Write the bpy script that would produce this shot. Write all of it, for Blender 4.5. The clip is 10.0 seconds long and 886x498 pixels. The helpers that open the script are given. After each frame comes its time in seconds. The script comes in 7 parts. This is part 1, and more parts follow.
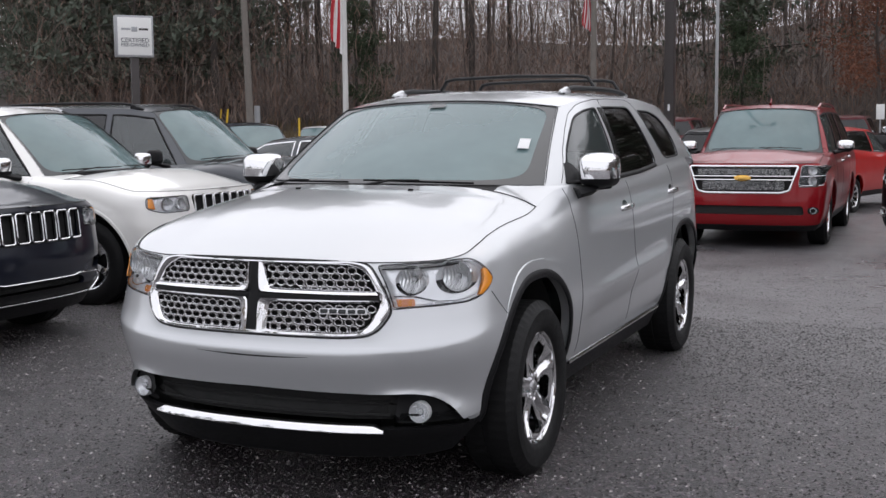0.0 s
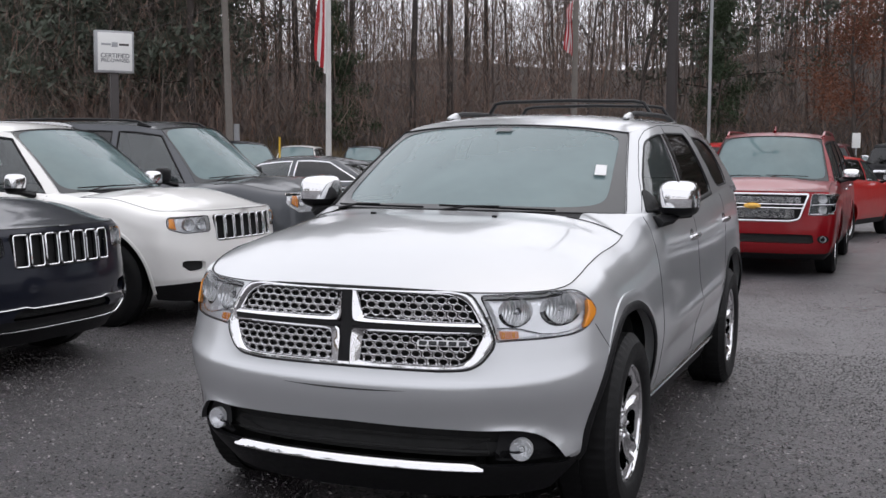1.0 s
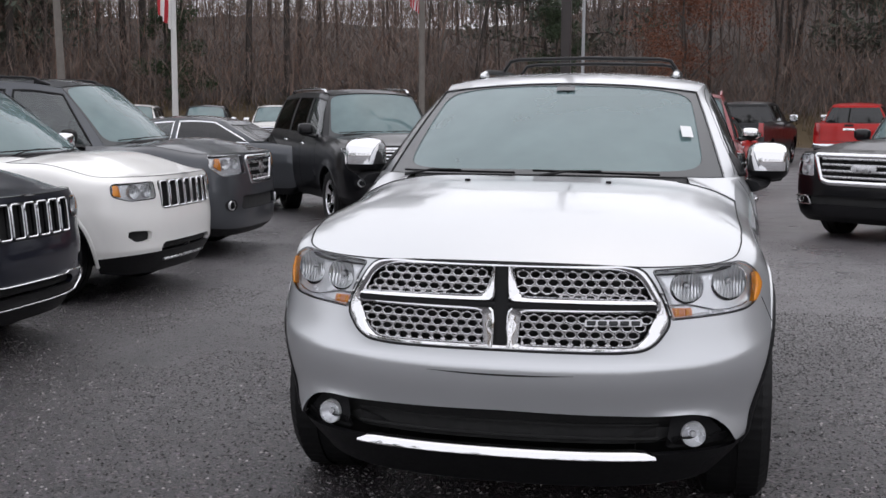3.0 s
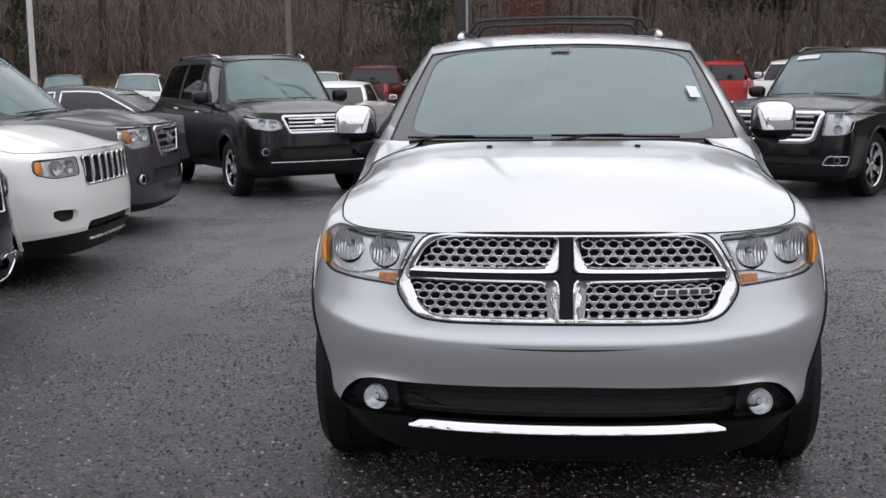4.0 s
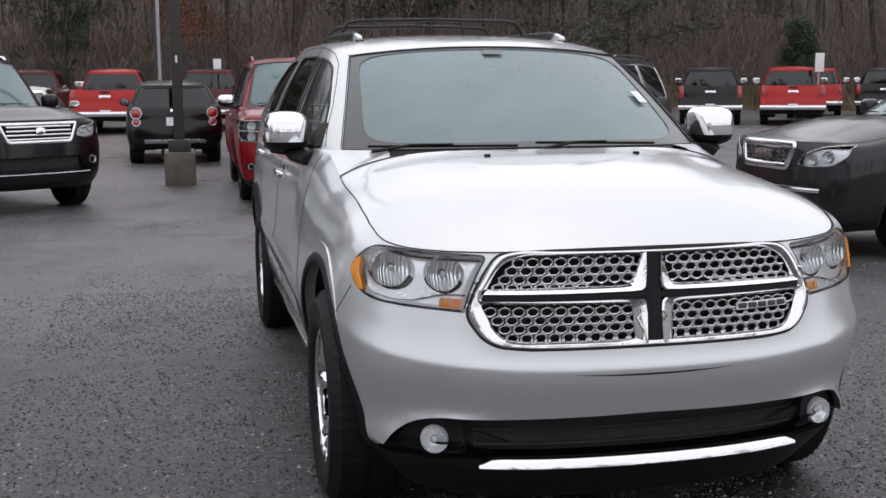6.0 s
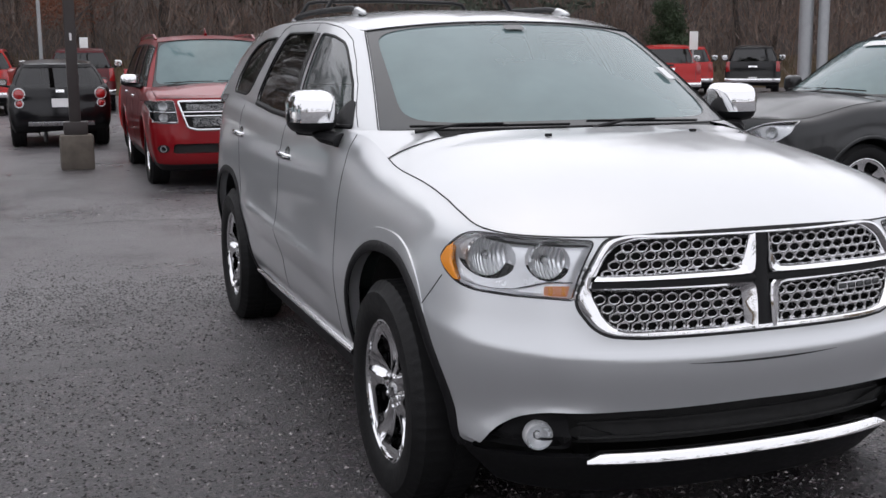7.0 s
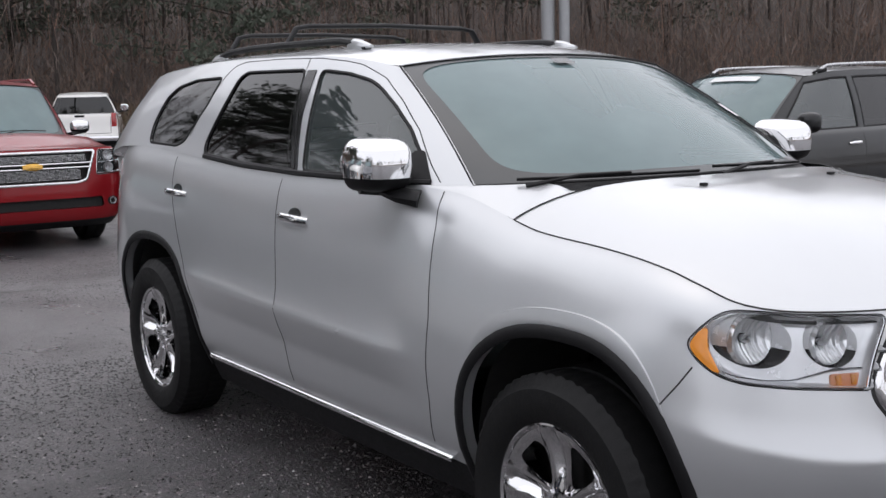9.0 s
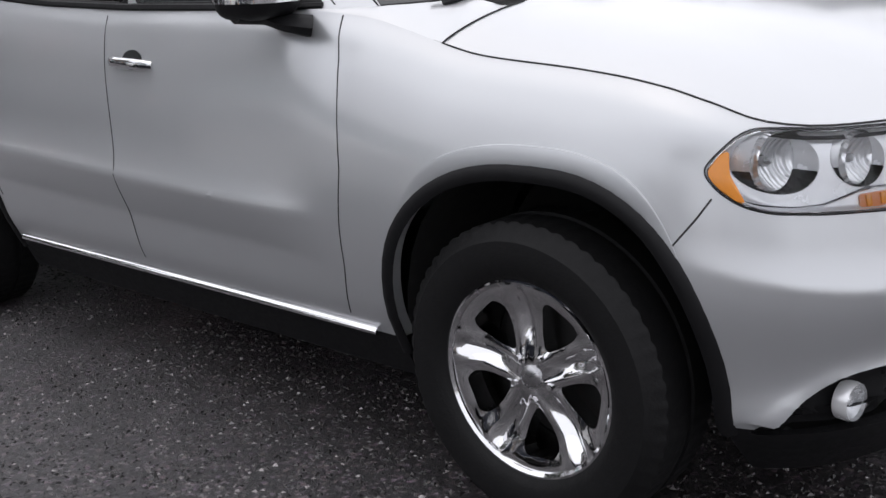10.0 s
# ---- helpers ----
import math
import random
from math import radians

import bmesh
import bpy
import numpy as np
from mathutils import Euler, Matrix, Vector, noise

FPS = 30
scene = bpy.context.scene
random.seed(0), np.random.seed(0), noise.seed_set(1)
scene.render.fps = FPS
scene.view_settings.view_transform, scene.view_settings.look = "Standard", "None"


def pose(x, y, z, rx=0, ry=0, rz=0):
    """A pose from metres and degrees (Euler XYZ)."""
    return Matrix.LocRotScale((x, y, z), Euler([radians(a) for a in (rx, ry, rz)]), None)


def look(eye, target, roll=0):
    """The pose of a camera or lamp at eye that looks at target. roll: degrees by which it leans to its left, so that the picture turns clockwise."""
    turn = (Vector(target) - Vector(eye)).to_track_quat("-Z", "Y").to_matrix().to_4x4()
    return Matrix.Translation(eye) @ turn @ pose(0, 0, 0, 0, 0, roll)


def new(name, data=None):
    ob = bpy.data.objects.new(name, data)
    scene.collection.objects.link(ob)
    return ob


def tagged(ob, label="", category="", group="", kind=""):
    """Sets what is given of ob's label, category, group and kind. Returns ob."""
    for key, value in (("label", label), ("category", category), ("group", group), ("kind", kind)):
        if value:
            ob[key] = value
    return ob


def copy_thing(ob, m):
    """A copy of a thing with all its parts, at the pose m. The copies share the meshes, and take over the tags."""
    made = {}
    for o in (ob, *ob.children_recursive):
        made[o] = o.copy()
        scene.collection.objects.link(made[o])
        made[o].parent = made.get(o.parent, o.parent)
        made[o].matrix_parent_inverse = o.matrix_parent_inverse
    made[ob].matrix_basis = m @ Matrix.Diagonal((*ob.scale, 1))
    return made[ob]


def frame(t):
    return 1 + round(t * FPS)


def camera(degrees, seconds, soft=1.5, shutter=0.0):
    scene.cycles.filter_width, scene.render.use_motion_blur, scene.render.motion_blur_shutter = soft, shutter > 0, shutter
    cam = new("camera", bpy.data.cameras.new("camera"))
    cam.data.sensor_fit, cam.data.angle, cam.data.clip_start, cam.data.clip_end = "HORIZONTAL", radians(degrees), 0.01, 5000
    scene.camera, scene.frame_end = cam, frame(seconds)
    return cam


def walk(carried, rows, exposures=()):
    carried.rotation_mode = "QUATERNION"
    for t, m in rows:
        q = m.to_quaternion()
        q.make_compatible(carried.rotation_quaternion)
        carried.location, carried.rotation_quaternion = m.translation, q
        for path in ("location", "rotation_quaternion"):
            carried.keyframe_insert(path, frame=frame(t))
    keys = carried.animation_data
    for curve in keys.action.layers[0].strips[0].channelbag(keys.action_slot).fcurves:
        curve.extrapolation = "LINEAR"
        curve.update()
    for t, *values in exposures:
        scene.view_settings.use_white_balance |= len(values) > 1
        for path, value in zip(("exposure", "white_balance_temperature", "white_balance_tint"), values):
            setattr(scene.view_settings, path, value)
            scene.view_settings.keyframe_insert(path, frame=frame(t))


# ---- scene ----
cam = camera(42.2, 10.0)
METRES, EYE, TILT, LEAN, TURN = 7.177, 1.5, 0.0, 0.0, 23.4
EAST, NORTH = 2.52, -3.92  # first eye, from the middle of the silver car's nose
ROWS = [
    (0.0, 0.0, 0.0, 0.0, -0.09, -5.87, 0.53),
    (0.5, -0.0309, 0.0167, 0.003, 1.27, -4.95, 0.82),
    (1.0, -0.0738, 0.0269, 0.0022, -1.76, -4.83, -0.42),
    (1.5, -0.1167, 0.0372, 0.001, -3.51, -6.9, 0.48),
    (2.0, -0.154, 0.0603, 0.0021, -4.54, -6.87, 0.86),
    (2.5, -0.1948, 0.082, 0.0021, -7.79, -6.45, 0.19),
    (4.0, -0.3232, 0.1596, 0.0027, -18.27, -8.59, 0.7),
    (4.5, -0.3607, 0.1907, 0.0014, -23.64, -9.85, 1.78),
    (5.0, -0.4007, 0.222, -0.0002, -27.33, -10.33, 0.93),
    (5.5, -0.4345, 0.2602, 0.0021, -31.93, -8.29, 0.74),
    (7.0, -0.525, 0.3872, 0.001, -43.30, -9.47, 0.44),
    (7.5, -0.5408, 0.4373, 0.0002, -46.77, -10.21, 2.21),
    (8.0, -0.5495, 0.4902, -0.001, -52.09, -10.79, 2.47),
    (8.5, -0.5472, 0.5433, -0.0021, -53.42, -8.48, 0.02),
    (9.0, -0.5564, 0.6018, 0.0016, -57.55, -7.57, 1.34),
    (9.5, -0.5459, 0.6508, -0.0118, -61.57, -12.92, 3.18),
    (10.0, -0.5216, 0.6985, -0.0119, -71.1, -15.54, 3.14),
]
walk(cam, [(t, pose(EAST, NORTH, EYE, TILT, LEAN, TURN) @ pose(METRES * x, METRES * y, METRES * z, 90 + pitch, roll, yaw)) for t, x, y, z, yaw, pitch, roll in ROWS])

# ---------------------------------------------------------------- daylight: a bright, even, overcast sky
world = bpy.data.worlds.new("overcast_sky")
scene.world = world
world.use_nodes = True
wn, wl = world.node_tree.nodes, world.node_tree.links
sky = wn.new("ShaderNodeTexSky")
sky.sky_type = "NISHITA"
sky.sun_disc = False
sky.sun_elevation, sky.sun_rotation = radians(72), radians(18)
sky.air_density, sky.dust_density = 1.0, 4.0
cloud = wn.new("ShaderNodeMix")
cloud.data_type = "RGBA"
cloud.inputs["Factor"].default_value = 0.9
cloud.inputs["B"].default_value = (8.62, 8.6, 9.25, 1)
wl.new(sky.outputs[0], cloud.inputs["A"])
wl.new(cloud.outputs["Result"], wn["Background"].inputs["Color"])
wn["Background"].inputs["Strength"].default_value = 0.149
sun = new("sun", bpy.data.lights.new("sun", "SUN"))
sun.data.energy, sun.data.angle, sun.data.color = 0.5, radians(115), (1.0, 0.985, 0.96)
sun.matrix_world = look((3, 9, 30), (0, 0, 0))
scene.view_settings.exposure = 0.0


# ---------------------------------------------------------------- materials
class Nodes:
    """Short hand for one node material."""
    def __init__(self, name):
        self.mat = bpy.data.materials.new(name)
        self.mat.use_nodes = True
        self.n, self.l = self.mat.node_tree.nodes, self.mat.node_tree.links
        self.b = self.n["Principled BSDF"]
        self.out = self.n["Material Output"]
        self.tc = self.n.new("ShaderNodeTexCoord")

    def set(self, **kw):
        for k, v in kw.items():
            self.b.inputs[k.replace("_", " ")].default_value = v
        return self

    def noise(self, scale, detail=4, rough=0.6, coord="Object"):
        t = self.n.new("ShaderNodeTexNoise")
        t.inputs["Scale"].default_value, t.inputs["Detail"].default_value, t.inputs["Roughness"].default_value = scale, detail, rough
        self.l.new(self.tc.outputs[coord], t.inputs["Vector"])
        return t.outputs["Fac"]

    def voronoi(self, scale, feature="F1", out="Distance", coord="Object"):
        t = self.n.new("ShaderNodeTexVoronoi")
        t.feature = feature
        t.inputs["Scale"].default_value = scale
        self.l.new(self.tc.outputs[coord], t.inputs["Vector"])
        return t.outputs[out]

    def one(self, color):
        """One channel of a random colour: even chances from 0 to 1."""
        t = self.n.new("ShaderNodeSeparateColor")
        self.l.new(color, t.inputs[0])
        return t.outputs[0]

    def ramp(self, fac, stops):
        r = self.n.new("ShaderNodeValToRGB")
        els = r.color_ramp.elements
        while len(els) < len(stops):
            els.new(0.5)
        for e, (p, c) in zip(els, stops):
            e.position = p
            e.color = (c, c, c, 1) if isinstance(c, (int, float)) else (*c, 1)
        self.l.new(fac, r.inputs["Fac"])
        return r.outputs["Color"]

    def mix(self, fac, a, b, blend="MIX"):
        m = self.n.new("ShaderNodeMix")
        m.data_type, m.blend_type = "RGBA", blend
        for sock, v in ((m.inputs["Factor"], fac), (m.inputs["A"], a), (m.inputs["B"], b)):
            if isinstance(v, (int, float)):
                sock.default_value = v if sock.type == "VALUE" else (v, v, v, 1)
            elif isinstance(v, tuple):
                sock.default_value = (*v, 1)
            else:
                self.l.new(v, sock)
        return m.outputs["Result"]

    def to(self, socket, name):
        self.l.new(socket, self.b.inputs[name])
        return self

    def bump(self, height, strength=0.3, distance=0.01, onto=None):
        b = self.n.new("ShaderNodeBump")
        b.inputs["Strength"].default_value, b.inputs["Distance"].default_value = strength, distance
        self.l.new(height, b.inputs["Height"])
        if onto is not None:
            self.l.new(onto, b.inputs["Normal"])
        self.l.new(b.outputs["Normal"], self.b.inputs["Normal"])
        return b.outputs["Normal"]


def paint(name, color, metal=0.0, rough=0.35, dirt=0.06, coat=1.0):
    """Wet car paint: a coloured base under clear coat, with faint road film."""
    m = Nodes(name)
    n = m.noise(2.2, 5)
    film = m.ramp(n, [(0.35, 0.0), (0.75, dirt)])
    m.to(m.mix(film, color, (0.23, 0.22, 0.21)), "Base Color")
    m.set(Metallic=metal, Coat_Weight=coat, Coat_Roughness=0.075, Coat_IOR=1.5, Specular_IOR_Level=0.5 if coat > 0.9 else 0.15)
    m.to(m.ramp(m.noise(3, 3), [(0.3, rough - 0.03), (0.7, rough + 0.04)]), "Roughness")
    return m.mat


def plain(name, color, rough, metal=0.0, vary=0.25, scale=8.0, bump=0.0, bump_scale=150.0, **kw):
    """A surface of one colour with uneven tone and grain."""
    m = Nodes(name)
    dark = tuple(c * (1 - vary) for c in color)
    m.to(m.mix(m.noise(scale, 6), dark, color), "Base Color")
    m.set(Metallic=metal, **kw)
    m.to(m.ramp(m.noise(scale * 3, 4), [(0.3, max(rough - 0.06, 0.0)), (0.7, min(rough + 0.06, 1.0))]), "Roughness")
    if bump:
        m.bump(m.noise(bump_scale, 4), bump, 0.004)
    return m.mat


def thin_glass(name, tint, body=(0.5, 0.55, 0.56), mist=0.0, rough=0.02, ior=1.62):
    """Window glass: clear tint, mirror gloss by Fresnel, and a diffuse part for mist or painted sky sheen."""
    m = Nodes(name)
    n, l = m.n, m.l
    clear = n.new("ShaderNodeBsdfTransparent")
    clear.inputs["Color"].default_value = (*tint, 1)
    gloss = n.new("ShaderNodeBsdfGlossy")
    gloss.inputs["Roughness"].default_value = rough
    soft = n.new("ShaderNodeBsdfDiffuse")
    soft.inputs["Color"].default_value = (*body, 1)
    milky = n.new("ShaderNodeMixShader")
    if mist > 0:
        l.new(m.ramp(m.noise(1.6, 4), [(0.3, mist * 0.85), (0.7, mist * 1.1)]), milky.inputs["Fac"])
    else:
        milky.inputs["Fac"].default_value = 0.0
    l.new(clear.outputs[0], milky.inputs[1])
    l.new(soft.outputs[0], milky.inputs[2])
    fres = n.new("ShaderNodeFresnel")
    fres.inputs["IOR"].default_value = ior
    mixed = n.new("ShaderNodeMixShader")
    l.new(fres.outputs[0], mixed.inputs["Fac"])
    l.new(milky.outputs[0], mixed.inputs[1])
    l.new(gloss.outputs[0], mixed.inputs[2])
    l.new(mixed.outputs[0], m.out.inputs["Surface"])
    return m.mat


SILVER = paint("silver_metallic_paint", (0.575, 0.588, 0.60), 0.56, 0.31, 0.03)
WHITE = paint("white_paint", (0.86, 0.85, 0.82), 0.0, 0.4)
NAVY = paint("black_blue_paint", (0.009, 0.011, 0.02), 0.2, 0.3, 0.02, 0.75)
GREY = paint("graphite_paint", (0.07, 0.075, 0.083), 0.5, 0.35, 0.03, 0.85)
BLACK = paint("black_paint", (0.003, 0.003, 0.004), 0.0, 0.3, 0.006, 0.55)
RED = paint("dark_red_paint", (0.22, 0.004, 0.008), 0.35, 0.30, 0.006, 0.6)
BRIGHT_RED = paint("bright_red_paint", (0.42, 0.007, 0.006), 0.0, 0.35, 0.01, 0.6)
MAROON = paint("maroon_paint", (0.085, 0.006, 0.009), 0.2, 0.35, 0.01, 0.6)
CHARCOAL = paint("charcoal_paint", (0.016, 0.017, 0.018), 0.3, 0.32, 0.01, 0.7)
CHROME = plain("chrome", (0.82, 0.82, 0.83), 0.05, 1.0, 0.05)
SATIN = plain("satin_metal", (0.55, 0.55, 0.56), 0.28, 1.0, 0.1)
PLASTIC = plain("black_plastic", (0.011, 0.011, 0.012), 0.5, 0, 0.3, 20, 0.15, 400, Specular_IOR_Level=0.2)
GLOSS_BLACK = plain("gloss_black", (0.01, 0.01, 0.011), 0.12, 0, 0.2)
FRIT = plain("black_glass_band", (0.025, 0.028, 0.03), 0.22, 0, 0.2)
CLEAR_EDGE = plain("clear_glass_edge", (0.07, 0.074, 0.076), 0.2, 0, 0.15)
RUBBER = plain("tyre_rubber", (0.009, 0.009, 0.0095), 0.6, 0, 0.35, 12, 0.3, 120, Specular_IOR_Level=0.25)
UNDER = plain("underbody", (0.017, 0.017, 0.017), 0.9, 0, 0.3)
CABIN = plain("cabin_trim", (0.06, 0.06, 0.062), 0.8, 0, 0.3)
SEAM = plain("panel_gap", (0.02, 0.02, 0.02), 0.8, 0, 0.1)
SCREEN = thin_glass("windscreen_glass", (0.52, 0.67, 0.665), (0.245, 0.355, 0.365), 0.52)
# the pale diffuse part of the door glass stands in for reflected sky
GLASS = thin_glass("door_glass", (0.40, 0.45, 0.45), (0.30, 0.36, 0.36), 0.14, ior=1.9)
TINTED = thin_glass("tinted_glass", (0.05, 0.05, 0.05), ior=1.75)
LENS = thin_glass("lamp_lens", (0.95, 0.96, 0.97), rough=0.03, ior=1.35)
AMBER = plain("amber_lens", (0.85, 0.30, 0.025), 0.2, 0, 0.2, 60, Coat_Weight=0.6)
PALE_AMBER = plain("pale_amber_lens", (0.85, 0.33, 0.14), 0.2, 0, 0.3, 40)
RED_LENS = plain("red_lens", (0.35, 0.01, 0.012), 0.15, 0, 0.2, Coat_Weight=1.0)
LAMP_WHITE = plain("lamp_reflector", (0.92, 0.925, 0.93), 0.25, 0.5, 0.25, 60)
GOLD = plain("gold_badge", (0.75, 0.45, 0.12), 0.25, 1.0, 0.1)
PAPER = plain("paper", (0.75, 0.76, 0.76), 0.7, 0, 0.08)
INK = plain("dark_ink", (0.05, 0.055, 0.07), 0.6)
LAMP_BED = plain("lamp_housing", (0.92, 0.925, 0.935), 0.24, 0.40, 0.10)


def fluted():
    """Pressed reflector: bright metal with fine upright ribs."""
    m = Nodes("fluted_reflector")
    m.set(Metallic=0.7, Base_Color=(0.95, 0.955, 0.96, 1))
    m.to(m.ramp(m.noise(25, 3), [(0.3, 0.12), (0.7, 0.26)]), "Roughness")
    w = m.n.new("ShaderNodeTexWave")
    w.bands_direction = "X"
    w.inputs["Scale"].default_value, w.inputs["Distortion"].default_value = 30.0, 3.0
    m.l.new(m.tc.outputs["Object"], w.inputs["Vector"])
    m.bump(w.outputs["Fac"], 0.55, 0.014)
    return m.mat


FLUTED = fluted()
MESH = plain("mesh_chrome", (0.72, 0.72, 0.73), 0.22, 1.0, 0.1, 30)

# ---------------------------------------------------------------- building tools
def spline(*pts):
    """A smooth curve through (x, y) points that does not overshoot."""
    x = np.array([p[0] for p in pts], float)
    y = np.array([p[1] for p in pts], float)
    h, d = np.diff(x), np.diff(y) / np.diff(x)
    m = np.zeros(len(x))
    m[0], m[-1] = d[0], d[-1]
    for i in range(1, len(x) - 1):
        if d[i - 1] * d[i] > 0:
            w1, w2 = 2 * h[i] + h[i - 1], h[i] + 2 * h[i - 1]
            m[i] = (w1 + w2) / (w1 / d[i - 1] + w2 / d[i])

    def f(q):
        q = np.clip(np.asarray(q, float), x[0], x[-1])
        i = np.clip(np.searchsorted(x, q) - 1, 0, len(x) - 2)
        t = (q - x[i]) / h[i]
        return ((1 + 2 * t) * (1 - t) ** 2 * y[i] + t * (1 - t) ** 2 * h[i] * m[i]
                + t * t * (3 - 2 * t) * y[i + 1] + t * t * (t - 1) * h[i] * m[i + 1])
    return f


def step(a, b, q):
    t = np.clip((np.asarray(q, float) - a) / (b - a), 0, 1)
    return t * t * (3 - 2 * t)


def grid(P, loop=False):
    """Vertices and faces of a sheet of points P[i][j]; loop joins the last i to the first."""
    P = np.asarray(P, float)
    n, m = P.shape[:2]
    F = []
    for i in range(n if loop else n - 1):
        k = (i + 1) % n
        for j in range(m - 1):
            F.append((i * m + j, k * m + j, k * m + j + 1, i * m + j + 1))
    return P.reshape(-1, 3), F


def join(*pieces):
    V, F, at = [], [], 0
    for v, f in pieces:
        v = np.asarray(v, float)
        V.append(v)
        F += [tuple(i + at for i in q) for q in f]
        at += len(v)
    return np.vstack(V), F


def flip(piece):
    return piece[0], [tuple(reversed(q)) for q in piece[1]]


def mirror(piece):
    v = np.array(piece[0], float)
    v[:, 0] *= -1
    return v, [tuple(reversed(q)) for q in piece[1]]


def moved(piece, m):
    v = np.array(piece[0], float)
    r = np.array(m)[:3, :3]
    return v @ r.T + np.array(m)[:3, 3], piece[1]


def make_mesh(name, piece, mat, sharp=38):
    me = bpy.data.meshes.new(name)
    v, f = piece
    me.from_pydata(np.asarray(v, float).tolist(), [], [tuple(int(i) for i in q) for q in f])
    me.materials.append(mat)
    me.update()
    if sharp:
        me.shade_smooth()
        me.set_sharp_from_angle(angle=radians(sharp))
    return me


def part(name, piece, mat, parent=None, label="", sharp=38):
    """One mesh object, a part of its parent."""
    ob = new(name, piece if isinstance(piece, bpy.types.Mesh) else make_mesh(name, piece, mat, sharp))
    if parent is not None:
        ob.parent = parent
    if label:
        tagged(ob, label)
    return ob


def thing(name, label, category, m, group=""):
    ob = new(name)
    ob.empty_display_size = 0.2
    ob.matrix_world = m
    return tagged(ob, label, category, group)


def lathe(profile, n=32, axis="x"):
    """Turns (radius, along) pairs round an axis."""
    P = []
    for i in range(n):
        a = 2 * math.pi * i / n
        c, s = math.cos(a), math.sin(a)
        P.append([(h, r * c, r * s) if axis == "x" else ((r * c, h, -r * s) if axis == "y" else (r * c, r * s, h)) for r, h in profile])
    return flip(grid(P, True)) if axis == "x" else flip(grid(P, True))


def sweep(pts, up, a, b, seg=8, closed=False, square=False):
    """A bar along pts: half width a across, half height b along up (one vector or one for each point)."""
    p = np.asarray(pts, float)
    n = len(p)
    t = (np.roll(p, -1, 0) - np.roll(p, 1, 0)) if closed else np.gradient(p, axis=0)
    t /= np.linalg.norm(t, axis=1)[:, None] + 1e-12
    u = np.broadcast_to(np.asarray(up, float), p.shape).copy()
    u -= (u * t).sum(1)[:, None] * t
    u /= np.linalg.norm(u, axis=1)[:, None] + 1e-12
    w = np.cross(t, u)
    if square:
        sec = [(-1, -1), (-1, 0.6), (-0.8, 1), (0.8, 1), (1, 0.6), (1, -1)]
    else:
        sec = [(math.cos(2 * math.pi * k / seg), math.sin(2 * math.pi * k / seg)) for k in range(seg)]
    a = np.broadcast_to(np.asarray(a, float), (n,))
    b = np.broadcast_to(np.asarray(b, float), (n,))
    P = np.array([[p[i] + w[i] * a[i] * c + u[i] * b[i] * s for c, s in sec] + [p[i] + w[i] * a[i] * sec[0][0] + u[i] * b[i] * sec[0][1]] for i in range(n)])
    v, f = grid(P, closed)
    if not closed:
        m = len(sec) + 1
        f = list(f) + [tuple(range(m - 1))[::-1], tuple((n - 1) * m + k for k in range(m - 1))]
    return v, f


def box(x0, x1, y0, y1, z0, z1, r=0.0):
    """A box, with its edges cut by r."""
    bm = bmesh.new()
    bmesh.ops.create_cube(bm, size=1)
    for v in bm.verts:
        v.co = ((x0 + x1) / 2 + v.co.x * (x1 - x0), (y0 + y1) / 2 + v.co.y * (y1 - y0), (z0 + z1) / 2 + v.co.z * (z1 - z0))
    if r:
        bmesh.ops.bevel(bm, geom=list(bm.edges), offset=r, segments=2, affect="EDGES", profile=0.6)
    bm.verts.index_update()
    v = np.array([tuple(q.co) for q in bm.verts])
    f = [tuple(q.index for q in face.verts) for face in bm.faces]
    bm.free()
    return v, f


def rounded(poly, r=0.03, n=5):
    """A polygon with its corners rounded."""
    out, k = [], len(poly)
    for i in range(k):
        p, a, b = (np.array(poly[j % k], float) for j in (i, i - 1, i + 1))
        ua, ub = a - p, b - p
        la, lb = np.linalg.norm(ua), np.linalg.norm(ub)
        q = min(r, la * 0.48, lb * 0.48)
        s, e = p + ua / la * q, p + ub / lb * q
        for j in range(n + 1):
            t = j / n
            out.append((1 - t) ** 2 * s + 2 * t * (1 - t) * p + t * t * e)
    return np.array(out)


def dense(poly, gap=0.03):
    """The closed polygon with points at most gap apart."""
    out, k = [], len(poly)
    for i in range(k):
        a, b = np.array(poly[i], float), np.array(poly[(i + 1) % k], float)
        m = max(1, int(np.linalg.norm(b - a) / gap + 0.5))
        out += [a + (b - a) * j / m for j in range(m)]
    return np.array(out)


def inside_by(poly):
    """The signed distance from a polygon's edge, less than zero inside."""
    a = np.asarray(poly, float)
    b = np.roll(a, -1, 0)

    def f(q):
        d = np.full(len(q), 1e9)
        odd = np.zeros(len(q), bool)
        for (ax, ay), (bx, by) in zip(a, b):
            ex, ey = bx - ax, by - ay
            t = np.clip(((q[:, 0] - ax) * ex + (q[:, 1] - ay) * ey) / (ex * ex + ey * ey + 1e-12), 0, 1)
            d = np.minimum(d, np.hypot(q[:, 0] - ax - t * ex, q[:, 1] - ay - t * ey))
            cross = (ay > q[:, 1]) != (by > q[:, 1])
            odd ^= cross & (q[:, 0] < ex * (q[:, 1] - ay) / (ey if ey else 1e-12) + ax)
        return np.where(odd, -d, d)
    return f


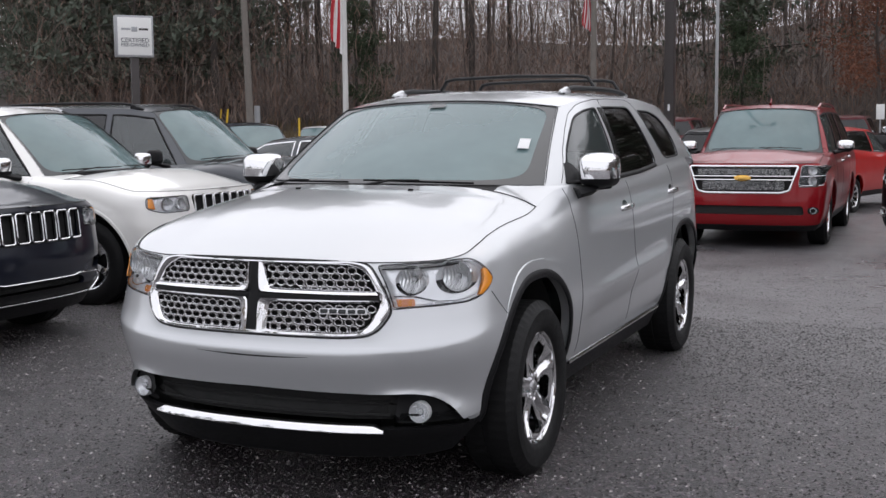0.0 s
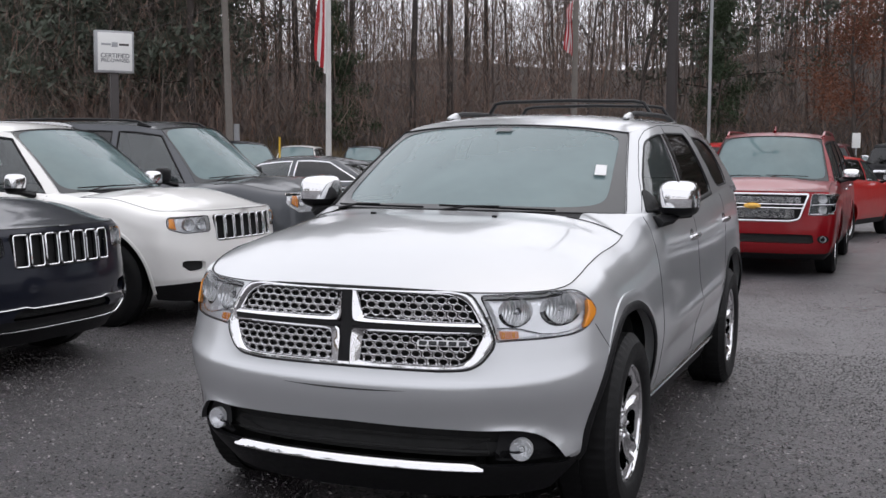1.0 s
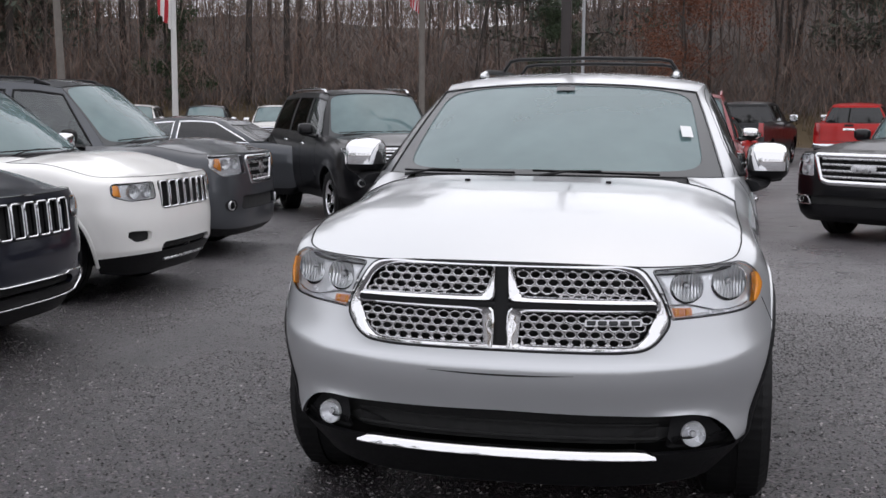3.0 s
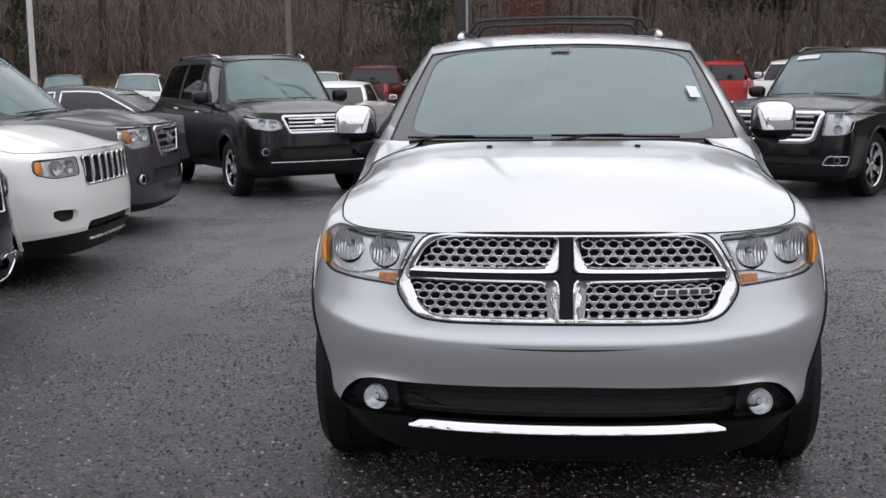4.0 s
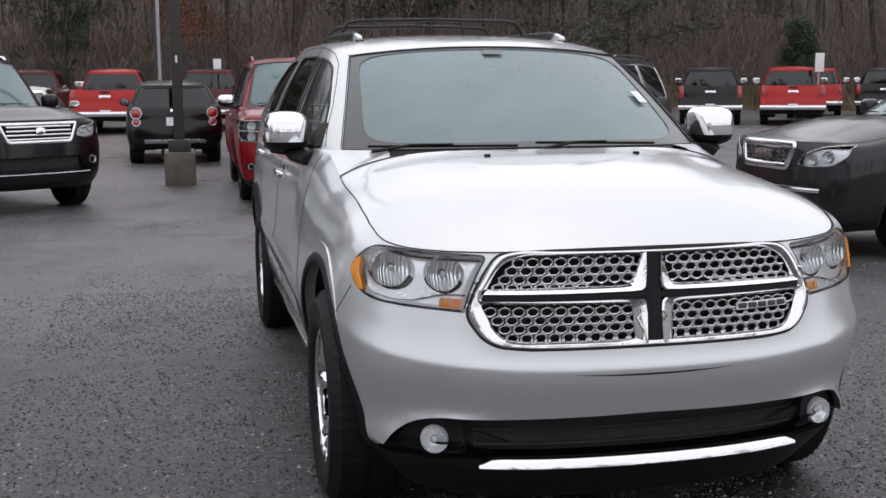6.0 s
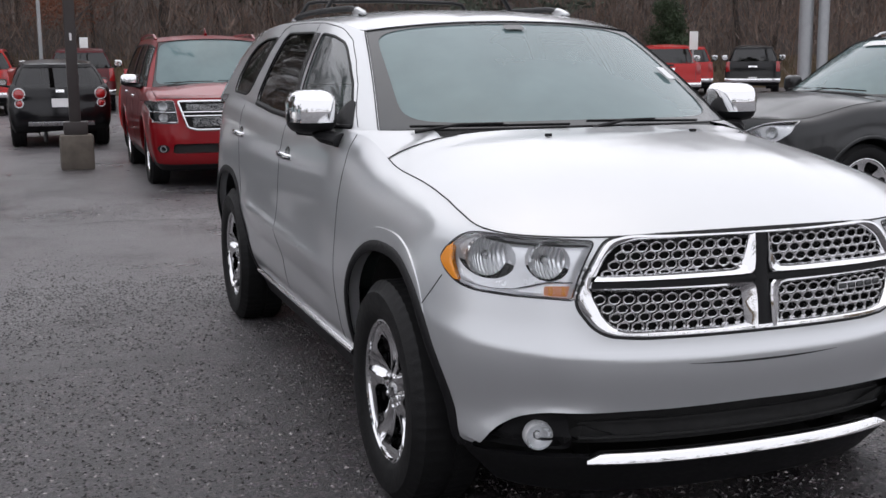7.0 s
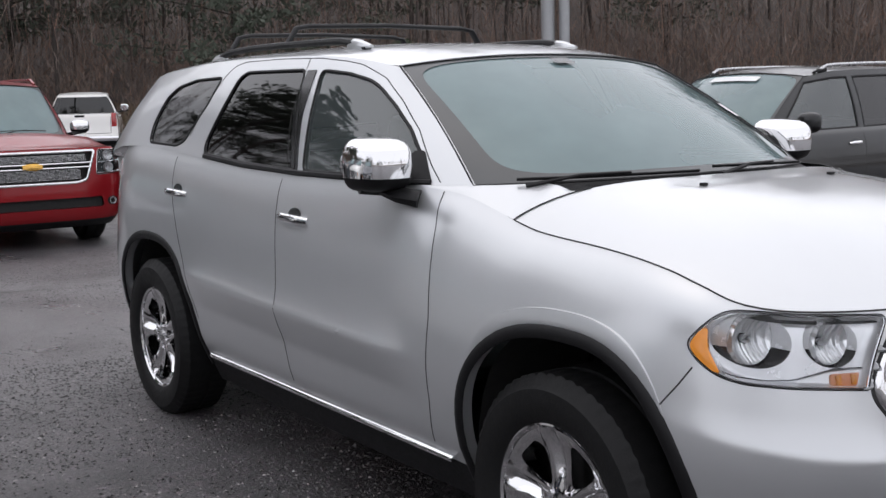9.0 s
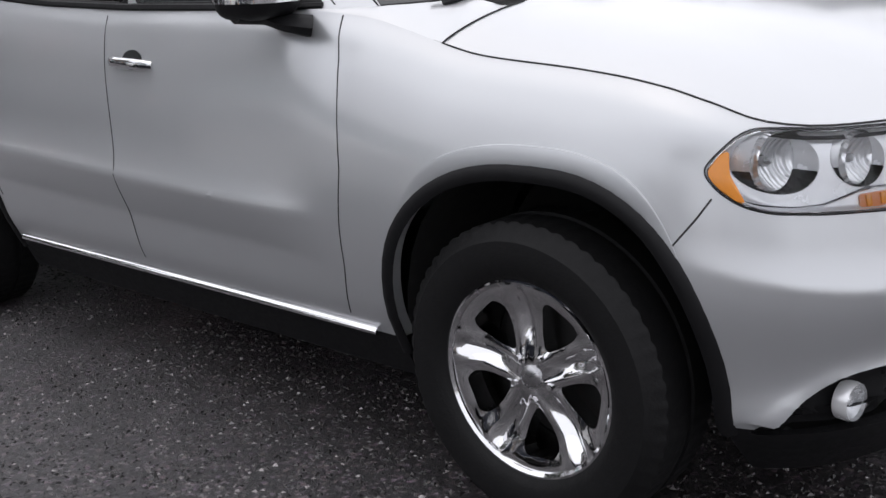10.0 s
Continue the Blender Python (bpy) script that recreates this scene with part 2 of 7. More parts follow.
def trim(piece, dist, plane, where, flange=(0, 0, 0)):
    """Cuts a hole into a sheet, its edge drawn onto the outline: dist in the plane's two axes; where(V) bounds the hole."""
    V, F = np.array(piece[0], float), piece[1]
    near = where(V)
    d = np.full(len(V), 9.0)
    if near.any():
        d[near] = dist(V[near][:, plane])
    A = np.array(F)
    out_ = d[A].mean(1) < 0
    keep, gone = [F[i] for i in np.flatnonzero(~out_)], set(A[out_].ravel().tolist())
    nrm = np.zeros_like(V)
    c = np.cross(V[A[:, 2]] - V[A[:, 0]], V[A[:, 3]] - V[A[:, 1]])
    for k in range(4):
        np.add.at(nrm, A[:, k], c)
    nrm /= np.linalg.norm(nrm, axis=1)[:, None] + 1e-12
    rim = sorted({i for q in keep for i in q} & gone)
    if rim:
        deep = 3 - sum(plane)
        for _ in range(2):
            q = V[rim][:, plane]
            d0 = dist(q)
            g = np.stack([(dist(q + e) - dist(q - e)) / 0.004 for e in ((0.002, 0), (0, 0.002))], 1)
            g /= np.linalg.norm(g, axis=1)[:, None] + 1e-9
            mv = -g * d0[:, None]
            nn = nrm[rim]
            nd = np.where(np.abs(nn[:, deep]) < 0.25, 0.25 * np.sign(nn[:, deep] + 1e-9), nn[:, deep])
            V[np.array(rim), deep] -= (nn[:, plane[0]] * mv[:, 0] + nn[:, plane[1]] * mv[:, 1]) / nd
            for k in (0, 1):
                V[np.array(rim), plane[k]] += mv[:, k]
        if any(flange):
            on, count = set(rim), {}
            for q in keep:
                for i in range(len(q)):
                    e = (q[i], q[(i + 1) % len(q)])
                    if e[0] in on and e[1] in on:
                        count.setdefault(frozenset(e), []).append(e)
            base = len(V)
            slot = {i: base + k for k, i in enumerate(rim)}
            V = np.vstack([V, V[rim] + np.asarray(flange, float)])
            for es in count.values():
                if len(es) == 1:
                    i, j = es[0]
                    keep.append((j, i, slot[i], slot[j]))
    return V, keep




def coons(front, rear, left, right, crown):
    """A sheet between four edges (front and rear from left to right, sides from front to rear), bulged by crown(u, v)."""
    n, m = len(front), len(left)
    u = np.linspace(0, 1, n)[:, None, None]
    v = np.linspace(0, 1, m)[None, :, None]
    f, r, a, b = (np.asarray(e, float) for e in (front, rear, left, right))
    P = (1 - v) * f[:, None] + v * r[:, None] + (1 - u) * a[None] + u * b[None]
    P -= (1 - u) * (1 - v) * f[0] + u * (1 - v) * f[-1] + (1 - u) * v * r[0] + u * v * r[-1]
    P[:, :, 2] += crown(u[:, :, 0], v[:, :, 0])
    return P


def along(pts, n, q=None):
    """n points at even steps on a line of points."""
    p = np.asarray(pts, float)
    s = np.concatenate([[0], np.cumsum(np.linalg.norm(np.diff(p, axis=0), axis=1))])
    at = np.linspace(0, s[-1], n) if q is None else np.asarray(q) * s[-1]
    return np.stack([np.interp(at, s, p[:, k]) for k in range(3)], 1)

# ---------------------------------------------------------------- vehicles
from mathutils.bvhtree import BVHTree


def arch_places(c):
    return c.get("arch_f", c["axle_f"]), c.get("arch_r", c["axle_r"])


def arch_measure(c, yw):
    """How far a point lies from a wheel arch's edge, in metres, less than zero inside."""
    front, rear = c.get("arch_a" if yw < 2 else "arch_b", (c["arch"], c["arch"]))
    n = c.get("arch_n", 2.0)

    def f(y, z):
        dy, dz = y - yw, np.maximum(z - c["hub"], 0)
        a = np.where(dy < 0, front, rear)
        return ((np.abs(dy) / a) ** n + (dz / c["arch"]) ** n) ** (1 / n) * c["arch"] - c["arch"]
    return f


def arch_line(c, yw, grow=0.0, steps=33):
    front, rear = c.get("arch_a" if yw < 2 else "arch_b", (c["arch"], c["arch"]))
    n = c.get("arch_n", 2.0)
    out = []
    for k in range(steps):
        a = math.pi * k / (steps - 1)
        co, si = math.cos(a), math.sin(a)
        out.append((yw + math.copysign(abs(co) ** (2 / n), co) * ((rear if co > 0 else front) + grow), c["hub"] + si ** (2 / n) * (c["arch"] + grow)))
    return out


class Shape:
    """The skin of a vehicle: nose at y = 0 looking to -y, x across, wheels on z = 0."""

    def __init__(self, c):
        self.c = c
        L, w = c["long"], c["half"]
        fine = c.get("fine", 1.0)
        df, nf, dr, nr = c.get("df", 0.62), c.get("nf", 2.4), c.get("dr", 0.34), c.get("nr", 3.2)
        k = int(30 * fine)
        th = np.linspace(0, math.pi / 2, k)
        fx, fy = w * np.sin(th) ** (2 / nf), df * (1 - np.cos(th) ** (2 / nf))
        ys = np.linspace(df, L - dr, int((L - df - dr) / (0.05 / fine)))[1:-1]
        th = np.linspace(math.pi / 2, 0, int(16 * fine))
        rx, ry = w * np.sin(th) ** (2 / nr), L - dr * (1 - np.cos(th) ** (2 / nr))
        X, Y = np.concatenate([fx, np.full(len(ys), w), rx]), np.concatenate([fy, ys, ry])
        tx, ty = np.gradient(X), np.gradient(Y)
        ln = np.hypot(tx, ty)
        nx, ny = ty / ln, -tx / ln
        nx[0], ny[0], nx[-1], ny[-1] = 0, -1, 0, 1
        self.zt, self.it = spline(*c["top_z"]), spline(*c["top_in"])
        kf, kr = np.clip(-ny, 0, 1) ** 1.3, np.clip(ny, 0, 1) ** 1.3
        ks = 1 - kf - kr
        mixed = lambda j, i: ks * c["side"][j][i] + kf * c["front"][j][i] + kr * c["rear"][j][i]
        rows = []
        z3 = mixed(3, 0)
        top = self.zt(Y)
        for j in range(8):
            soft_ = np.clip((self.it(Y) - 0.09) / 0.06, 0, 1) * ks * c.get("soft_fender", 0.0)
            ins = self.it(Y) if j == 7 else mixed(j, 1) + soft_ * (0, 0, 0, 0, 0.002, 0.014, 0.036)[j] + 4 * kf * ks * c.get("corner", (0, 0, 0, 0, 0, 0, 0))[j]
            z = mixed(j, 0) if j <= 3 else z3 + (top - z3) * (0.36, 0.66, 0.88, 1.0)[j - 4]
            rows.append(np.stack([X - nx * ins, Y - ny * ins, z], 1))
        R = np.array(rows)
        ext = np.concatenate([2 * R[:1] - R[1:2], R, 2 * R[-1:] - R[-2:-1]])
        sub = int(5 * fine)
        sheet = []
        for j in range(7):
            p0, p1, p2, p3 = ext[j:j + 4]
            for q in range(sub + (j == 6)):
                t = q / sub
                sheet.append(0.5 * (2 * p1 + (p2 - p0) * t + (2 * p0 - 5 * p1 + 4 * p2 - p3) * t * t + (3 * p1 - p0 - 3 * p2 + p3) * t ** 3))
        P = np.array(sheet).transpose(1, 0, 2)
        N = np.stack([nx, ny], 1)
        zc, amt = c.get("crease", (0.7, 0.0))
        y, z, ax = P[:, :, 1], P[:, :, 2], np.abs(P[:, :, 0])
        zc = zc + c.get("crease_rise", 0.0) * (y - 1.45)
        bulge = amt * np.where(z > zc, np.exp(-np.maximum(z - zc, 0) / 0.045), 1 - 1.3 * np.clip((zc - z) / 0.13, 0, 1) + 0.3 * step(0.13, 0.3, zc - z)) * step(1.35, 1.75, y) * (1 - step(c["axle_r"] - 0.75, c["axle_r"] - 0.35, y))
        zf, af = c.get("nose_crease", (0.6, 0.0))
        zr = zf + 0.13 * (1 - kf[:, None])
        wing = step(0.50, 0.66, ax)
        ridge = np.where(z > zr, np.exp(-np.maximum(z - zr, 0) / (0.014 + 0.064 * wing)), np.clip((z - 0.42) / (zr - 0.42), 0, 1))
        bulge = bulge + af * (1 + 1.0 * wing * (1 - step(0.86, 0.95, ax))) * ridge * kf[:, None] ** 1.3
        if "brow" in c:
            far = inside_by(dense(c["brow"], 0.05))(np.stack([P[:, :, 0].ravel(), z.ravel()], 1)).reshape(z.shape)
            bulge = bulge + 0.017 * np.exp(-np.maximum(far, 0) / 0.02) * step(0.44, 0.60, ax) * (y < 0.7) * (z > 0.36)
        for yw in arch_places(c):
            r = arch_measure(c, yw)(y, z)
            bulge = bulge + c.get("flare", 0.014) * (1 - step(0.04, 0.065, r)) * ks[:, None]
        P[:, :, 0] += bulge * N[:, None, 0]
        P[:, :, 1] += bulge * N[:, None, 1]
        self.low = sub
        M = P.copy()
        M[:, :, 0] *= -1
        full = np.concatenate([M[::-1][:-1], P])
        self.shell = grid(full)
        self.sheet_rows, self.count = full.shape[1], full.shape[0] * full.shape[1]
        self.top = full[:, -1]
        self.bottom = full[:, 0]
        self.mid = len(P) - 1
        self.Y = Y
        v, f = self.shell
        self.bvh = BVHTree.FromPolygons([tuple(q) for q in v], f)

    def belt(self, y, s=1):
        """The top edge of the body's side at y."""
        return np.array((s * (self.c["half"] - float(self.it(y))), y, float(self.zt(y))))

    def on(self, start, way):
        hit = self.bvh.ray_cast(Vector(start), Vector(way))
        if hit[0] is None:
            return None, None
        return np.array(hit[0]), np.array(hit[1])

    def front(self, x, z, lift=0.0):
        p, n = self.on((x, -2, z), (0, 1, 0))
        if p is None:
            p, n = np.array((x, 0.5, z)), np.array((0, -1.0, 0))
        n = n if n[1] < 0 else -n
        return p + n * lift, n

    def rear(self, x, z, lift=0.0):
        p, n = self.on((x, self.c["long"] + 2, z), (0, -1, 0))
        if p is None:
            p, n = np.array((x, self.c["long"] - 0.1, z)), np.array((0, 1.0, 0))
        n = n if n[1] > 0 else -n
        return p + n * lift, n

    def side(self, y, z, s=1, lift=0.0):
        p, n = self.on((3 * s, y, z), (-s, 0, 0))
        if p is None:
            p, n = np.array((s * self.c["half"] * 0.9, y, z)), np.array((s, 0.0, 0))
        n = n if n[0] * s > 0 else -n
        return p + n * lift, n


def cover(poly, project, lift, bulge=0.0, rings=5, skirt=0.0):
    """A sheet that lies on the skin within an outline: lift off the skin, bulge at its middle, skirt: depth of its edge."""
    q = np.asarray(poly, float)
    mid = q.mean(0)
    P = []
    if skirt:
        P.append([project(*p, lift - skirt)[0] for p in q])
    for k in range(rings + 1):
        t = 1 - k / rings * 0.98
        P.append([project(*(mid + (p - mid) * t), lift + bulge * (1 - t * t))[0] for p in q])
    v, f = grid(np.array(P).transpose(1, 0, 2), True)
    n = len(P)
    f = list(f) + [tuple(i * n + n - 1 for i in range(len(q)))]
    v = np.asarray(v)
    nrm = project(*mid, 0)[1]
    c0 = f[n - 2]
    if np.dot(np.cross(v[c0[1]] - v[c0[0]], v[c0[2]] - v[c0[0]]), nrm) < 0:
        f = [tuple(reversed(e)) for e in f]
    return v, f


def edge_bar(poly, project, lift, a, b, seg=8, closed=True):
    """A bar that follows an outline on the skin."""
    hits = [project(*p, lift) for p in poly]
    return sweep([h[0] for h in hits], [h[1] for h in hits], a, b, seg, closed)


WHEELS = {}


def wheel_meshes(kind, R, rim, width):
    """Meshes of one wheel, axle along x, outer side to +x."""
    key = (kind, R, rim, width)
    if key in WHEELS:
        return WHEELS[key]
    h = width / 2
    tread = [(R - 0.010, -h * 0.80), (R, -h * 0.72), (R, -h * 0.1), (R - 0.008, -h * 0.09), (R - 0.008, h * 0.09), (R, h * 0.1), (R, h * 0.72), (R - 0.010, h * 0.80)]
    prof = [(rim - 0.005, -h * 0.78), (rim + 0.02, -h * 0.92), ((R + rim) / 2, -h), (R - 0.03, -h * 0.9)] + tread + [(R - 0.03, h * 0.9), ((R + rim) / 2 + 0.03, h * 0.985), ((R + rim) / 2, h), (rim + 0.03, h * 0.97), (rim + 0.012, h * 0.90), (rim - 0.005, h * 0.78)]
    n_t = 168 if kind == "five" else 56
    P = []
    for k in range(n_t):
        a = 2 * math.pi * k / n_t
        cut = 0.006 if kind == "five" and k % 3 == 0 else 0.0
        P.append([(hh, (r - (cut if r > R - 0.012 and abs(hh) > h * 0.3 else 0)) * math.cos(a), (r - (cut if r > R - 0.012 and abs(hh) > h * 0.3 else 0)) * math.sin(a)) for r, hh in prof])
    tyre = flip(grid(P, True))
    face = h * 0.62
    barrel = lathe([(rim + 0.006, h * 0.80), (rim + 0.008, h * 0.83), (rim - 0.002, h * 0.845), (rim - 0.010, h * 0.80), (rim - 0.02, h * 0.4), (rim - 0.035, -h * 0.7)], 56)
    count = {"five": 5, "six": 6, "ten": 10}[kind]
    turn = math.pi / count
    k_ = rim / 0.245
    nr, na = 22, count * (24 if kind == "five" else 14)
    P = []
    for a in range(na):
        t = 2 * math.pi * a / na
        off = (t + turn) % (2 * turn) - turn
        row = []
        for r in np.linspace(0.02, rim - 0.004, nr):
            d = abs(off) * r
            x = face - 0.012 * step(0.03, 0.09, r) + 0.030 * step(0.12 * k_, rim, r) ** 1.5
            if kind == "five":
                x -= 0.014 * step(0.075, 0.12, r) * float(1 - step(0.0, 0.020 + 0.05 * (r - 0.07), d)) * float(1 - step(rim - 0.035, rim - 0.012, r))
                x += 0.006 * float(step(0.012, 0.03, d)) * float(1 - step(0.03, 0.06, d))
            row.append((float(x), r * math.sin(t), r * math.cos(t)))
        P.append(row)
    disc_face = flip(grid(P, True))
    w_ = math.pi / count
    for q in range(count):
        mid_ = (q + 0.5) * 2 * turn
        shape = ((0.082, 0.12), (0.125, 0.44), (0.185, 0.50), (0.208, 0.34)) if kind == "five" else ((0.07, 0.2), (0.14, 0.60), (0.205, 0.66), (0.222, 0.45))
        ring = [(r * k_ * math.sin(mid_ + w_ * e), r * k_ * math.cos(mid_ + w_ * e)) for r, e in shape] + [(r * k_ * math.sin(mid_ - w_ * e), r * k_ * math.cos(mid_ - w_ * e)) for r, e in reversed(shape)]
        pol = dense(rounded(ring, 0.03, 4), 0.02)
        c0 = np.array((0.16 * k_ * math.sin(mid_), 0.16 * k_ * math.cos(mid_)))
        disc_face = trim(disc_face, inside_by(pol), [1, 2], lambda V, c0=c0: (np.hypot(V[:, 1] - c0[0], V[:, 2] - c0[1]) < 0.16) & (V[:, 0] > face - 0.03), (-0.045, 0, 0))
    cap = lathe([(0.0, face + 0.012), (0.022, face + 0.012), (0.030, face + 0.006), (0.034, face - 0.02)], 20)
    rimm = join(barrel, disc_face)
    nuts = [moved(lathe([(0.0, face + 0.010), (0.007, face + 0.010), (0.010, face + 0.004), (0.0105, face - 0.02)], 8), Matrix.Rotation(-2 * math.pi * (k + 0.5) / 5, 4, "X") @ Matrix.Translation((0, 0, 0.0575))) for k in range(5)]
    disc = lathe([(0.0, -0.01), (0.17, -0.01), (0.172, -0.03), (0.06, -0.035)], 32)
    back = lathe([(0.05, -0.05), (rim - 0.034, -0.055), (rim - 0.03, -h * 0.7)], 32)
    out = dict(tyre=make_mesh("tyre", tyre, RUBBER), rim=make_mesh("rim", rimm, CHROME, 30), cap=make_mesh("centre_cap", cap, SATIN), nut=[make_mesh("lug_nut", q, CHROME) for q in nuts], hub=make_mesh("brake_disc", join(disc, back), UNDER))
    WHEELS[key] = out
    return out


def add_wheel(car, kind, R, rim, width, at, out):
    ms = wheel_meshes(kind, R, rim, width)
    w = part("wheel", ms["hub"], None, car)
    w.matrix_local = Matrix.Translation(at) @ (Matrix.Identity(4) if out > 0 else Matrix.Rotation(math.pi, 4, "Z")) @ Matrix.Rotation(0.12, 4, "X")
    part("tyre", ms["tyre"], None, w, "black rubber tyre")
    part("rim", ms["rim"], None, w, "polished alloy rim")
    part("centre_cap", ms["cap"], None, w)
    if kind == "five":
        for q in ms["nut"]:
            part("lug_nut", q, None, w)
    return w


def cabin_edges(S, c):
    """Base and roof edge lines of the glasshouse, from the screen's middle round to the tail's middle (x > 0)."""
    ws, rf = c["screen"], c["roof"]
    base, top, kind = [], [], []
    n = 14
    xw, yc, yw, zc = ws["x"], ws["y0"], ws["y1"], ws["z"]
    corner = S.belt(yw)
    corner[0] = xw
    corner[2] = ws.get("zc", corner[2])
    xr, yr0, yr1, zr = rf["x0"], rf["y0"], rf["y1"], rf["z0"]
    for k in range(n + 1):
        t = k / n
        base.append((xw * t, yc + (yw - yc) * t ** 2.4, zc + (corner[2] - zc) * t ** 2))
        top.append((xr * t, yr0 + (yr1 - yr0) * t ** 2.4, zr - rf["drop"] * t ** 2.2))
        kind.append("screen")
    rz, rx = spline(*rf["edge_z"]), spline(*rf["edge_x"])
    prev = (yw, yr1)
    for name, yb, yt in c["pillars"]:
        m = max(2, int((yb - prev[0]) / c.get("column", 0.1)))
        for k in range(1, m + 1):
            t = k / m
            y0, y1 = prev[0] + (yb - prev[0]) * t, prev[1] + (yt - prev[1]) * t
            b = S.belt(y0)
            if name == "a" and k < m:
                b[0] = corner[0] + (S.belt(yb)[0] - corner[0]) * t
                b[2] = corner[2] + (S.belt(yb)[2] - corner[2]) * t
            base.append(tuple(b))
            top.append((float(rx(y1)), y1, float(rz(y1))))
            kind.append(name)
        prev = (yb, yt)
    tl = c["tail"]
    xb, xt = base[-1][0], top[-1][0]
    for k in range(1, 9):
        a = k / 8 * math.pi / 2
        base.append((xb * math.cos(a) ** 0.45 if k < 8 else 0.0, prev[0] + (tl["y0"] - prev[0]) * math.sin(a) ** 0.7, base[-1][2] + (tl["z0"] - base[-1][2]) * 0.3))
        top.append((xt * math.cos(a) ** 0.45 if k < 8 else 0.0, prev[1] + (tl["y1"] - prev[1]) * math.sin(a) ** 0.7, top[-1][2] + (tl["z1"] - top[-1][2]) * 0.3))
        kind.append("d" if k < 3 else "rear")
    return np.array(base), np.array(top), kind


def build_vehicle(name, c, m, label, category, group=""):
    """A vehicle with body, bonnet, roof, glass, lamps, wheels and trim."""
    S = Shape(c)
    car = thing(name, label, category, m, group)
    mat = c["paint"]
    half = c["half"]
    # --- shell with its holes
    shell = S.shell
    for yw in arch_places(c):
        far = arch_measure(c, yw)
        dist = lambda q, far=far: far(q[:, 0], q[:, 1])
        for s in (1, -1):
            shell = trim(shell, dist, [1, 2], lambda V, s=s, yw=yw: (V[:, 0] * s > 0.3) & (np.abs(V[:, 1] - yw) < 0.8), (-s * 0.05, 0, 0))
    for poly in c.get("holes", []):
        p = dense(poly, 0.04)
        shell = trim(shell, inside_by(p), [0, 2], lambda V: V[:, 1] < 0.9, (0, 0.04, 0))
    sv, sf = shell
    per = S.sheet_rows
    count = S.count
    up_f, low_f = [], []
    for q in sf:
        js = [i % per for i in q if i < count]
        (low_f if js and max(js) <= S.low else up_f).append(q)
    part("body", (sv, up_f), mat, car, c["color"] + " painted body")
    part("cladding", (sv, low_f), c.get("clad", PLASTIC), car, "black plastic lower trim")
    # --- bonnet
    T = S.top
    mid = S.mid
    yo = S.Y
    i0 = int(np.argmin(np.abs(yo - c.get("hood_corner", 0.24))))
    i1 = int(np.argmin(np.abs(yo - c.get("hood_end", 1.12))))
    nose = T[mid - i0:mid + i0 + 1]
    n = 41
    fr = along(nose, n)
    right, left = along(T[mid + i0:mid + i1 + 1], 30), along(T[mid - i0:mid - i1 - 1:-1], 30)
    hy, hz = c["hood_rear"]
    e = T[mid + i1]
    u = np.linspace(-1, 1, n)
    rr = np.stack([u * e[0], hy + (e[1] - hy) * np.abs(u) ** 2.6, hz + (e[2] - hz) * np.abs(u) ** c.get("hood_roll", 2.2)], 1)
    cr = c.get("hood_crown", 0.035)
    rid = c.get("hood_ridge", 0.008)
    edge = c.get("hood_edge", 0.0)
    crown = lambda a, b: edge * (1 - np.abs(2 * a - 1) ** 9) * step(0.0, 0.5, b) * (1 - step(0.8, 1.0, b)) + cr * (1 - (2 * a - 1) ** 2) * np.sin(math.pi * np.clip(b, 0, 1)) ** 0.8 + rid * (step(0.62, 0.52, np.abs(2 * a - 1) + 0.1 * b)) * np.sin(math.pi * np.clip(b, 0, 1)) ** 0.5
    H = coons(fr, rr, left, right, crown)
    g = 0.004
    hood = H.copy()
    hood[:, :, 0] *= 1 - g / half
    hood[:, 0, 1] += 0.003
    S.hood = BVHTree.FromPolygons([tuple(q) for q in grid(H)[0]], grid(H)[1])
    part("bonnet", flip(grid(hood)) if grid_down(hood) else grid(hood), mat, car)
    for s in (1, -1):
        sd = T[mid + i0:mid + i1 + 1] * (s, 1, 1)
        bk = rr[::-1][1:7] * (s, 1, 1)
        sm = along(np.concatenate([sd, bk]), 60)
        part("bonnet_seam", sweep(sm + (0, 0, 0.001), (s * 0.5, 0, 0.85), 0.0024, 0.0018, 6), SEAM, car)
    nose_seam = along(nose, 40)
    part("bonnet_seam", sweep(nose_seam + (0, -0.001, 0.0), (0, -0.5, 0.85), 0.0028, 0.002, 6), SEAM, car)
    low = H.copy()
    low[:, :, 2] -= 0.03
    # dark gap below the bonnet's edge
    part("bonnet_gap", grid(low), SEAM, car)
    # --- glasshouse
    base, top, kind = cabin_edges(S, c)
    rows = c.get("house_rows", 9)
    sheet = []
    v = np.linspace(0, 1, rows)
    bow = c.get("bow", 0.018)
    for b, t, k in zip(base, top, kind):
        p = b[None] * (1 - v)[:, None] + t[None] * v[:, None]
        out = np.array((1.0, -0.0, 0.35)) if k not in ("screen", "rear") else np.array((0, -0.8 if k == "screen" else 0.8, 0.6))
        p = p + out[None] * (bow * np.sin(math.pi * v) ** 0.9)[:, None]
        sheet.append(p)
    sheet = np.array(sheet)
    v_hi = c.get("glass_top", 7)
    panes = {}
    for i in range(len(kind) - 1):
        k = kind[i + 1]
        if (k in c["glass"] and "windows" not in c) or k == "screen" or (k == "rear" and c.get("rear_glass", True)):
            panes.setdefault(k, []).append(i)
    nr = rows
    V = sheet.reshape(-1, 3)
    F = []
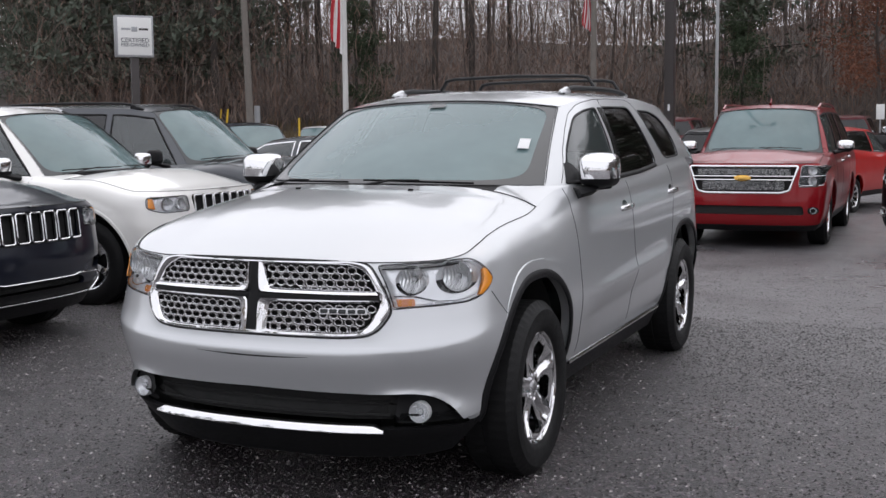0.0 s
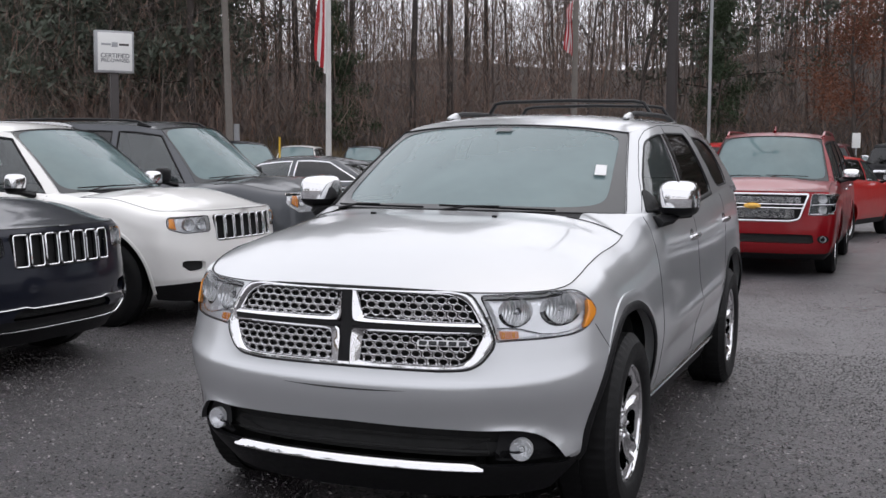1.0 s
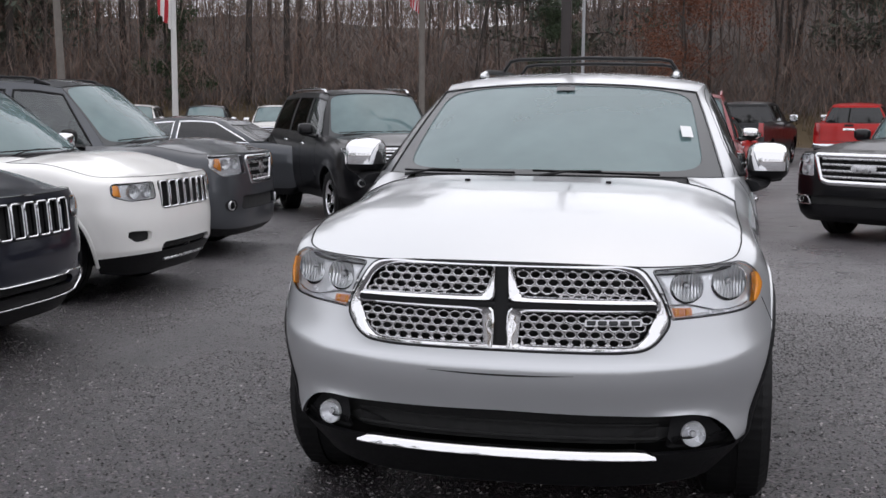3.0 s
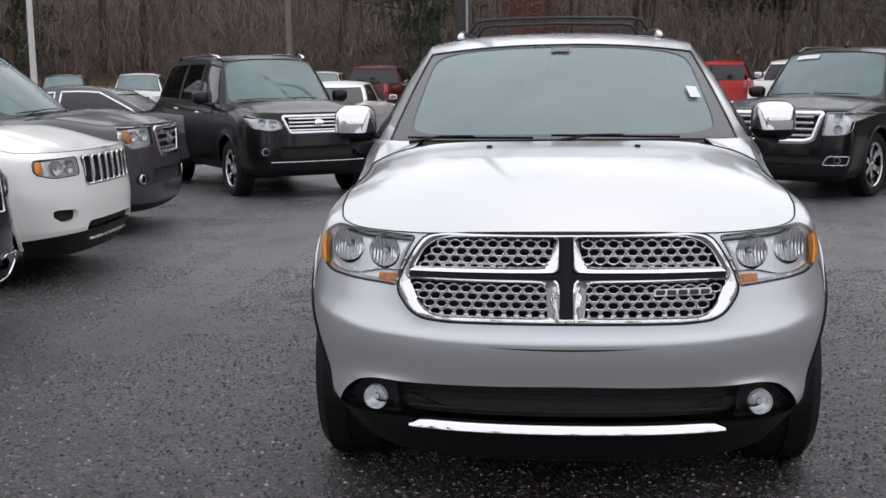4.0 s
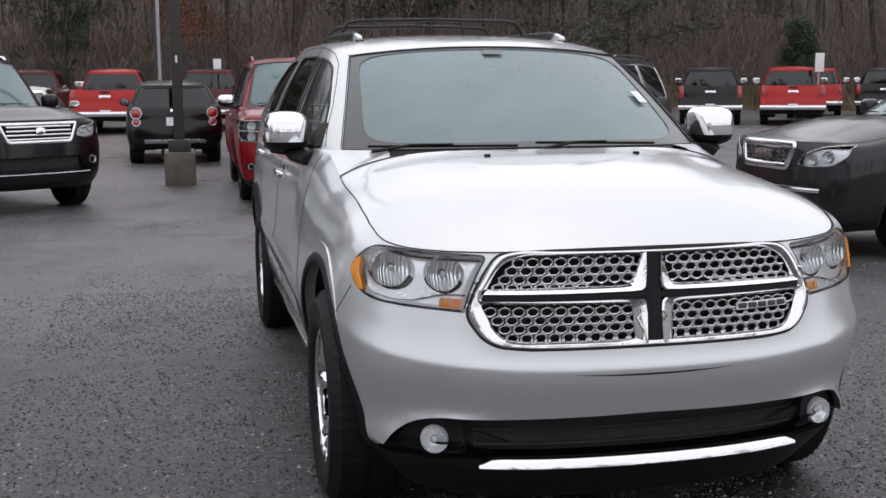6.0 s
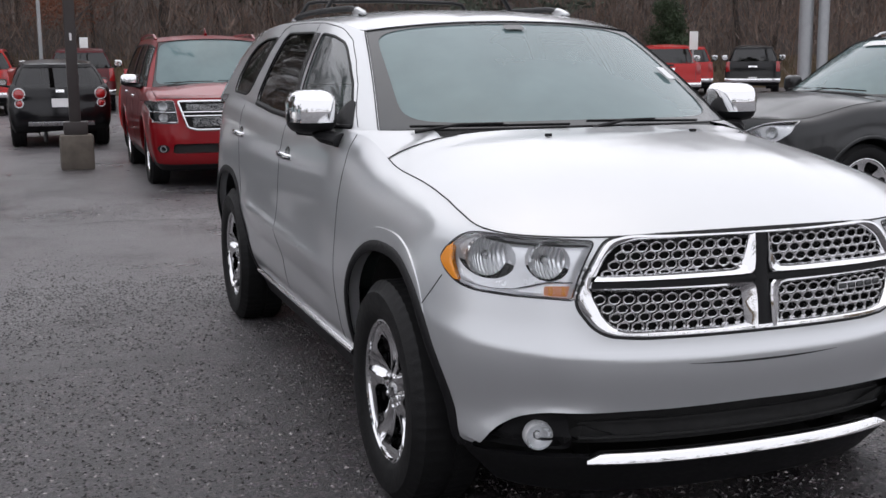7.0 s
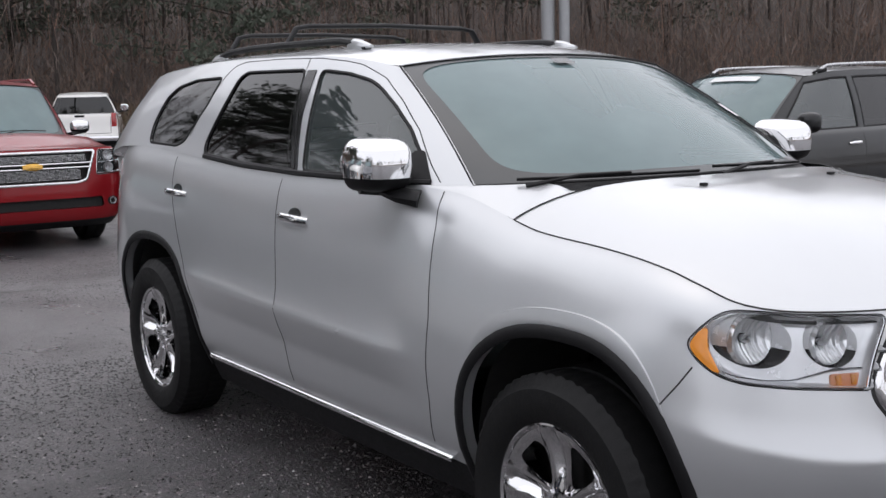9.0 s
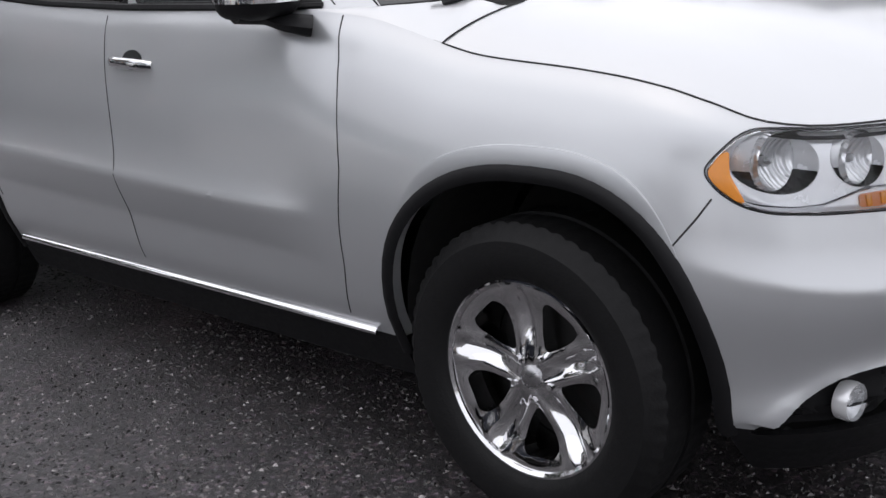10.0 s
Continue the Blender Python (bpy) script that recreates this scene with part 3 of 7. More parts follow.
    for i in range(len(kind) - 1):
        k = kind[i + 1]
        isglass = any(i in q for q in panes.values())
        for j in range(rows - 1):
            if isglass and (k == "screen" or j < v_hi):
                continue
            F.append((i * nr + j, (i + 1) * nr + j, (i + 1) * nr + j + 1, i * nr + j + 1))
    fr_piece = (V, F)
    S.house_bvh = BVHTree.FromPolygons([tuple(q) for q in V], F)

    def house_side(y, z, s, lift=0.0):
        p, q = S.house_bvh.ray_cast(Vector((3, y, z)), Vector((-1, 0, 0)))[:2]
        if p is None:
            p, q = Vector((0.8, y, z)), Vector((1, 0, 0.2))
        q = q if q.x > 0 else -q
        p = p + q * lift
        return np.array((s * p.x, p.y, p.z)), np.array((s * q.x, q.y, q.z))
    S.house_side = house_side
    for poly, _ in c.get("windows", ()):
        fr_piece = trim(fr_piece, inside_by(dense(rounded(poly, 0.03), 0.05)), [1, 2], lambda V: (V[:, 0] > 0.5) & (V[:, 1] > 1.4) & (V[:, 1] < 4.2), (-0.02, 0, 0))
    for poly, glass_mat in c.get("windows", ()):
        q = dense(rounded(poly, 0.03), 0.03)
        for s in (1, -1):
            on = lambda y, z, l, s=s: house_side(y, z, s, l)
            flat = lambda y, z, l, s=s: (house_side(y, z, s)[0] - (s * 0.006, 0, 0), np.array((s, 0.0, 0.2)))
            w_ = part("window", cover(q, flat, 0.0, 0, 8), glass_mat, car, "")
            part("window_seal", edge_bar(q, on, 0.0, 0.0065, 0.004, 6), PLASTIC, w_)
    both = join(fr_piece, mirror(fr_piece))
    part("cabin_frame", both, mat, car)
    S.rail = top
    S.house, S.house_kind = sheet, kind
    for k, cols in panes.items():
        ids = cols + [cols[-1] + 1]
        hi = rows if k == "screen" else v_hi + 1
        P = sheet[ids][:, :hi].copy()
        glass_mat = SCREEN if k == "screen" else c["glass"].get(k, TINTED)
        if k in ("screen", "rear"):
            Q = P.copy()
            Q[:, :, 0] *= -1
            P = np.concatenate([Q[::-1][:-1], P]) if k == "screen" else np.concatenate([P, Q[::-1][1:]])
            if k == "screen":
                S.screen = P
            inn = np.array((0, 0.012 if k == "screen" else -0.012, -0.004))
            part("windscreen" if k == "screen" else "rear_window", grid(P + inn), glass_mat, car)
            ring = np.concatenate([P[:, 0], P[-1, 1:], P[::-1, -1][1:], P[0, ::-1][1:-1]]) + inn * 0.6
            if k == "screen":
                band = frit_band(P, c.get("frit", 0.016), inn * 0.6)
                part("glass_border", band, CLEAR_EDGE, car)
            part("window_seal", sweep(ring, (0, -0.7, 0.7) if k == "screen" else (0, 0.7, 0.7), 0.006, 0.005, 6, True), PLASTIC, car)
        else:
            for s in (1, -1):
                Q = P.copy()
                Q[:, :, 0] -= 0.008
                Q[:, :, 0] *= s
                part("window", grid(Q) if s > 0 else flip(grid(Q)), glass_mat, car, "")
                ring = np.concatenate([Q[:, 0], Q[-1, 1:], Q[::-1, -1][1:], Q[0, ::-1][1:-1]])
                ring[:, 0] += s * 0.004
                part("window_seal", sweep(ring, (s, 0, 0.2), c.get("seal_wide", 0.013), 0.007, 6, True), c.get("seal", PLASTIC), car)
    # --- roof
    q = [i for i, k in enumerate(kind)]
    ns = sum(1 for k in kind if k == "screen") - 1
    nrr = len(kind) - 1
    ends = [i for i, k in enumerate(kind) if k in ("rear", "d")]
    e0 = ends[0] + 1 if ends else nrr - 8
    rt = top
    mirrored = rt * np.array((-1, 1, 1))
    fr = along(np.concatenate([mirrored[:ns + 1][::-1][:-1], rt[:ns + 1]]), 25)
    re = along(np.concatenate([mirrored[e0:], rt[e0:][::-1][1:]]), 25)
    rg = along(rt[ns:e0 + 1], 30)
    lf = rg * np.array((-1, 1, 1))
    rc = c.get("roof_crown", 0.03)
    R = coons(fr, re, lf, rg, lambda a, b: rc * (1 - np.abs(2 * a - 1) ** 2.5) * np.sin(math.pi * np.clip(b, 0.0, 1)) ** 0.45)
    part("roof", grid(R), mat, car)
    # --- shelf between the body's top edge and the glass at the tail, and under the screen
    ty = c["pillars"][-1][1]
    i2 = int(np.argmin(np.abs(yo - ty)))
    tb = np.concatenate([base[ns:][::-1][:0], base[[i for i, k in enumerate(kind) if k in ("rear", "d")]]])
    tb = np.concatenate([base[ends[0] - 1:ends[0]], tb]) if ends else base[-9:]
    inner = along(np.concatenate([tb * np.array((-1, 1, 1)), tb[::-1][1:]]), 33)
    ring = T[mid + i2:]
    outer = along(np.concatenate([ring * np.array((-1, 1, 1)), ring[::-1][1:]]), 33)
    w = np.linspace(0, 1, 6)[None, :, None]
    deck = inner[:, None] * (1 - w) + outer[:, None] * w
    deck[:, :, 2] += c.get("deck_crown", 0.02) * np.sin(math.pi * w[:, :, 0])
    part("tail_shelf", grid(deck), mat, car)
    cow0 = along(rr, 33)
    cow1 = along(np.concatenate([base[:ns + 1][::-1] * np.array((-1, 1, 1)), base[1:ns + 1]]), 33)
    cowl = np.stack([cow0 - (0, 0, 0.012), (cow0 + cow1) / 2 - (0, 0, 0.03), cow1 - (0, 0.0, 0.004)], 1)
    part("cowl", flip(grid(cowl[4:-4])), PLASTIC, car)
    ia = max(i for i, k in enumerate(kind) if k == "a")
    y_end = c["pillars"][0][1]
    for s in (1, -1):
        k0 = -5
        inner = along(np.concatenate([[cow0[k0] + (0, 0, 0.001)], [(cow0[k0] + cow1[k0]) / 2 + (0, 0, 0.006)], [cow1[k0]], base[ns:ns + 1], base[ns + 1:ia + 1]]), 21)
        outer = np.concatenate([along(np.concatenate([[cow0[k0] + (0, 0, 0.001)], cow0[k0 + 1:] + (0, 0, 0.001)]), 7), along(np.array([S.belt(y) for y in np.linspace(T[mid + i1][1], y_end, 24)]), 15)[1:]])
        w3 = np.linspace(0, 1, 5)[None, :, None]
        Q = inner[:, None] * (1 - w3) + outer[:, None] * w3
        Q[:, :, 2] += 0.004 * np.sin(math.pi * w3[:, :, 0])
        Q = Q * (s, 1, 1)
        part("cowl_side", grid(Q) if s > 0 else flip(grid(Q)), mat, car)
    # --- floor, inner arches, cabin
    fl = 0.02
    B = S.bottom
    ctr = B * np.array((0.0, 1, 1))
    mid_b = B * np.array((0.0, 1, 1))
    mid_b[:, 0] = np.clip(B[:, 0], -(half - 0.47), half - 0.47)
    uv, uf = grid(np.stack([B, mid_b, ctr + (0, 0, fl)], 1))
    near_wheel = lambda f: min(f) % 3 == 0 and any(abs(uv[list(f)][:, 1].mean() - q) < 0.52 for q in arch_places(c)) and abs(uv[list(f)][:, 0].mean()) > 0.3
    part("underbody", (uv, [f for f in uf if not near_wheel(f)]), UNDER, car)
    for yw, ya in zip(arch_places(c), (c["axle_f"], c["axle_r"])):
        for s in (1, -1):
            P = []
            for yy, zz in arch_line(c, yw, 0.004, 17):
                P.append([(s * x, yy, zz) for x in (half - 0.10, half - 0.5)])
            P = [[(s * x, P[0][0][1], 0.25) for x in (half - 0.24, half - 0.5)]] + P + [[(s * x, P[-1][0][1], 0.25) for x in (half - 0.24, half - 0.5)]]
            part("wheel_housing", grid(P), UNDER, car)
            wall = [(s * (half - 0.5), yw + math.cos(math.pi * k / 12) * 0.56, c["hub"] - 0.1 + math.sin(math.pi * k / 12) * 0.62) for k in range(13)]
            part("housing_wall", (np.array(wall), [tuple(range(13))]), UNDER, car)
            add_wheel(car, c.get("wheel", "six"), c["tyre"], c["rim"], c.get("tyre_wide", 0.25), (s * (half - c.get("tuck", 0.16)), ya, c["tyre"] - 0.012), s)
            edge_ = arch_line(c, yw)
            lip = [(edge_[0][0], c.get("lip_low", 0.33))] + edge_ + [(edge_[-1][0], c.get("lip_low", 0.33))]
            if "brim" in c and yw < 2:
                P = []
                for k, (yy, zz) in enumerate(arch_line(c, yw, 0.0, 45)):
                    a = math.pi * k / 44
                    far = 1 - float(step(2.0, 2.7, a if yw > 2 else math.pi - a)) - float(1 - step(0.45, 1.25, a if yw > 2 else math.pi - a))
                    row = []
                    for g, l in ((0.004, 0.0), (0.010, 0.0005), (0.030, 0.003), (0.052, 0.0056), (0.0600, 0.0056), (0.064, -0.001)):
                        g *= (0.12 + 0.88 * far) * c["brim"] / 0.064
                        row.append(S.side(yy + math.cos(a) * g, max(zz, 0.372) + math.sin(a) * g, s, l * far if l > 0 else -0.003)[0])
                    P.append(row)
                part("arch_flare", grid(P) if s < 0 else flip(grid(P)), mat, car, "raised painted wheel-arch flare")
            part("arch_trim", edge_bar(lip, lambda y, z, l, s=s: S.side(y, z, s, l), 0.0, c.get("lip", 0.016), 0.008, 8, False), c.get("lip_mat", mat), car)
    cabin(car, c)
    return S, car


def grid_down(P):
    a, b = P[1, 0] - P[0, 0], P[0, 1] - P[0, 0]
    return np.cross(a, b)[2] < 0


def frit_band(P, wide, lift):
    """A dark border with rounded corners inside the edge of a pane P[i][j]."""
    outer, inner = [], []
    n = 26
    for k in range(4 * n):
        q, f = k // n, (k % n) / n
        s, t = ((f, 0.0), (1.0, f), (1 - f, 1.0), (0.0, 1 - f))[q]
        outer.append((s, t))
        # pull towards the middle, more in the corners
        x, y = 2 * s - 1, 2 * t - 1
        r = (abs(x) ** 9 + abs(y) ** 9) ** (1 / 9)
        x, y = x / r, y / r
        side = wide * (1.25 - 0.6 * (y + 1) / 2)
        inner.append((0.5 + x * (0.5 - side), 0.01 + wide + (y + 1) / 2 * (0.98 - 1.4 * wide)))
    Q = np.array([[bil(P, a[0] * (1 - w) + b[0] * w, a[1] * (1 - w) + b[1] * w) + lift for w in (0, 0.35, 0.7, 1.0)] for a, b in zip(outer + outer[:1], inner + inner[:1])])
    return grid(Q)


def bil(P, s, t):
    n, m = P.shape[:2]
    a, b = s * (n - 1), t * (m - 1)
    i, j = min(int(a), n - 2), min(int(b), m - 2)
    a, b = a - i, b - j
    return (P[i, j] * (1 - a) * (1 - b) + P[i + 1, j] * a * (1 - b) + P[i, j + 1] * (1 - a) * b + P[i + 1, j + 1] * a * b)


def cabin(car, c):
    """Dashboard, wheel and seats behind the glass."""
    ws = c["screen"]
    w = c["half"] - 0.16
    z = ws["z"]
    y = ws["y1"] + 0.05
    part("dashboard", box(-w + 0.13, w - 0.13, ws["y0"] + 0.2, y + 0.35, z - 0.35, z - 0.07, 0.04), CABIN, car)
    part("cabin_floor", box(-w, w, y + 0.3, c["pillars"][-1][1], z - 0.75, z - 0.70, 0.01), CABIN, car)
    for s in (-1, 1):
        back = box(-0.24, 0.24, -0.06, 0.06, 0.0, 0.62, 0.05)
        head = box(-0.13, 0.13, -0.05, 0.05, 0.65, 0.84, 0.045)
        part("front_seat", moved(join(back, head), pose(s * 0.38, y + 1.05, z - 0.62, 14)), CABIN, car)
    part("rear_seat", box(-w + 0.08, w - 0.08, y + 1.9, y + 2.05, z - 0.7, z + 0.02, 0.05), CABIN, car)
    ring = [(0.19 * math.cos(a), 0, 0.19 * math.sin(a)) for a in np.linspace(0, 2 * math.pi, 25)[:-1]]
    st = sweep(ring, (0, 1, 0), 0.016, 0.016, 8, True)
    bar = box(-0.18, 0.18, -0.015, 0.015, -0.03, 0.03, 0.01)
    part("steering_wheel", moved(join(st, bar), pose(0.38, y + 0.42, z - 0.02, 25)), CABIN, car)

# ---------------------------------------------------------------- ground
SEAMS = ((-2.2, 2.98, 0.03, 0.13, -2.4, 1.6), (-2.55, 5.2, 40.0, 0.24, -2.6, 4.2), (-1.6, 8.2, 0.06, 0.12, -3.0, 1.8))  # x, y, slope, half width, from, to


def asphalt():
    """Old wet asphalt: exposed stones, paler patches, dark damp stains."""
    m = Nodes("wet_asphalt")
    stones = m.voronoi(82, "F1", "Color")
    chips = m.ramp(m.one(stones), [(0.0, 0.008), (0.42, 0.02), (0.60, 0.055), (0.78, 0.19), (1.0, 0.68)])
    grit = m.ramp(m.one(m.voronoi(190, "F1", "Color")), [(0.1, 0.01), (0.60, 0.035), (1.0, 0.18)])
    base = m.mix(0.62, grit, chips)
    base = m.mix(1.0, base, m.mix(0.22, (1.0, 1.0, 1.0), stones), "MULTIPLY")
    base = m.mix(1.0, base, m.ramp(m.noise(1.5, 6), [(0.36, 1.12), (0.68, 0.60)]), "MULTIPLY")
    base = m.mix(1.0, base, m.ramp(m.noise(0.30, 5), [(0.40, 1.1), (0.64, 0.75)]), "MULTIPLY")
    base = m.mix(1.0, base, m.ramp(m.noise(14, 4), [(0.40, 1.15), (0.64, 0.62)]), "MULTIPLY")
    base = m.mix(1.0, base, (0.43, 0.378, 0.42), "MULTIPLY")
    # damp, crumbled seams where water stands
    wet = None
    for x0, y0, slope, wide, lo, hi in SEAMS:
        v = m.n.new("ShaderNodeMapping")
        v.vector_type = "POINT"
        turn = math.atan(slope)
        v.inputs["Rotation"].default_value = (0, 0, -turn)
        v.inputs["Location"].default_value = (-(x0 * math.cos(turn) + y0 * math.sin(turn)), x0 * math.sin(turn) - y0 * math.cos(turn), 0)
        m.l.new(m.tc.outputs["Object"], v.inputs["Vector"])
        sx = m.n.new("ShaderNodeSeparateXYZ")
        m.l.new(v.outputs[0], sx.inputs[0])
        off = m.n.new("ShaderNodeMath")
        off.operation = "MULTIPLY_ADD"
        m.l.new(m.noise(1.6, 6, 0.7), off.inputs[0])
        off.inputs[1].default_value = 0.55
        m.l.new(sx.outputs["Y"], off.inputs[2])
        dist = m.n.new("ShaderNodeMath")
        dist.operation = "ABSOLUTE"
        sub = m.n.new("ShaderNodeMath")
        sub.operation = "SUBTRACT"
        m.l.new(off.outputs[0], sub.inputs[0])
        sub.inputs[1].default_value = 0.275
        m.l.new(sub.outputs[0], dist.inputs[0])
        near = m.ramp(dist.outputs[0], [(0.0, 1.0), (wide * 0.4, 0.75), (wide, 0.0)])
        span = m.n.new("ShaderNodeMapRange")
        span.interpolation_type = "SMOOTHSTEP"
        for key, val in zip(("From Min", "From Max"), (hi + 0.8, hi)):
            span.inputs[key].default_value = val
        m.l.new(sx.outputs["X"], span.inputs["Value"])
        begin = m.n.new("ShaderNodeMapRange")
        begin.interpolation_type = "SMOOTHSTEP"
        for key, val in zip(("From Min", "From Max"), (lo - 0.8, lo)):
            begin.inputs[key].default_value = val
        m.l.new(sx.outputs["X"], begin.inputs["Value"])
        near = m.mix(1.0, m.mix(1.0, near, span.outputs["Result"], "MULTIPLY"), begin.outputs["Result"], "MULTIPLY")
        wet = near if wet is None else m.mix(1.0, wet, near, "LIGHTEN")
    base = m.mix(wet, base, m.mix(1.0, base, 0.34, "MULTIPLY"))
    # the driving lane behind the first row is mixed paler, broken up by noise
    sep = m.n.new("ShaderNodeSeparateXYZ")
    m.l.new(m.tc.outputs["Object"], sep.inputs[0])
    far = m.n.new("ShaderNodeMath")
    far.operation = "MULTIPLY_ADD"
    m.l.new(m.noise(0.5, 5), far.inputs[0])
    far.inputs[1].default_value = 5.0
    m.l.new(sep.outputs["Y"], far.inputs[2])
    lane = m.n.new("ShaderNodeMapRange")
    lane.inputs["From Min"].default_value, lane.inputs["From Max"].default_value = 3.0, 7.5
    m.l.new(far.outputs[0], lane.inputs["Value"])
    paler = m.mix(0.56, base, (0.175, 0.168, 0.173))
    paler = m.mix(m.ramp(m.noise(0.9, 6), [(0.5, 0.0), (0.7, 0.8)]), paler, base)
    base = m.mix(lane.outputs["Result"], base, paler)
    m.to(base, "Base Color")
    m.to(m.ramp(m.noise(0.8, 5), [(0.36, 0.27), (0.64, 0.43)]), "Roughness")
    m.set(Specular_IOR_Level=0.72)
    h = m.voronoi(70, "SMOOTH_F1", "Distance")
    m.bump(m.mix(0.5, h, m.noise(220, 3)), 0.8, 0.010)
    return m.mat


ASPHALT = asphalt()
LITTER = plain("leaf_litter", (0.075, 0.058, 0.05), 0.95, 0, 0.6, 0.8, 0.6, 6)
GRASS = plain("dead_grass", (0.12, 0.085, 0.045), 0.95, 0, 0.5, 1.2, 0.5, 20)
BARK = plain("grey_bark", (0.10, 0.083, 0.074), 0.95, 0, 0.5, 3, 0.5, 30)
DARK_BARK = plain("dark_bark", (0.065, 0.054, 0.048), 0.95, 0, 0.5, 3, 0.5, 30)
PALE_BARK = plain("pale_bark", (0.16, 0.14, 0.125), 0.9, 0, 0.4, 3, 0.4, 30)
# needle green paled, with the haze of distance put into the colour
HAZED_NEEDLES = plain("pine_needles", (0.10, 0.12, 0.088), 0.8, 0, 0.6, 1.0)
BUSH = plain("evergreen_leaves", (0.045, 0.072, 0.03), 0.7, 0, 0.6, 2.0)
RUSSET = plain("russet_leaves", (0.21, 0.075, 0.038), 0.8, 0, 0.5, 2.0)
TWIG = plain("brown_twigs", (0.13, 0.105, 0.094), 0.95, 0, 0.5, 0.5)
WOODS = plain("winter_wood", (0.105, 0.088, 0.08), 0.95, 0, 0.5, 0.3)


def chip_stone():
    m = Nodes("stone_chips")
    g = m.n.new("ShaderNodeNewGeometry")
    tone = m.ramp(g.outputs["Random Per Island"], [(0.0, 0.008), (0.50, 0.022), (0.80, 0.075), (0.94, 0.22), (1.0, 0.48)])
    m.to(m.mix(1.0, tone, (1.0, 0.93, 0.92), "MULTIPLY"), "Base Color")
    m.set(Roughness=0.45)
    return m.mat


CHIP = chip_stone()


def brush_tones():
    """Winter brush: grey, tan and russet stems side by side."""
    m = Nodes("winter_brush")
    g = m.n.new("ShaderNodeNewGeometry")
    m.to(m.ramp(g.outputs["Random Per Island"], [(0.0, (0.115, 0.092, 0.082)), (0.5, (0.185, 0.145, 0.125)), (0.85, (0.21, 0.125, 0.092)), (1.0, (0.25, 0.20, 0.168))]), "Base Color")
    m.set(Roughness=0.95)
    return m.mat


BRUSH = brush_tones()
STEEL = plain("galvanised_steel", (0.42, 0.43, 0.44), 0.5, 0.6, 0.25, 3)
DARK_STEEL = plain("dark_painted_steel", (0.06, 0.052, 0.05), 0.5, 0.2, 0.3, 3)
POLE_WHITE = plain("white_pole_paint", (0.62, 0.61, 0.59), 0.5, 0, 0.2, 3)
WOOD_POLE = plain("grey_pole_wood", (0.2, 0.18, 0.16), 0.9, 0, 0.4, 4)
CONCRETE = plain("stained_concrete", (0.24, 0.21, 0.175), 0.9, 0, 0.8, 5, 0.3, 40)
SIGN_WHITE = plain("sign_face", (0.78, 0.78, 0.76), 0.4, 0, 0.05)
YELLOW = plain("yellow_paint", (0.7, 0.45, 0.03), 0.5, 0, 0.2)
FLAG_RED = plain("flag_red", (0.5, 0.03, 0.04), 0.8, 0, 0.15)
FLAG_WHITE = plain("flag_white", (0.75, 0.73, 0.72), 0.8, 0, 0.1)


def rise(x, y):
    """Height of the land: a level lot, a low bank, then a wooded slope all round."""
    x, y = np.asarray(x, float), np.asarray(y, float)
    d = np.hypot(x * 0.92 - 2, y - 2)
    edge = 46 + 3 * np.sin(x * 0.07) + 2 * np.sin(y * 0.05 + 1)
    bank = 1.1 * step(0, 4, d - edge)
    south = step(5, -25, y)
    hill = (1 - south) * (0.152 + 0.06 * step(-25, 25, x)) * np.minimum(np.clip(d - edge - 4, 0, 200), 66 + 9 * np.sin(x * 0.09 + 1) + 6 * np.sin(y * 0.13))
    return bank + hill + 0.25 * np.sin(x * 0.31) * np.sin(y * 0.27) * step(0, 6, d - edge)


def land():
    r = np.concatenate([np.linspace(0, 42, 15), np.linspace(44, 90, 47), np.linspace(94, 600, 22)])
    a = np.linspace(0, 2 * math.pi, 145)[:-1]
    R, A = np.meshgrid(r, a)
    X, Y = R * np.cos(A) + 2, R * np.sin(A) + 2
    V, F = grid(np.stack([X, Y, rise(X, Y)], 2), True)
    F = [tuple(reversed(f)) for f in F]
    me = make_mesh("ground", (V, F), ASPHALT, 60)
    me.materials.append(GRASS)
    me.materials.append(LITTER)
    for p in me.polygons:
        c = p.center
        h = c.z
        p.material_index = 0 if h < 0.12 else (1 if h < 1.5 else 2)
    ob = new("ground", me)
    tagged(ob, "wet grey asphalt lot with a grassy wooded bank round it", "ground", kind="structure")


land()


# ---------------------------------------------------------------- trees
def limb(p, way, length, r0, r1, rng, seg=4, sides=5, bend=0.15):
    pts, w = [np.array(p, float)], np.array(way, float)
    w /= np.linalg.norm(w)
    for _ in range(seg):
        w = w + rng.normal(0, bend, 3)
        w /= np.linalg.norm(w)
        pts.append(pts[-1] + w * length / seg)
    rr = np.linspace(r0, r1, seg + 1)
    up = (0.31, 0.2, 0.93) if abs(w[2]) < 0.8 else (1, 0.1, 0)
    return np.array(pts), sweep(pts, up, rr, rr, sides)


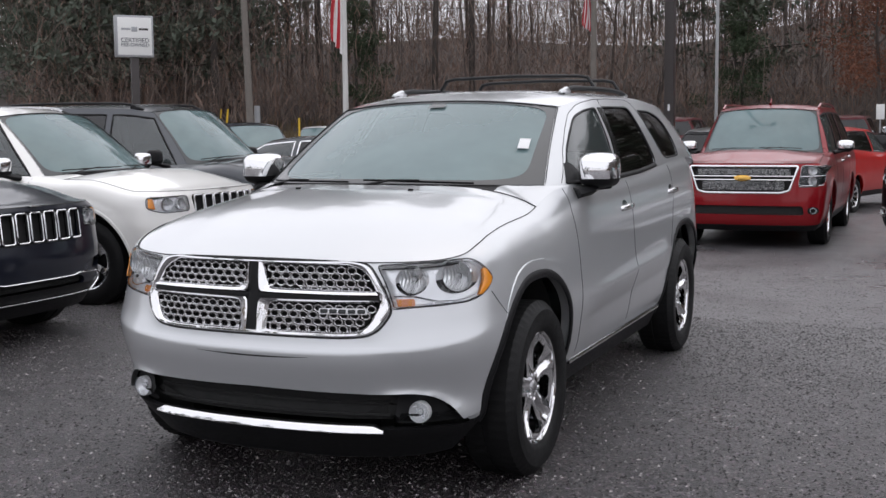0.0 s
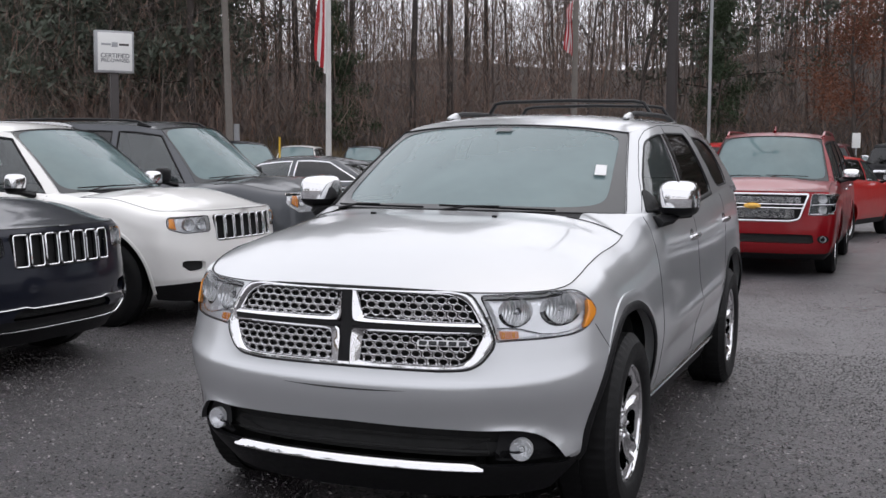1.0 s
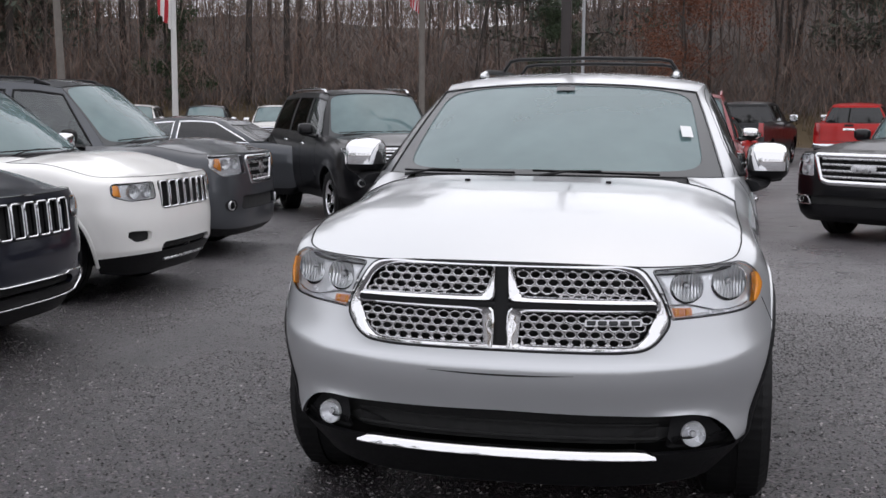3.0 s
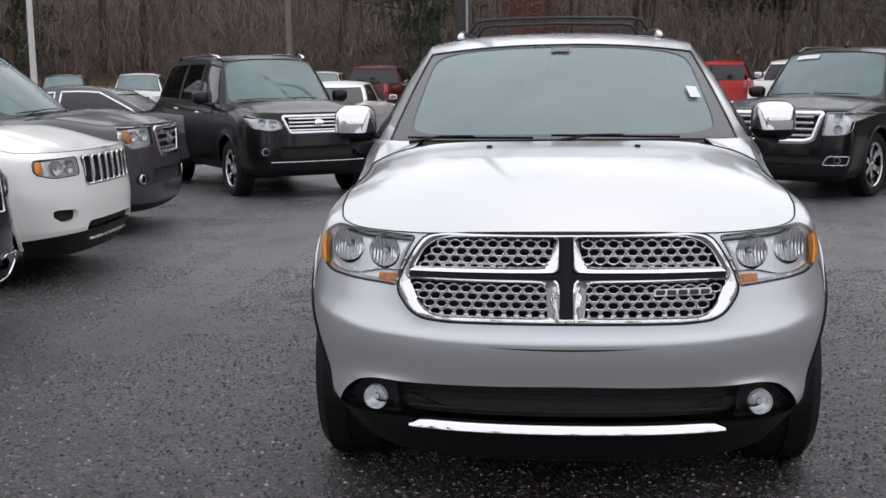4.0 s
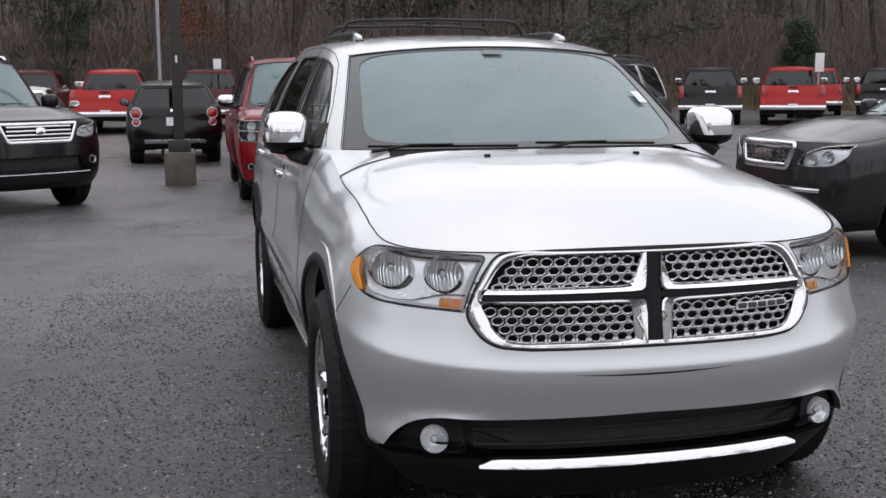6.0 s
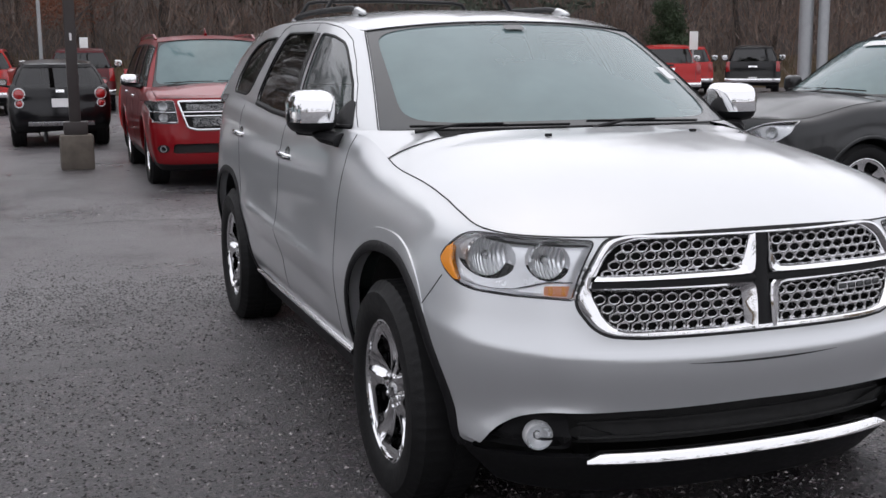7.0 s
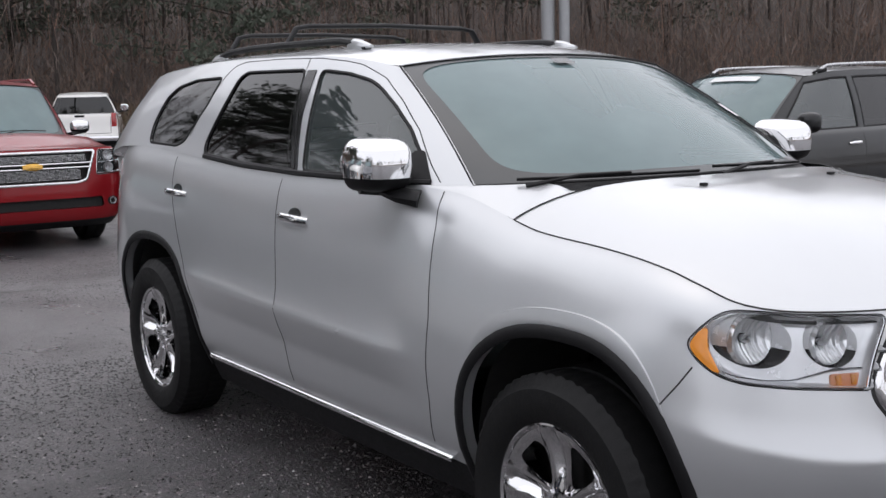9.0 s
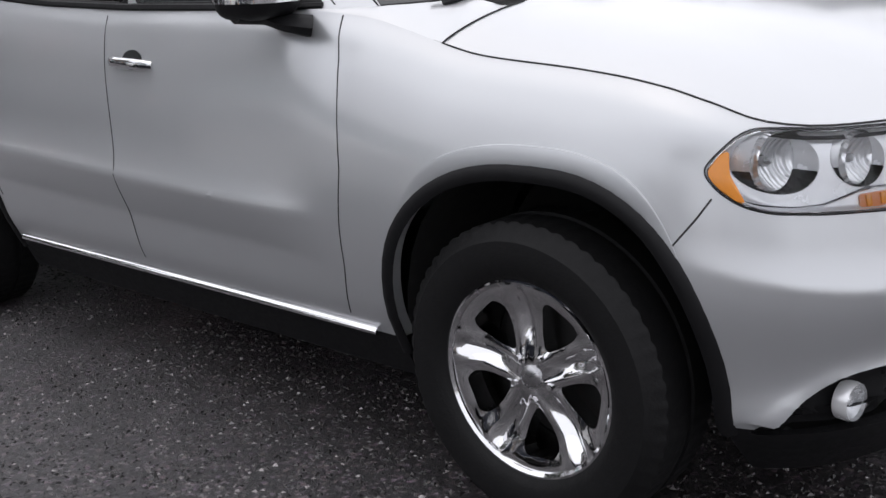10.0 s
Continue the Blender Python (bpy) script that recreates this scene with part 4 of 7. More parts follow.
def bare_tree(seed, height, r, lean=0.04, low=0.35):
    rng = np.random.default_rng(seed)
    trunk_pts, trunk = limb((0, 0, -0.4), (rng.normal(0, lean), rng.normal(0, lean), 1), height, r, r * 0.18, rng, 9, 7, 0.035)
    pieces, fine = [trunk], []
    for k in range(15):
        t = low + (0.97 - low) * (k + rng.random()) / 15
        i = min(int(t * 9), 8)
        p = trunk_pts[i] + (trunk_pts[i + 1] - trunk_pts[i]) * (t * 9 - i)
        a = rng.random() * 6.283
        ln = height * (0.36 * (1 - t) + 0.10) * (0.7 + 0.6 * rng.random())
        bp, b = limb(p, (math.cos(a), math.sin(a), 0.7 + rng.random() * 0.8), ln, r * (1 - t) * 0.5 + 0.02, 0.012, rng, 4, 4, 0.16)
        pieces.append(b)
        for q in range(7):
            s = 1 + rng.random() * 2.95
            j = min(int(s), 3)
            o = bp[j] + (bp[j + 1] - bp[j]) * (s - j)
            w = (bp[j + 1] - bp[j]) / np.linalg.norm(bp[j + 1] - bp[j]) + rng.normal(0, 0.6, 3)
            tp, tw = limb(o, w, ln * (0.25 + 0.3 * rng.random()), 0.016, 0.006, rng, 3, 3, 0.2)
            fine.append(tw)
            for z in range(2):
                fine.append(limb(tp[1 + z], w + rng.normal(0, 0.7, 3), ln * 0.2, 0.008, 0.004, rng, 2, 3, 0.2)[1])
    return join(*pieces), join(*fine)


def leaf_cloud(centres, count, size, rng, flat=0.6):
    """Many small leaf sprays round centres (x, y, z, radius)."""
    V, F = [], []
    for cx, cy, cz, rad in centres:
        d = rng.normal(0, 1, (count, 3))
        d /= np.linalg.norm(d, axis=1)[:, None]
        p = d * (rad * rng.random((count, 1)) ** 0.45) * (1, 1, flat) + (cx, cy, cz)
        u = rng.normal(0, 1, (count, 3))
        u /= np.linalg.norm(u, axis=1)[:, None]
        w = np.cross(u, rng.normal(0, 1, (count, 3)))
        w /= np.linalg.norm(w, axis=1)[:, None] + 1e-9
        sz = size * (0.5 + rng.random((count, 1)))
        q = np.stack([p - u * sz, p + w * sz * 0.35, p + u * sz, p - w * sz * 0.35], 1).reshape(-1, 3)
        base = len(V) and sum(len(v) for v in V)
        V.append(q)
        F += [(base + 4 * i, base + 4 * i + 1, base + 4 * i + 2, base + 4 * i + 3) for i in range(count)]
    return np.vstack(V), F


def pine(seed, height, r, bare=0.5, dense_=210):
    rng = np.random.default_rng(seed)
    pts, trunk = limb((0, 0, -0.4), (0, 0, 1), height, r, r * 0.3, rng, 8, 7, 0.012)
    pieces, tufts = [trunk], []
    for k in range(26):
        t = bare + (0.99 - bare) * (k + rng.random()) / 26
        i = min(int(t * 8), 7)
        p = pts[i] + (pts[i + 1] - pts[i]) * (t * 8 - i)
        a = rng.random() * 6.283
        ln = (1.02 - t) * height * 0.42 * (0.6 + 0.5 * rng.random()) + 0.5
        bp, b = limb(p, (math.cos(a), math.sin(a), 0.12), ln, 0.05, 0.012, rng, 3, 3, 0.1)
        pieces.append(b)
        for s in (1, 2, 3):
            tufts.append((*bp[s], ln * 0.22 + 0.22))
    return join(*pieces), leaf_cloud(tufts, dense_ // 3, 0.19, rng, 0.6)


def tree_kind(name, label, wood, wood_mat, fine, fine_mat, fine_name):
    t = thing(name, label, "tree", Matrix.Translation((0, 0, -500)))
    part("trunk", wood, wood_mat, t, sharp=60)
    tagged(part(fine_name, fine, fine_mat, t, sharp=0), kind="stuff")
    return t


protos = []
for k, (h, r, mat_) in enumerate(((17, 0.09, BARK), (20, 0.11, DARK_BARK), (15, 0.065, BARK), (18, 0.075, PALE_BARK), (21, 0.13, DARK_BARK), (13, 0.05, PALE_BARK))):
    w_, f_ = bare_tree(10 + k, h, r, 0.05, 0.28 + 0.05 * (k % 3))
    protos.append(tree_kind("bare_tree", "leafless winter hardwood with grey-brown bark", w_, mat_, f_, TWIG, "canopy"))
pines = []
for k, (h, r, b) in enumerate(((19, 0.11, 0.36), (22, 0.13, 0.45), (15, 0.09, 0.16), (24, 0.15, 0.50), (26, 0.17, 0.58))):
    w_, f_ = pine(40 + k, h, r, b)
    pines.append(tree_kind("pine_tree", "tall pine with dark green needles", w_, DARK_BARK, f_, HAZED_NEEDLES, "crown"))

rng = np.random.default_rng(5)
spent = set()


def plant(src, x, y, s):
    m = Matrix.Translation((x, y, float(rise(x, y)))) @ Matrix.Rotation(rng.random() * 6.28, 4, "Z") @ Matrix.Diagonal((s, s, s, 1))
    if src.name not in spent:
        spent.add(src.name)
        src.matrix_world = m
        tagged(src, group="woods round the lot")
    else:
        copy_thing(src, Matrix.Identity(4)).matrix_world = m


for k in range(400):
    if k < 235:
        a = radians(15 + 130 * rng.random())
    elif k >= 300:
        # unseen trees behind and beside the eye, added to darken reflections and low sky
        a = radians(165 + 190 * rng.random())
    elif k >= 280:
        a = radians(108 + 30 * rng.random())
    else:
        a = radians((145 + 40 * rng.random()) if k % 2 else (340 + 35 * rng.random()))
    d = 51 + 34 * rng.random() ** 1.3
    deg = math.degrees(a)
    if deg > 134.5:
        d += 45
    if 106 < deg < 126 and k % 3 == 0:
        continue
    x, y = 2 + d * math.cos(a) / 0.92, 2 + d * math.sin(a)
    left = 106 < deg < 250
    pick = rng.random()
    if left and deg > 126:
        src = pines[2] if pick < 0.7 else pines[int(pick * 100) % 5]
    elif left:
        src = pines[3 + int(pick * 100) % 2] if pick < 0.45 else protos[int(pick * 100) % len(protos)]
    else:
        src = pines[int(pick * 1000) % 3] if pick < 0.10 else protos[int(rng.random() * len(protos))]
    if 132 < deg < 160:
        src, pick = pines[2], pick * 0.5
        plant(src, x, y, 0.42 + 0.3 * pick)
        continue
    plant(src, x, y, (0.85 + 0.3 * rng.random()) if left else (0.75 + 0.45 * rng.random()))

for k in range(16):
    a = radians(123 + 9 * rng.random())
    d = 56 + 26 * rng.random()
    plant(pines[2], 2 + d * math.cos(a) / 0.92, 2 + d * math.sin(a), 0.75 + 0.35 * rng.random())


def far_woods():
    """The rest of the woods: countless trunks with a few limbs."""
    rng = np.random.default_rng(21)
    V, F = [], []

    def stick(a, b, r0, r1):
        n = len(V)
        q = rng.random() * 6.28
        for p, r in ((a, r0), (b, r1)):
            for k in range(3):
                t = q + k * 2.094
                V.append((p[0] + r * math.cos(t), p[1] + r * math.sin(t), p[2]))
        for k in range(3):
            j = (k + 1) % 3
            F.append((n + k, n + j, n + 3 + j, n + 3 + k))

    for k in range(2200):
        back = k >= 1800
        a = rng.random() * 6.283 if back else radians(10 + 140 * rng.random())
        if k % 5 > 1 and not back and radians(106) < a < radians(134):
            continue
        d = (110 + 40 * rng.random()) if back else (56 + 60 * rng.random() if k < 900 else 100 + 45 * rng.random())
        x, y = 2 + d * math.cos(a) / 0.92, 2 + d * math.sin(a)
        z = float(rise(x, y)) - 0.3
        h = 9 + 13 * rng.random()
        if not back and math.degrees(a) > 134:
            h *= 0.35
        r = 0.03 + 0.08 * rng.random() ** 2
        lx, ly = rng.normal(0, 0.05, 2) * h
        top = (x + lx, y + ly, z + h)
        stick((x, y, z), top, r, r * 0.2)
        for q in range(11):
            t = 0.3 + 0.65 * rng.random()
            p = (x + lx * t, y + ly * t, z + h * t)
            ln = h * 0.18 * (1.2 - t) + 0.8
            b = rng.random() * 6.28
            e = (p[0] + math.cos(b) * ln, p[1] + math.sin(b) * ln, p[2] + ln * (0.5 + rng.random()))
            stick(p, e, r * (1 - t) * 0.5 + 0.012, 0.008)
            for w in range(2):
                u = 0.4 + 0.5 * rng.random()
                o = tuple(p[i] + (e[i] - p[i]) * u for i in range(3))
                stick(o, (o[0] + rng.normal(0, ln * 0.3), o[1] + rng.normal(0, ln * 0.3), o[2] + ln * 0.4 * rng.random()), 0.014, 0.007)
    ob = part("woods", (np.array(V), F), WOODS, None, sharp=0)
    tagged(ob, "leafless brown winter woods on the slope", "woods", kind="stuff")


far_woods()


def gravel():
    """Loose chips that lie on the asphalt."""
    rng = np.random.default_rng(31)
    n = 190000
    x, y = rng.uniform(-6.5, 5.5, n), rng.uniform(-3.4, 10.5, n)
    patch = np.sin(x * 1.3 + 0.7 * np.sin(y * 0.9)) + np.sin(y * 1.7 + 1.1 * np.sin(x * 0.8)) + rng.normal(0, 0.9, n)
    keep = patch > -0.6
    x, y = x[keep], y[keep]
    x, y = np.append(x, rng.uniform(-4.6, 2.8, 170000)), np.append(y, rng.uniform(-2.6, 5.2, 170000))
    # the damp seams are washed almost clean of chips
    clean = np.zeros(len(x), bool)
    for x0, y0, slope, wide, lo, hi in SEAMS:
        turn = math.atan(slope)
        u, v = (x - x0) * math.cos(turn) + (y - y0) * math.sin(turn), (y - y0) * math.cos(turn) - (x - x0) * math.sin(turn)
        clean |= (np.abs(v) < wide * 1.3) & (u > lo - 0.3) & (u < hi + 0.3)
    keep = ~clean | (rng.random(len(x)) < 0.3)
    x, y = x[keep], y[keep]
    n = len(x)
    s = 0.0035 + 0.0105 * rng.random(n) ** 2.4
    a = rng.random(n) * 6.283
    base = np.array([(1, 0, 0), (-0.5, 0.87, 0), (-0.5, -0.87, 0), (0.15, 0.1, 0.75)])
    B = base[None] * np.stack([np.ones(n), 0.5 + 0.5 * rng.random(n), 0.35 + 0.55 * rng.random(n)], 1)[:, None]
    c, w = (np.cos(a) * s)[:, None], (np.sin(a) * s)[:, None]
    V = np.stack([x[:, None] + B[:, :, 0] * c - B[:, :, 1] * w, y[:, None] + B[:, :, 0] * w + B[:, :, 1] * c, B[:, :, 2] * s[:, None] - 0.0005], 2).reshape(-1, 3)
    at = (np.arange(n) * 4)[:, None, None]
    F = (at + np.array([(0, 1, 3), (1, 2, 3), (2, 0, 3)])[None]).reshape(-1, 3).tolist()
    ob = part("gravel", (np.array(V), F), CHIP, None, sharp=0)
    tagged(ob, "loose pale stone chips scattered on the asphalt", "gravel", kind="stuff")


gravel()


def thicket():
    """Countless crooked stems and twigs that fill the slope from the ground up."""
    rng = np.random.default_rng(77)
    n = 290000
    a = np.radians(8 + 127 * rng.random(n))
    near = rng.random(n) < 0.5
    d = np.where(near, 48.5 + 12 * rng.random(n), 58 + 75 * rng.random(n))
    d[210001:] = 96 + 32 * rng.random(n - 210001)
    x, y = 2 + d * np.cos(a) / 0.92, 2 + d * np.sin(a)
    z = rise(x, y)
    clump = 0.5 + 0.5 * np.sin(a * 61 + 2 * np.sin(d * 0.35)) * np.sin(d * 0.7 + a * 23)
    up = (0.3 + 4.6 * clump) * rng.random(n) ** 1.35
    long = 0.35 + 1.5 * rng.random(n) ** 2
    tall = rng.random(n) < 0.012
    up[tall], long[tall] = -0.1, 2.5 + 4.0 * rng.random(int(tall.sum()))
    way = np.stack([rng.normal(0, 0.55, n), rng.normal(0, 0.55, n), 0.25 + rng.random(n)], 1)
    way[tall] *= (0.22, 0.22, 1)
    way *= (long / np.linalg.norm(way, axis=1))[:, None]
    high = np.arange(n) > 105000
    ridge = np.arange(n) > 210000
    up[high] = 1.0 + 15 * rng.random(int(high.sum())) ** 1.25
    up[high & (a > radians(104))] *= 0.45
    up[ridge] = 5.5 * rng.random(int(ridge.sum())) ** 1.6
    w = ((0.007 + 0.015 * rng.random(n)) * np.where(ridge, 2.2, 1.0))[:, None]
    b = rng.random(n) * 6.283
    side = np.stack([np.cos(b), np.sin(b), 0 * b], 1) * w
    p = np.stack([x, y, z + up], 1)
    V = np.stack([p - side, p + side, p + way + side * 0.4, p + way - side * 0.4], 1).reshape(-1, 3)
    F = np.arange(4 * n).reshape(-1, 4).tolist()
    ob = part("brush", (V, F), BRUSH, None, sharp=0)
    tagged(ob, "tangle of thin brown winter brush on the slope", "brush", kind="stuff")


thicket()


def crack(pts, wide, seed, label="dark wet crack in the asphalt"):
    """A ragged dark seam in the asphalt."""
    rng = np.random.default_rng(seed)
    p = along(np.array([(x, y, 0.0) for x, y in pts]), int(sum(math.dist(a, b) for a, b in zip(pts, pts[1:])) / 0.07) + 2)
    t = np.gradient(p, axis=0)
    t /= np.linalg.norm(t, axis=1)[:, None]
    nx = np.stack([-t[:, 1], t[:, 0], 0 * t[:, 0]], 1)
    p = p + nx * rng.normal(0, 0.018, len(p))[:, None] + nx * (0.05 * np.sin(np.arange(len(p)) * 0.21 + seed))[:, None]
    w = wide * 0.34 * (0.25 + rng.random(len(p)) * 0.9)
    w[0] = w[-1] = 0.002
    Q = np.stack([p - nx * w[:, None], p + nx * w[:, None]], 1)
    Q[:, :, 2] = 0.004
    ob = part("crack", flip(grid(Q)), TAR, None)
    tagged(ob, label, "crack", kind="structure")


TAR = plain("damp_crack_filler", (0.034, 0.032, 0.032), 0.55, 0, 0.5, 30, 0.6, 90)
for k, (pts, w) in enumerate((
        (((-4.5, 8.6), (-2.9, 8.2), (-1.5, 8.3), (0.2, 8.0)), 0.03),
        (((2.0, 8.3), (3.6, 8.6), (5.5, 8.2)), 0.025))):
    crack(pts, w, k + 3)

# ---------------------------------------------------------------- the silver car
MAIN = dict(
    long=5.05, half=0.96, fine=2.6, dr=1.0, nr=2.35, paint=SILVER, color="silver",
    top_z=((0, 1.0), (0.06, 0.988), (0.15, 0.992), (0.24, 1.008), (0.33, 1.042), (0.45, 1.070), (0.7, 1.099), (1.0, 1.122), (1.1, 1.142), (1.2, 1.168), (1.37, 1.208), (1.56, 1.228), (2.4, 1.222), (3.3, 1.262), (4.1, 1.30), (4.6, 1.29), (5.05, 1.22)),
    top_in=((0, 0.012), (0.06, 0.028), (0.13, 0.034), (0.18, 0.037), (0.24, 0.05), (0.33, 0.09), (0.45, 0.126), (0.6, 0.14), (0.8, 0.145), (1.05, 0.146), (1.2, 0.148), (1.37, 0.142), (1.5, 0.108), (1.62, 0.088), (2.0, 0.08), (4.3, 0.085), (5.05, 0.08)),
    side=((0.25, 0.13), (0.378, 0.072), (0.49, 0.03), (0.68, 0.0), (0, 0.009), (0, 0.027), (0, 0.053)),
    front=((0.18, 0.10), (0.325, -0.012), (0.45, -0.010), (0.60, -0.040), (0, -0.027), (0, -0.008), (0, 0.004)),
    rear=((0.28, 0.10), (0.38, 0.0), (0.5, -0.02), (0.64, -0.01), (0, 0.02), (0, 0.04), (0, 0.06)),
    crease=(0.698, 0.024), crease_rise=0.026, column=0.03, house_rows=27, brim=0.064, frit=0.042, nose_crease=(0.640, 0.019), axle_f=0.805, axle_r=3.85, hub=0.365, arch=0.515, arch_f=0.75, arch_r=3.83, flare=0.001, tyre=0.385, rim=0.245, tyre_wide=0.265, tuck=0.138, wheel="five",
    lip=0.02, lip_mat=PLASTIC, lip_low=0.33,
    hood_corner=0.24, hood_end=1.12, hood_roll=5.0, hood_edge=0.015, corner=(0.02, 0.0, 0.0, 0.0, 0, 0, 0), arch_a=(0.43, 0.505), arch_b=(0.52, 0.475), arch_n=2.5, soft_fender=1.0, hood_rear=(1.01, 1.245), hood_crown=0.027, hood_ridge=0.004,
    screen=dict(x=0.77, y0=1.05, y1=1.37, z=1.248, zc=1.233), roof=dict(x0=0.635, y0=1.93, y1=2.0, z0=1.664, drop=0.04,
        edge_z=((2.0, 1.62), (2.3, 1.665), (2.6, 1.685), (3.4, 1.695), (4.0, 1.675), (4.6, 1.63)), edge_x=((2.0, 0.635), (2.4, 0.675), (3.4, 0.68), (4.2, 0.65), (4.6, 0.62))),
    pillars=(("a", 1.56, 2.08), ("front", 2.38, 2.49), ("b", 2.45, 2.60), ("rear_door", 3.33, 3.19), ("c", 3.63, 3.40), ("quarter", 4.10, 4.03), ("d", 4.35, 4.25)),
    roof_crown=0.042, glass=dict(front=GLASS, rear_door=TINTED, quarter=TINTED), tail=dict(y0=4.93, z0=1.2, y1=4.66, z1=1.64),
)


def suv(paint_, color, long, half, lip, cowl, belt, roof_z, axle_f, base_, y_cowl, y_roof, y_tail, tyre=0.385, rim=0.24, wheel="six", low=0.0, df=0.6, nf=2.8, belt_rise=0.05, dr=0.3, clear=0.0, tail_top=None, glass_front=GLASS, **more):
    """Numbers of a common car, by a few of its sizes."""
    yw = y_cowl + 0.3
    yb = y_roof + 0.62
    yr = y_tail - 0.25
    tt = tail_top if tail_top is not None else y_tail - 0.28
    yc = yb + 0.9
    xr = half * 0.70
    pil = [("a", yw + 0.11, y_roof + 0.11), ("front", yb - 0.06, yb - 0.02), ("b", yb + 0.03, yb + 0.07)]
    if yc < yr - 0.5:
        pil += [("rear_door", yc, min(yc - 0.06, tt - 0.3)), ("c", yc + 0.12, min(yc + 0.05, tt - 0.2)), ("quarter", yr, tt - 0.06), ("d", yr + 0.12, tt + 0.06)]
    else:
        pil += [("rear_door", yr - 0.1, tt - 0.15), ("d", yr + 0.05, tt + 0.02)]
    c = dict(
        long=long, half=half, fine=1.0, paint=paint_, color=color, df=df, nf=nf, dr=dr,
        top_z=((0, lip), (0.3, lip + 0.0), (axle_f, lip + (cowl - lip) * 0.62), (y_cowl + 0.05, cowl - 0.06), (yw, belt - 0.005), (yb, belt + belt_rise * 0.3), (yr, belt + belt_rise), (long, belt + belt_rise * 0.6 - 0.04)),
        top_in=((0, 0.03), (0.1, 0.05), (0.26, 0.11), (axle_f, 0.12), (y_cowl + 0.05, 0.14), (yw, 0.16), (yw + 0.22, 0.09), (yr, 0.09), (long, 0.08)),
        side=((0.26 + clear, 0.10), (0.36 + clear, 0.06), (0.47 + clear, 0.025), (0.70 + clear * 0.5, 0.0), (0, 0.004), (0, 0.015), (0, 0.045)),
        front=((0.22 + clear, 0.12), (0.30 + clear, 0.02), (0.42 + clear, -0.01), (0.58 + clear * 0.6, -0.01), (0, 0.0), (0, 0.01), (0, 0.02)),
        rear=((0.3 + clear, 0.10), (0.4 + clear, 0.0), (0.52 + clear, -0.02), (0.66, -0.01), (0, 0.02), (0, 0.03), (0, 0.05)),
        axle_f=axle_f, axle_r=axle_f + base_, hub=tyre - 0.02, arch=tyre + 0.07, tyre=tyre, rim=rim, wheel=wheel, flare=0.01, lip_low=0.3,
        hood_corner=0.22, hood_end=y_cowl + 0.05, hood_rear=(y_cowl - 0.06, cowl), hood_crown=0.03,
        screen=dict(x=half - 0.19, y0=y_cowl, y1=yw, z=cowl + 0.005), roof=dict(x0=xr - 0.04, y0=y_roof, y1=y_roof + 0.08, z0=roof_z - 0.05, drop=0.04,
            edge_z=((y_roof + 0.08, roof_z - 0.10), (y_roof + 0.5, roof_z - 0.045), ((y_roof + tt) / 2 + 0.2, roof_z - 0.03), (tt, roof_z - 0.07), (long, roof_z - 0.12)), edge_x=((y_roof, xr - 0.04), (y_roof + 0.5, xr), (tt, xr - 0.03), (long, xr - 0.08))),
        pillars=tuple(pil), glass=dict(front=glass_front, rear_door=TINTED, quarter=TINTED), tail=dict(y0=y_tail, z0=belt - 0.06, y1=tt + 0.14, z1=roof_z - 0.08),
    )
    c.update(more)
    return c





# ---------------------------------------------------------------- fittings of vehicles
def flipx(poly, s):
    return [(s * x, z) for x, z in poly]


def hexes(inside, x0, x1, z0, z1, px, pz, project, lift, depth, wall):
    """A honeycomb of open six-sided cells."""
    V, F, at = [], [], 0
    half_tile = [(0.5, 0.0), (0.5, 0.333), (0.25, 0.5), (0.0, 0.667), (-0.25, 0.5), (-0.5, 0.333)]
    half_hole = [(q[0] * (1 - wall) / 0.66, q[1] * (1 - wall) / 0.66) for q in ((0.42, 0.0), (0.32, 0.2), (0.22, 0.40), (0.0, 0.40), (-0.22, 0.40), (-0.32, 0.2))]
    tile, hole = half_tile + [(-a, -b) for a, b in half_tile], half_hole + [(-a, -b) for a, b in half_hole]
    rows = int((z1 - z0) / pz) + 2
    for r in range(rows):
        z = z0 + r * pz
        for k in range(int((x1 - x0) / px) + 2):
            x = x0 + (k + 0.5 * (r % 2)) * px
            if inside(np.array([(x, z)]))[0] > -0.004:
                continue
            p, n = project(x, z, 0.0)
            for sc, l in ((0.0, lift - 0.0006), (0.5, lift), (1.0, lift - 0.0012), (1.0, lift - depth)):
                c0 = p + n * l
                V += [(c0[0] + (o[0] + (q[0] - o[0]) * sc) * px, c0[1], c0[2] + (o[1] + (q[1] - o[1]) * sc) * pz) for o, q in zip(tile, hole)]
            for a in (0, 12, 24):
                F += [(at + a + i, at + a + (i + 1) % 12, at + a + 12 + (i + 1) % 12, at + a + 12 + i) for i in range(12)]
            at += 48
    return np.array(V), F


def round_lamp(p, way, r, deep=0.05):
    """A bowl with a rim and a bulb, looking along way."""
    bowl = [(0.012, deep * 0.98), (r * 0.3, deep * 0.90), (r * 0.5, deep * 0.74), (r * 0.7, deep * 0.50), (r * 0.86, deep * 0.24), (r * 0.96, 0.004), (r, 0.0), (r * 1.06, -0.004), (r * 1.13, 0.004), (r * 1.13, 0.03)]
    m = Matrix.Translation(p) @ Vector(way).to_track_quat("-Y", "Z").to_matrix().to_4x4()
    bulb = lathe([(0.0, deep * 0.3), (0.008, deep * 0.32), (0.011, deep * 0.5), (0.009, deep)], 10, "y")
    return moved(flip(lathe(bowl, 28, "y")), m), moved(bulb, m)


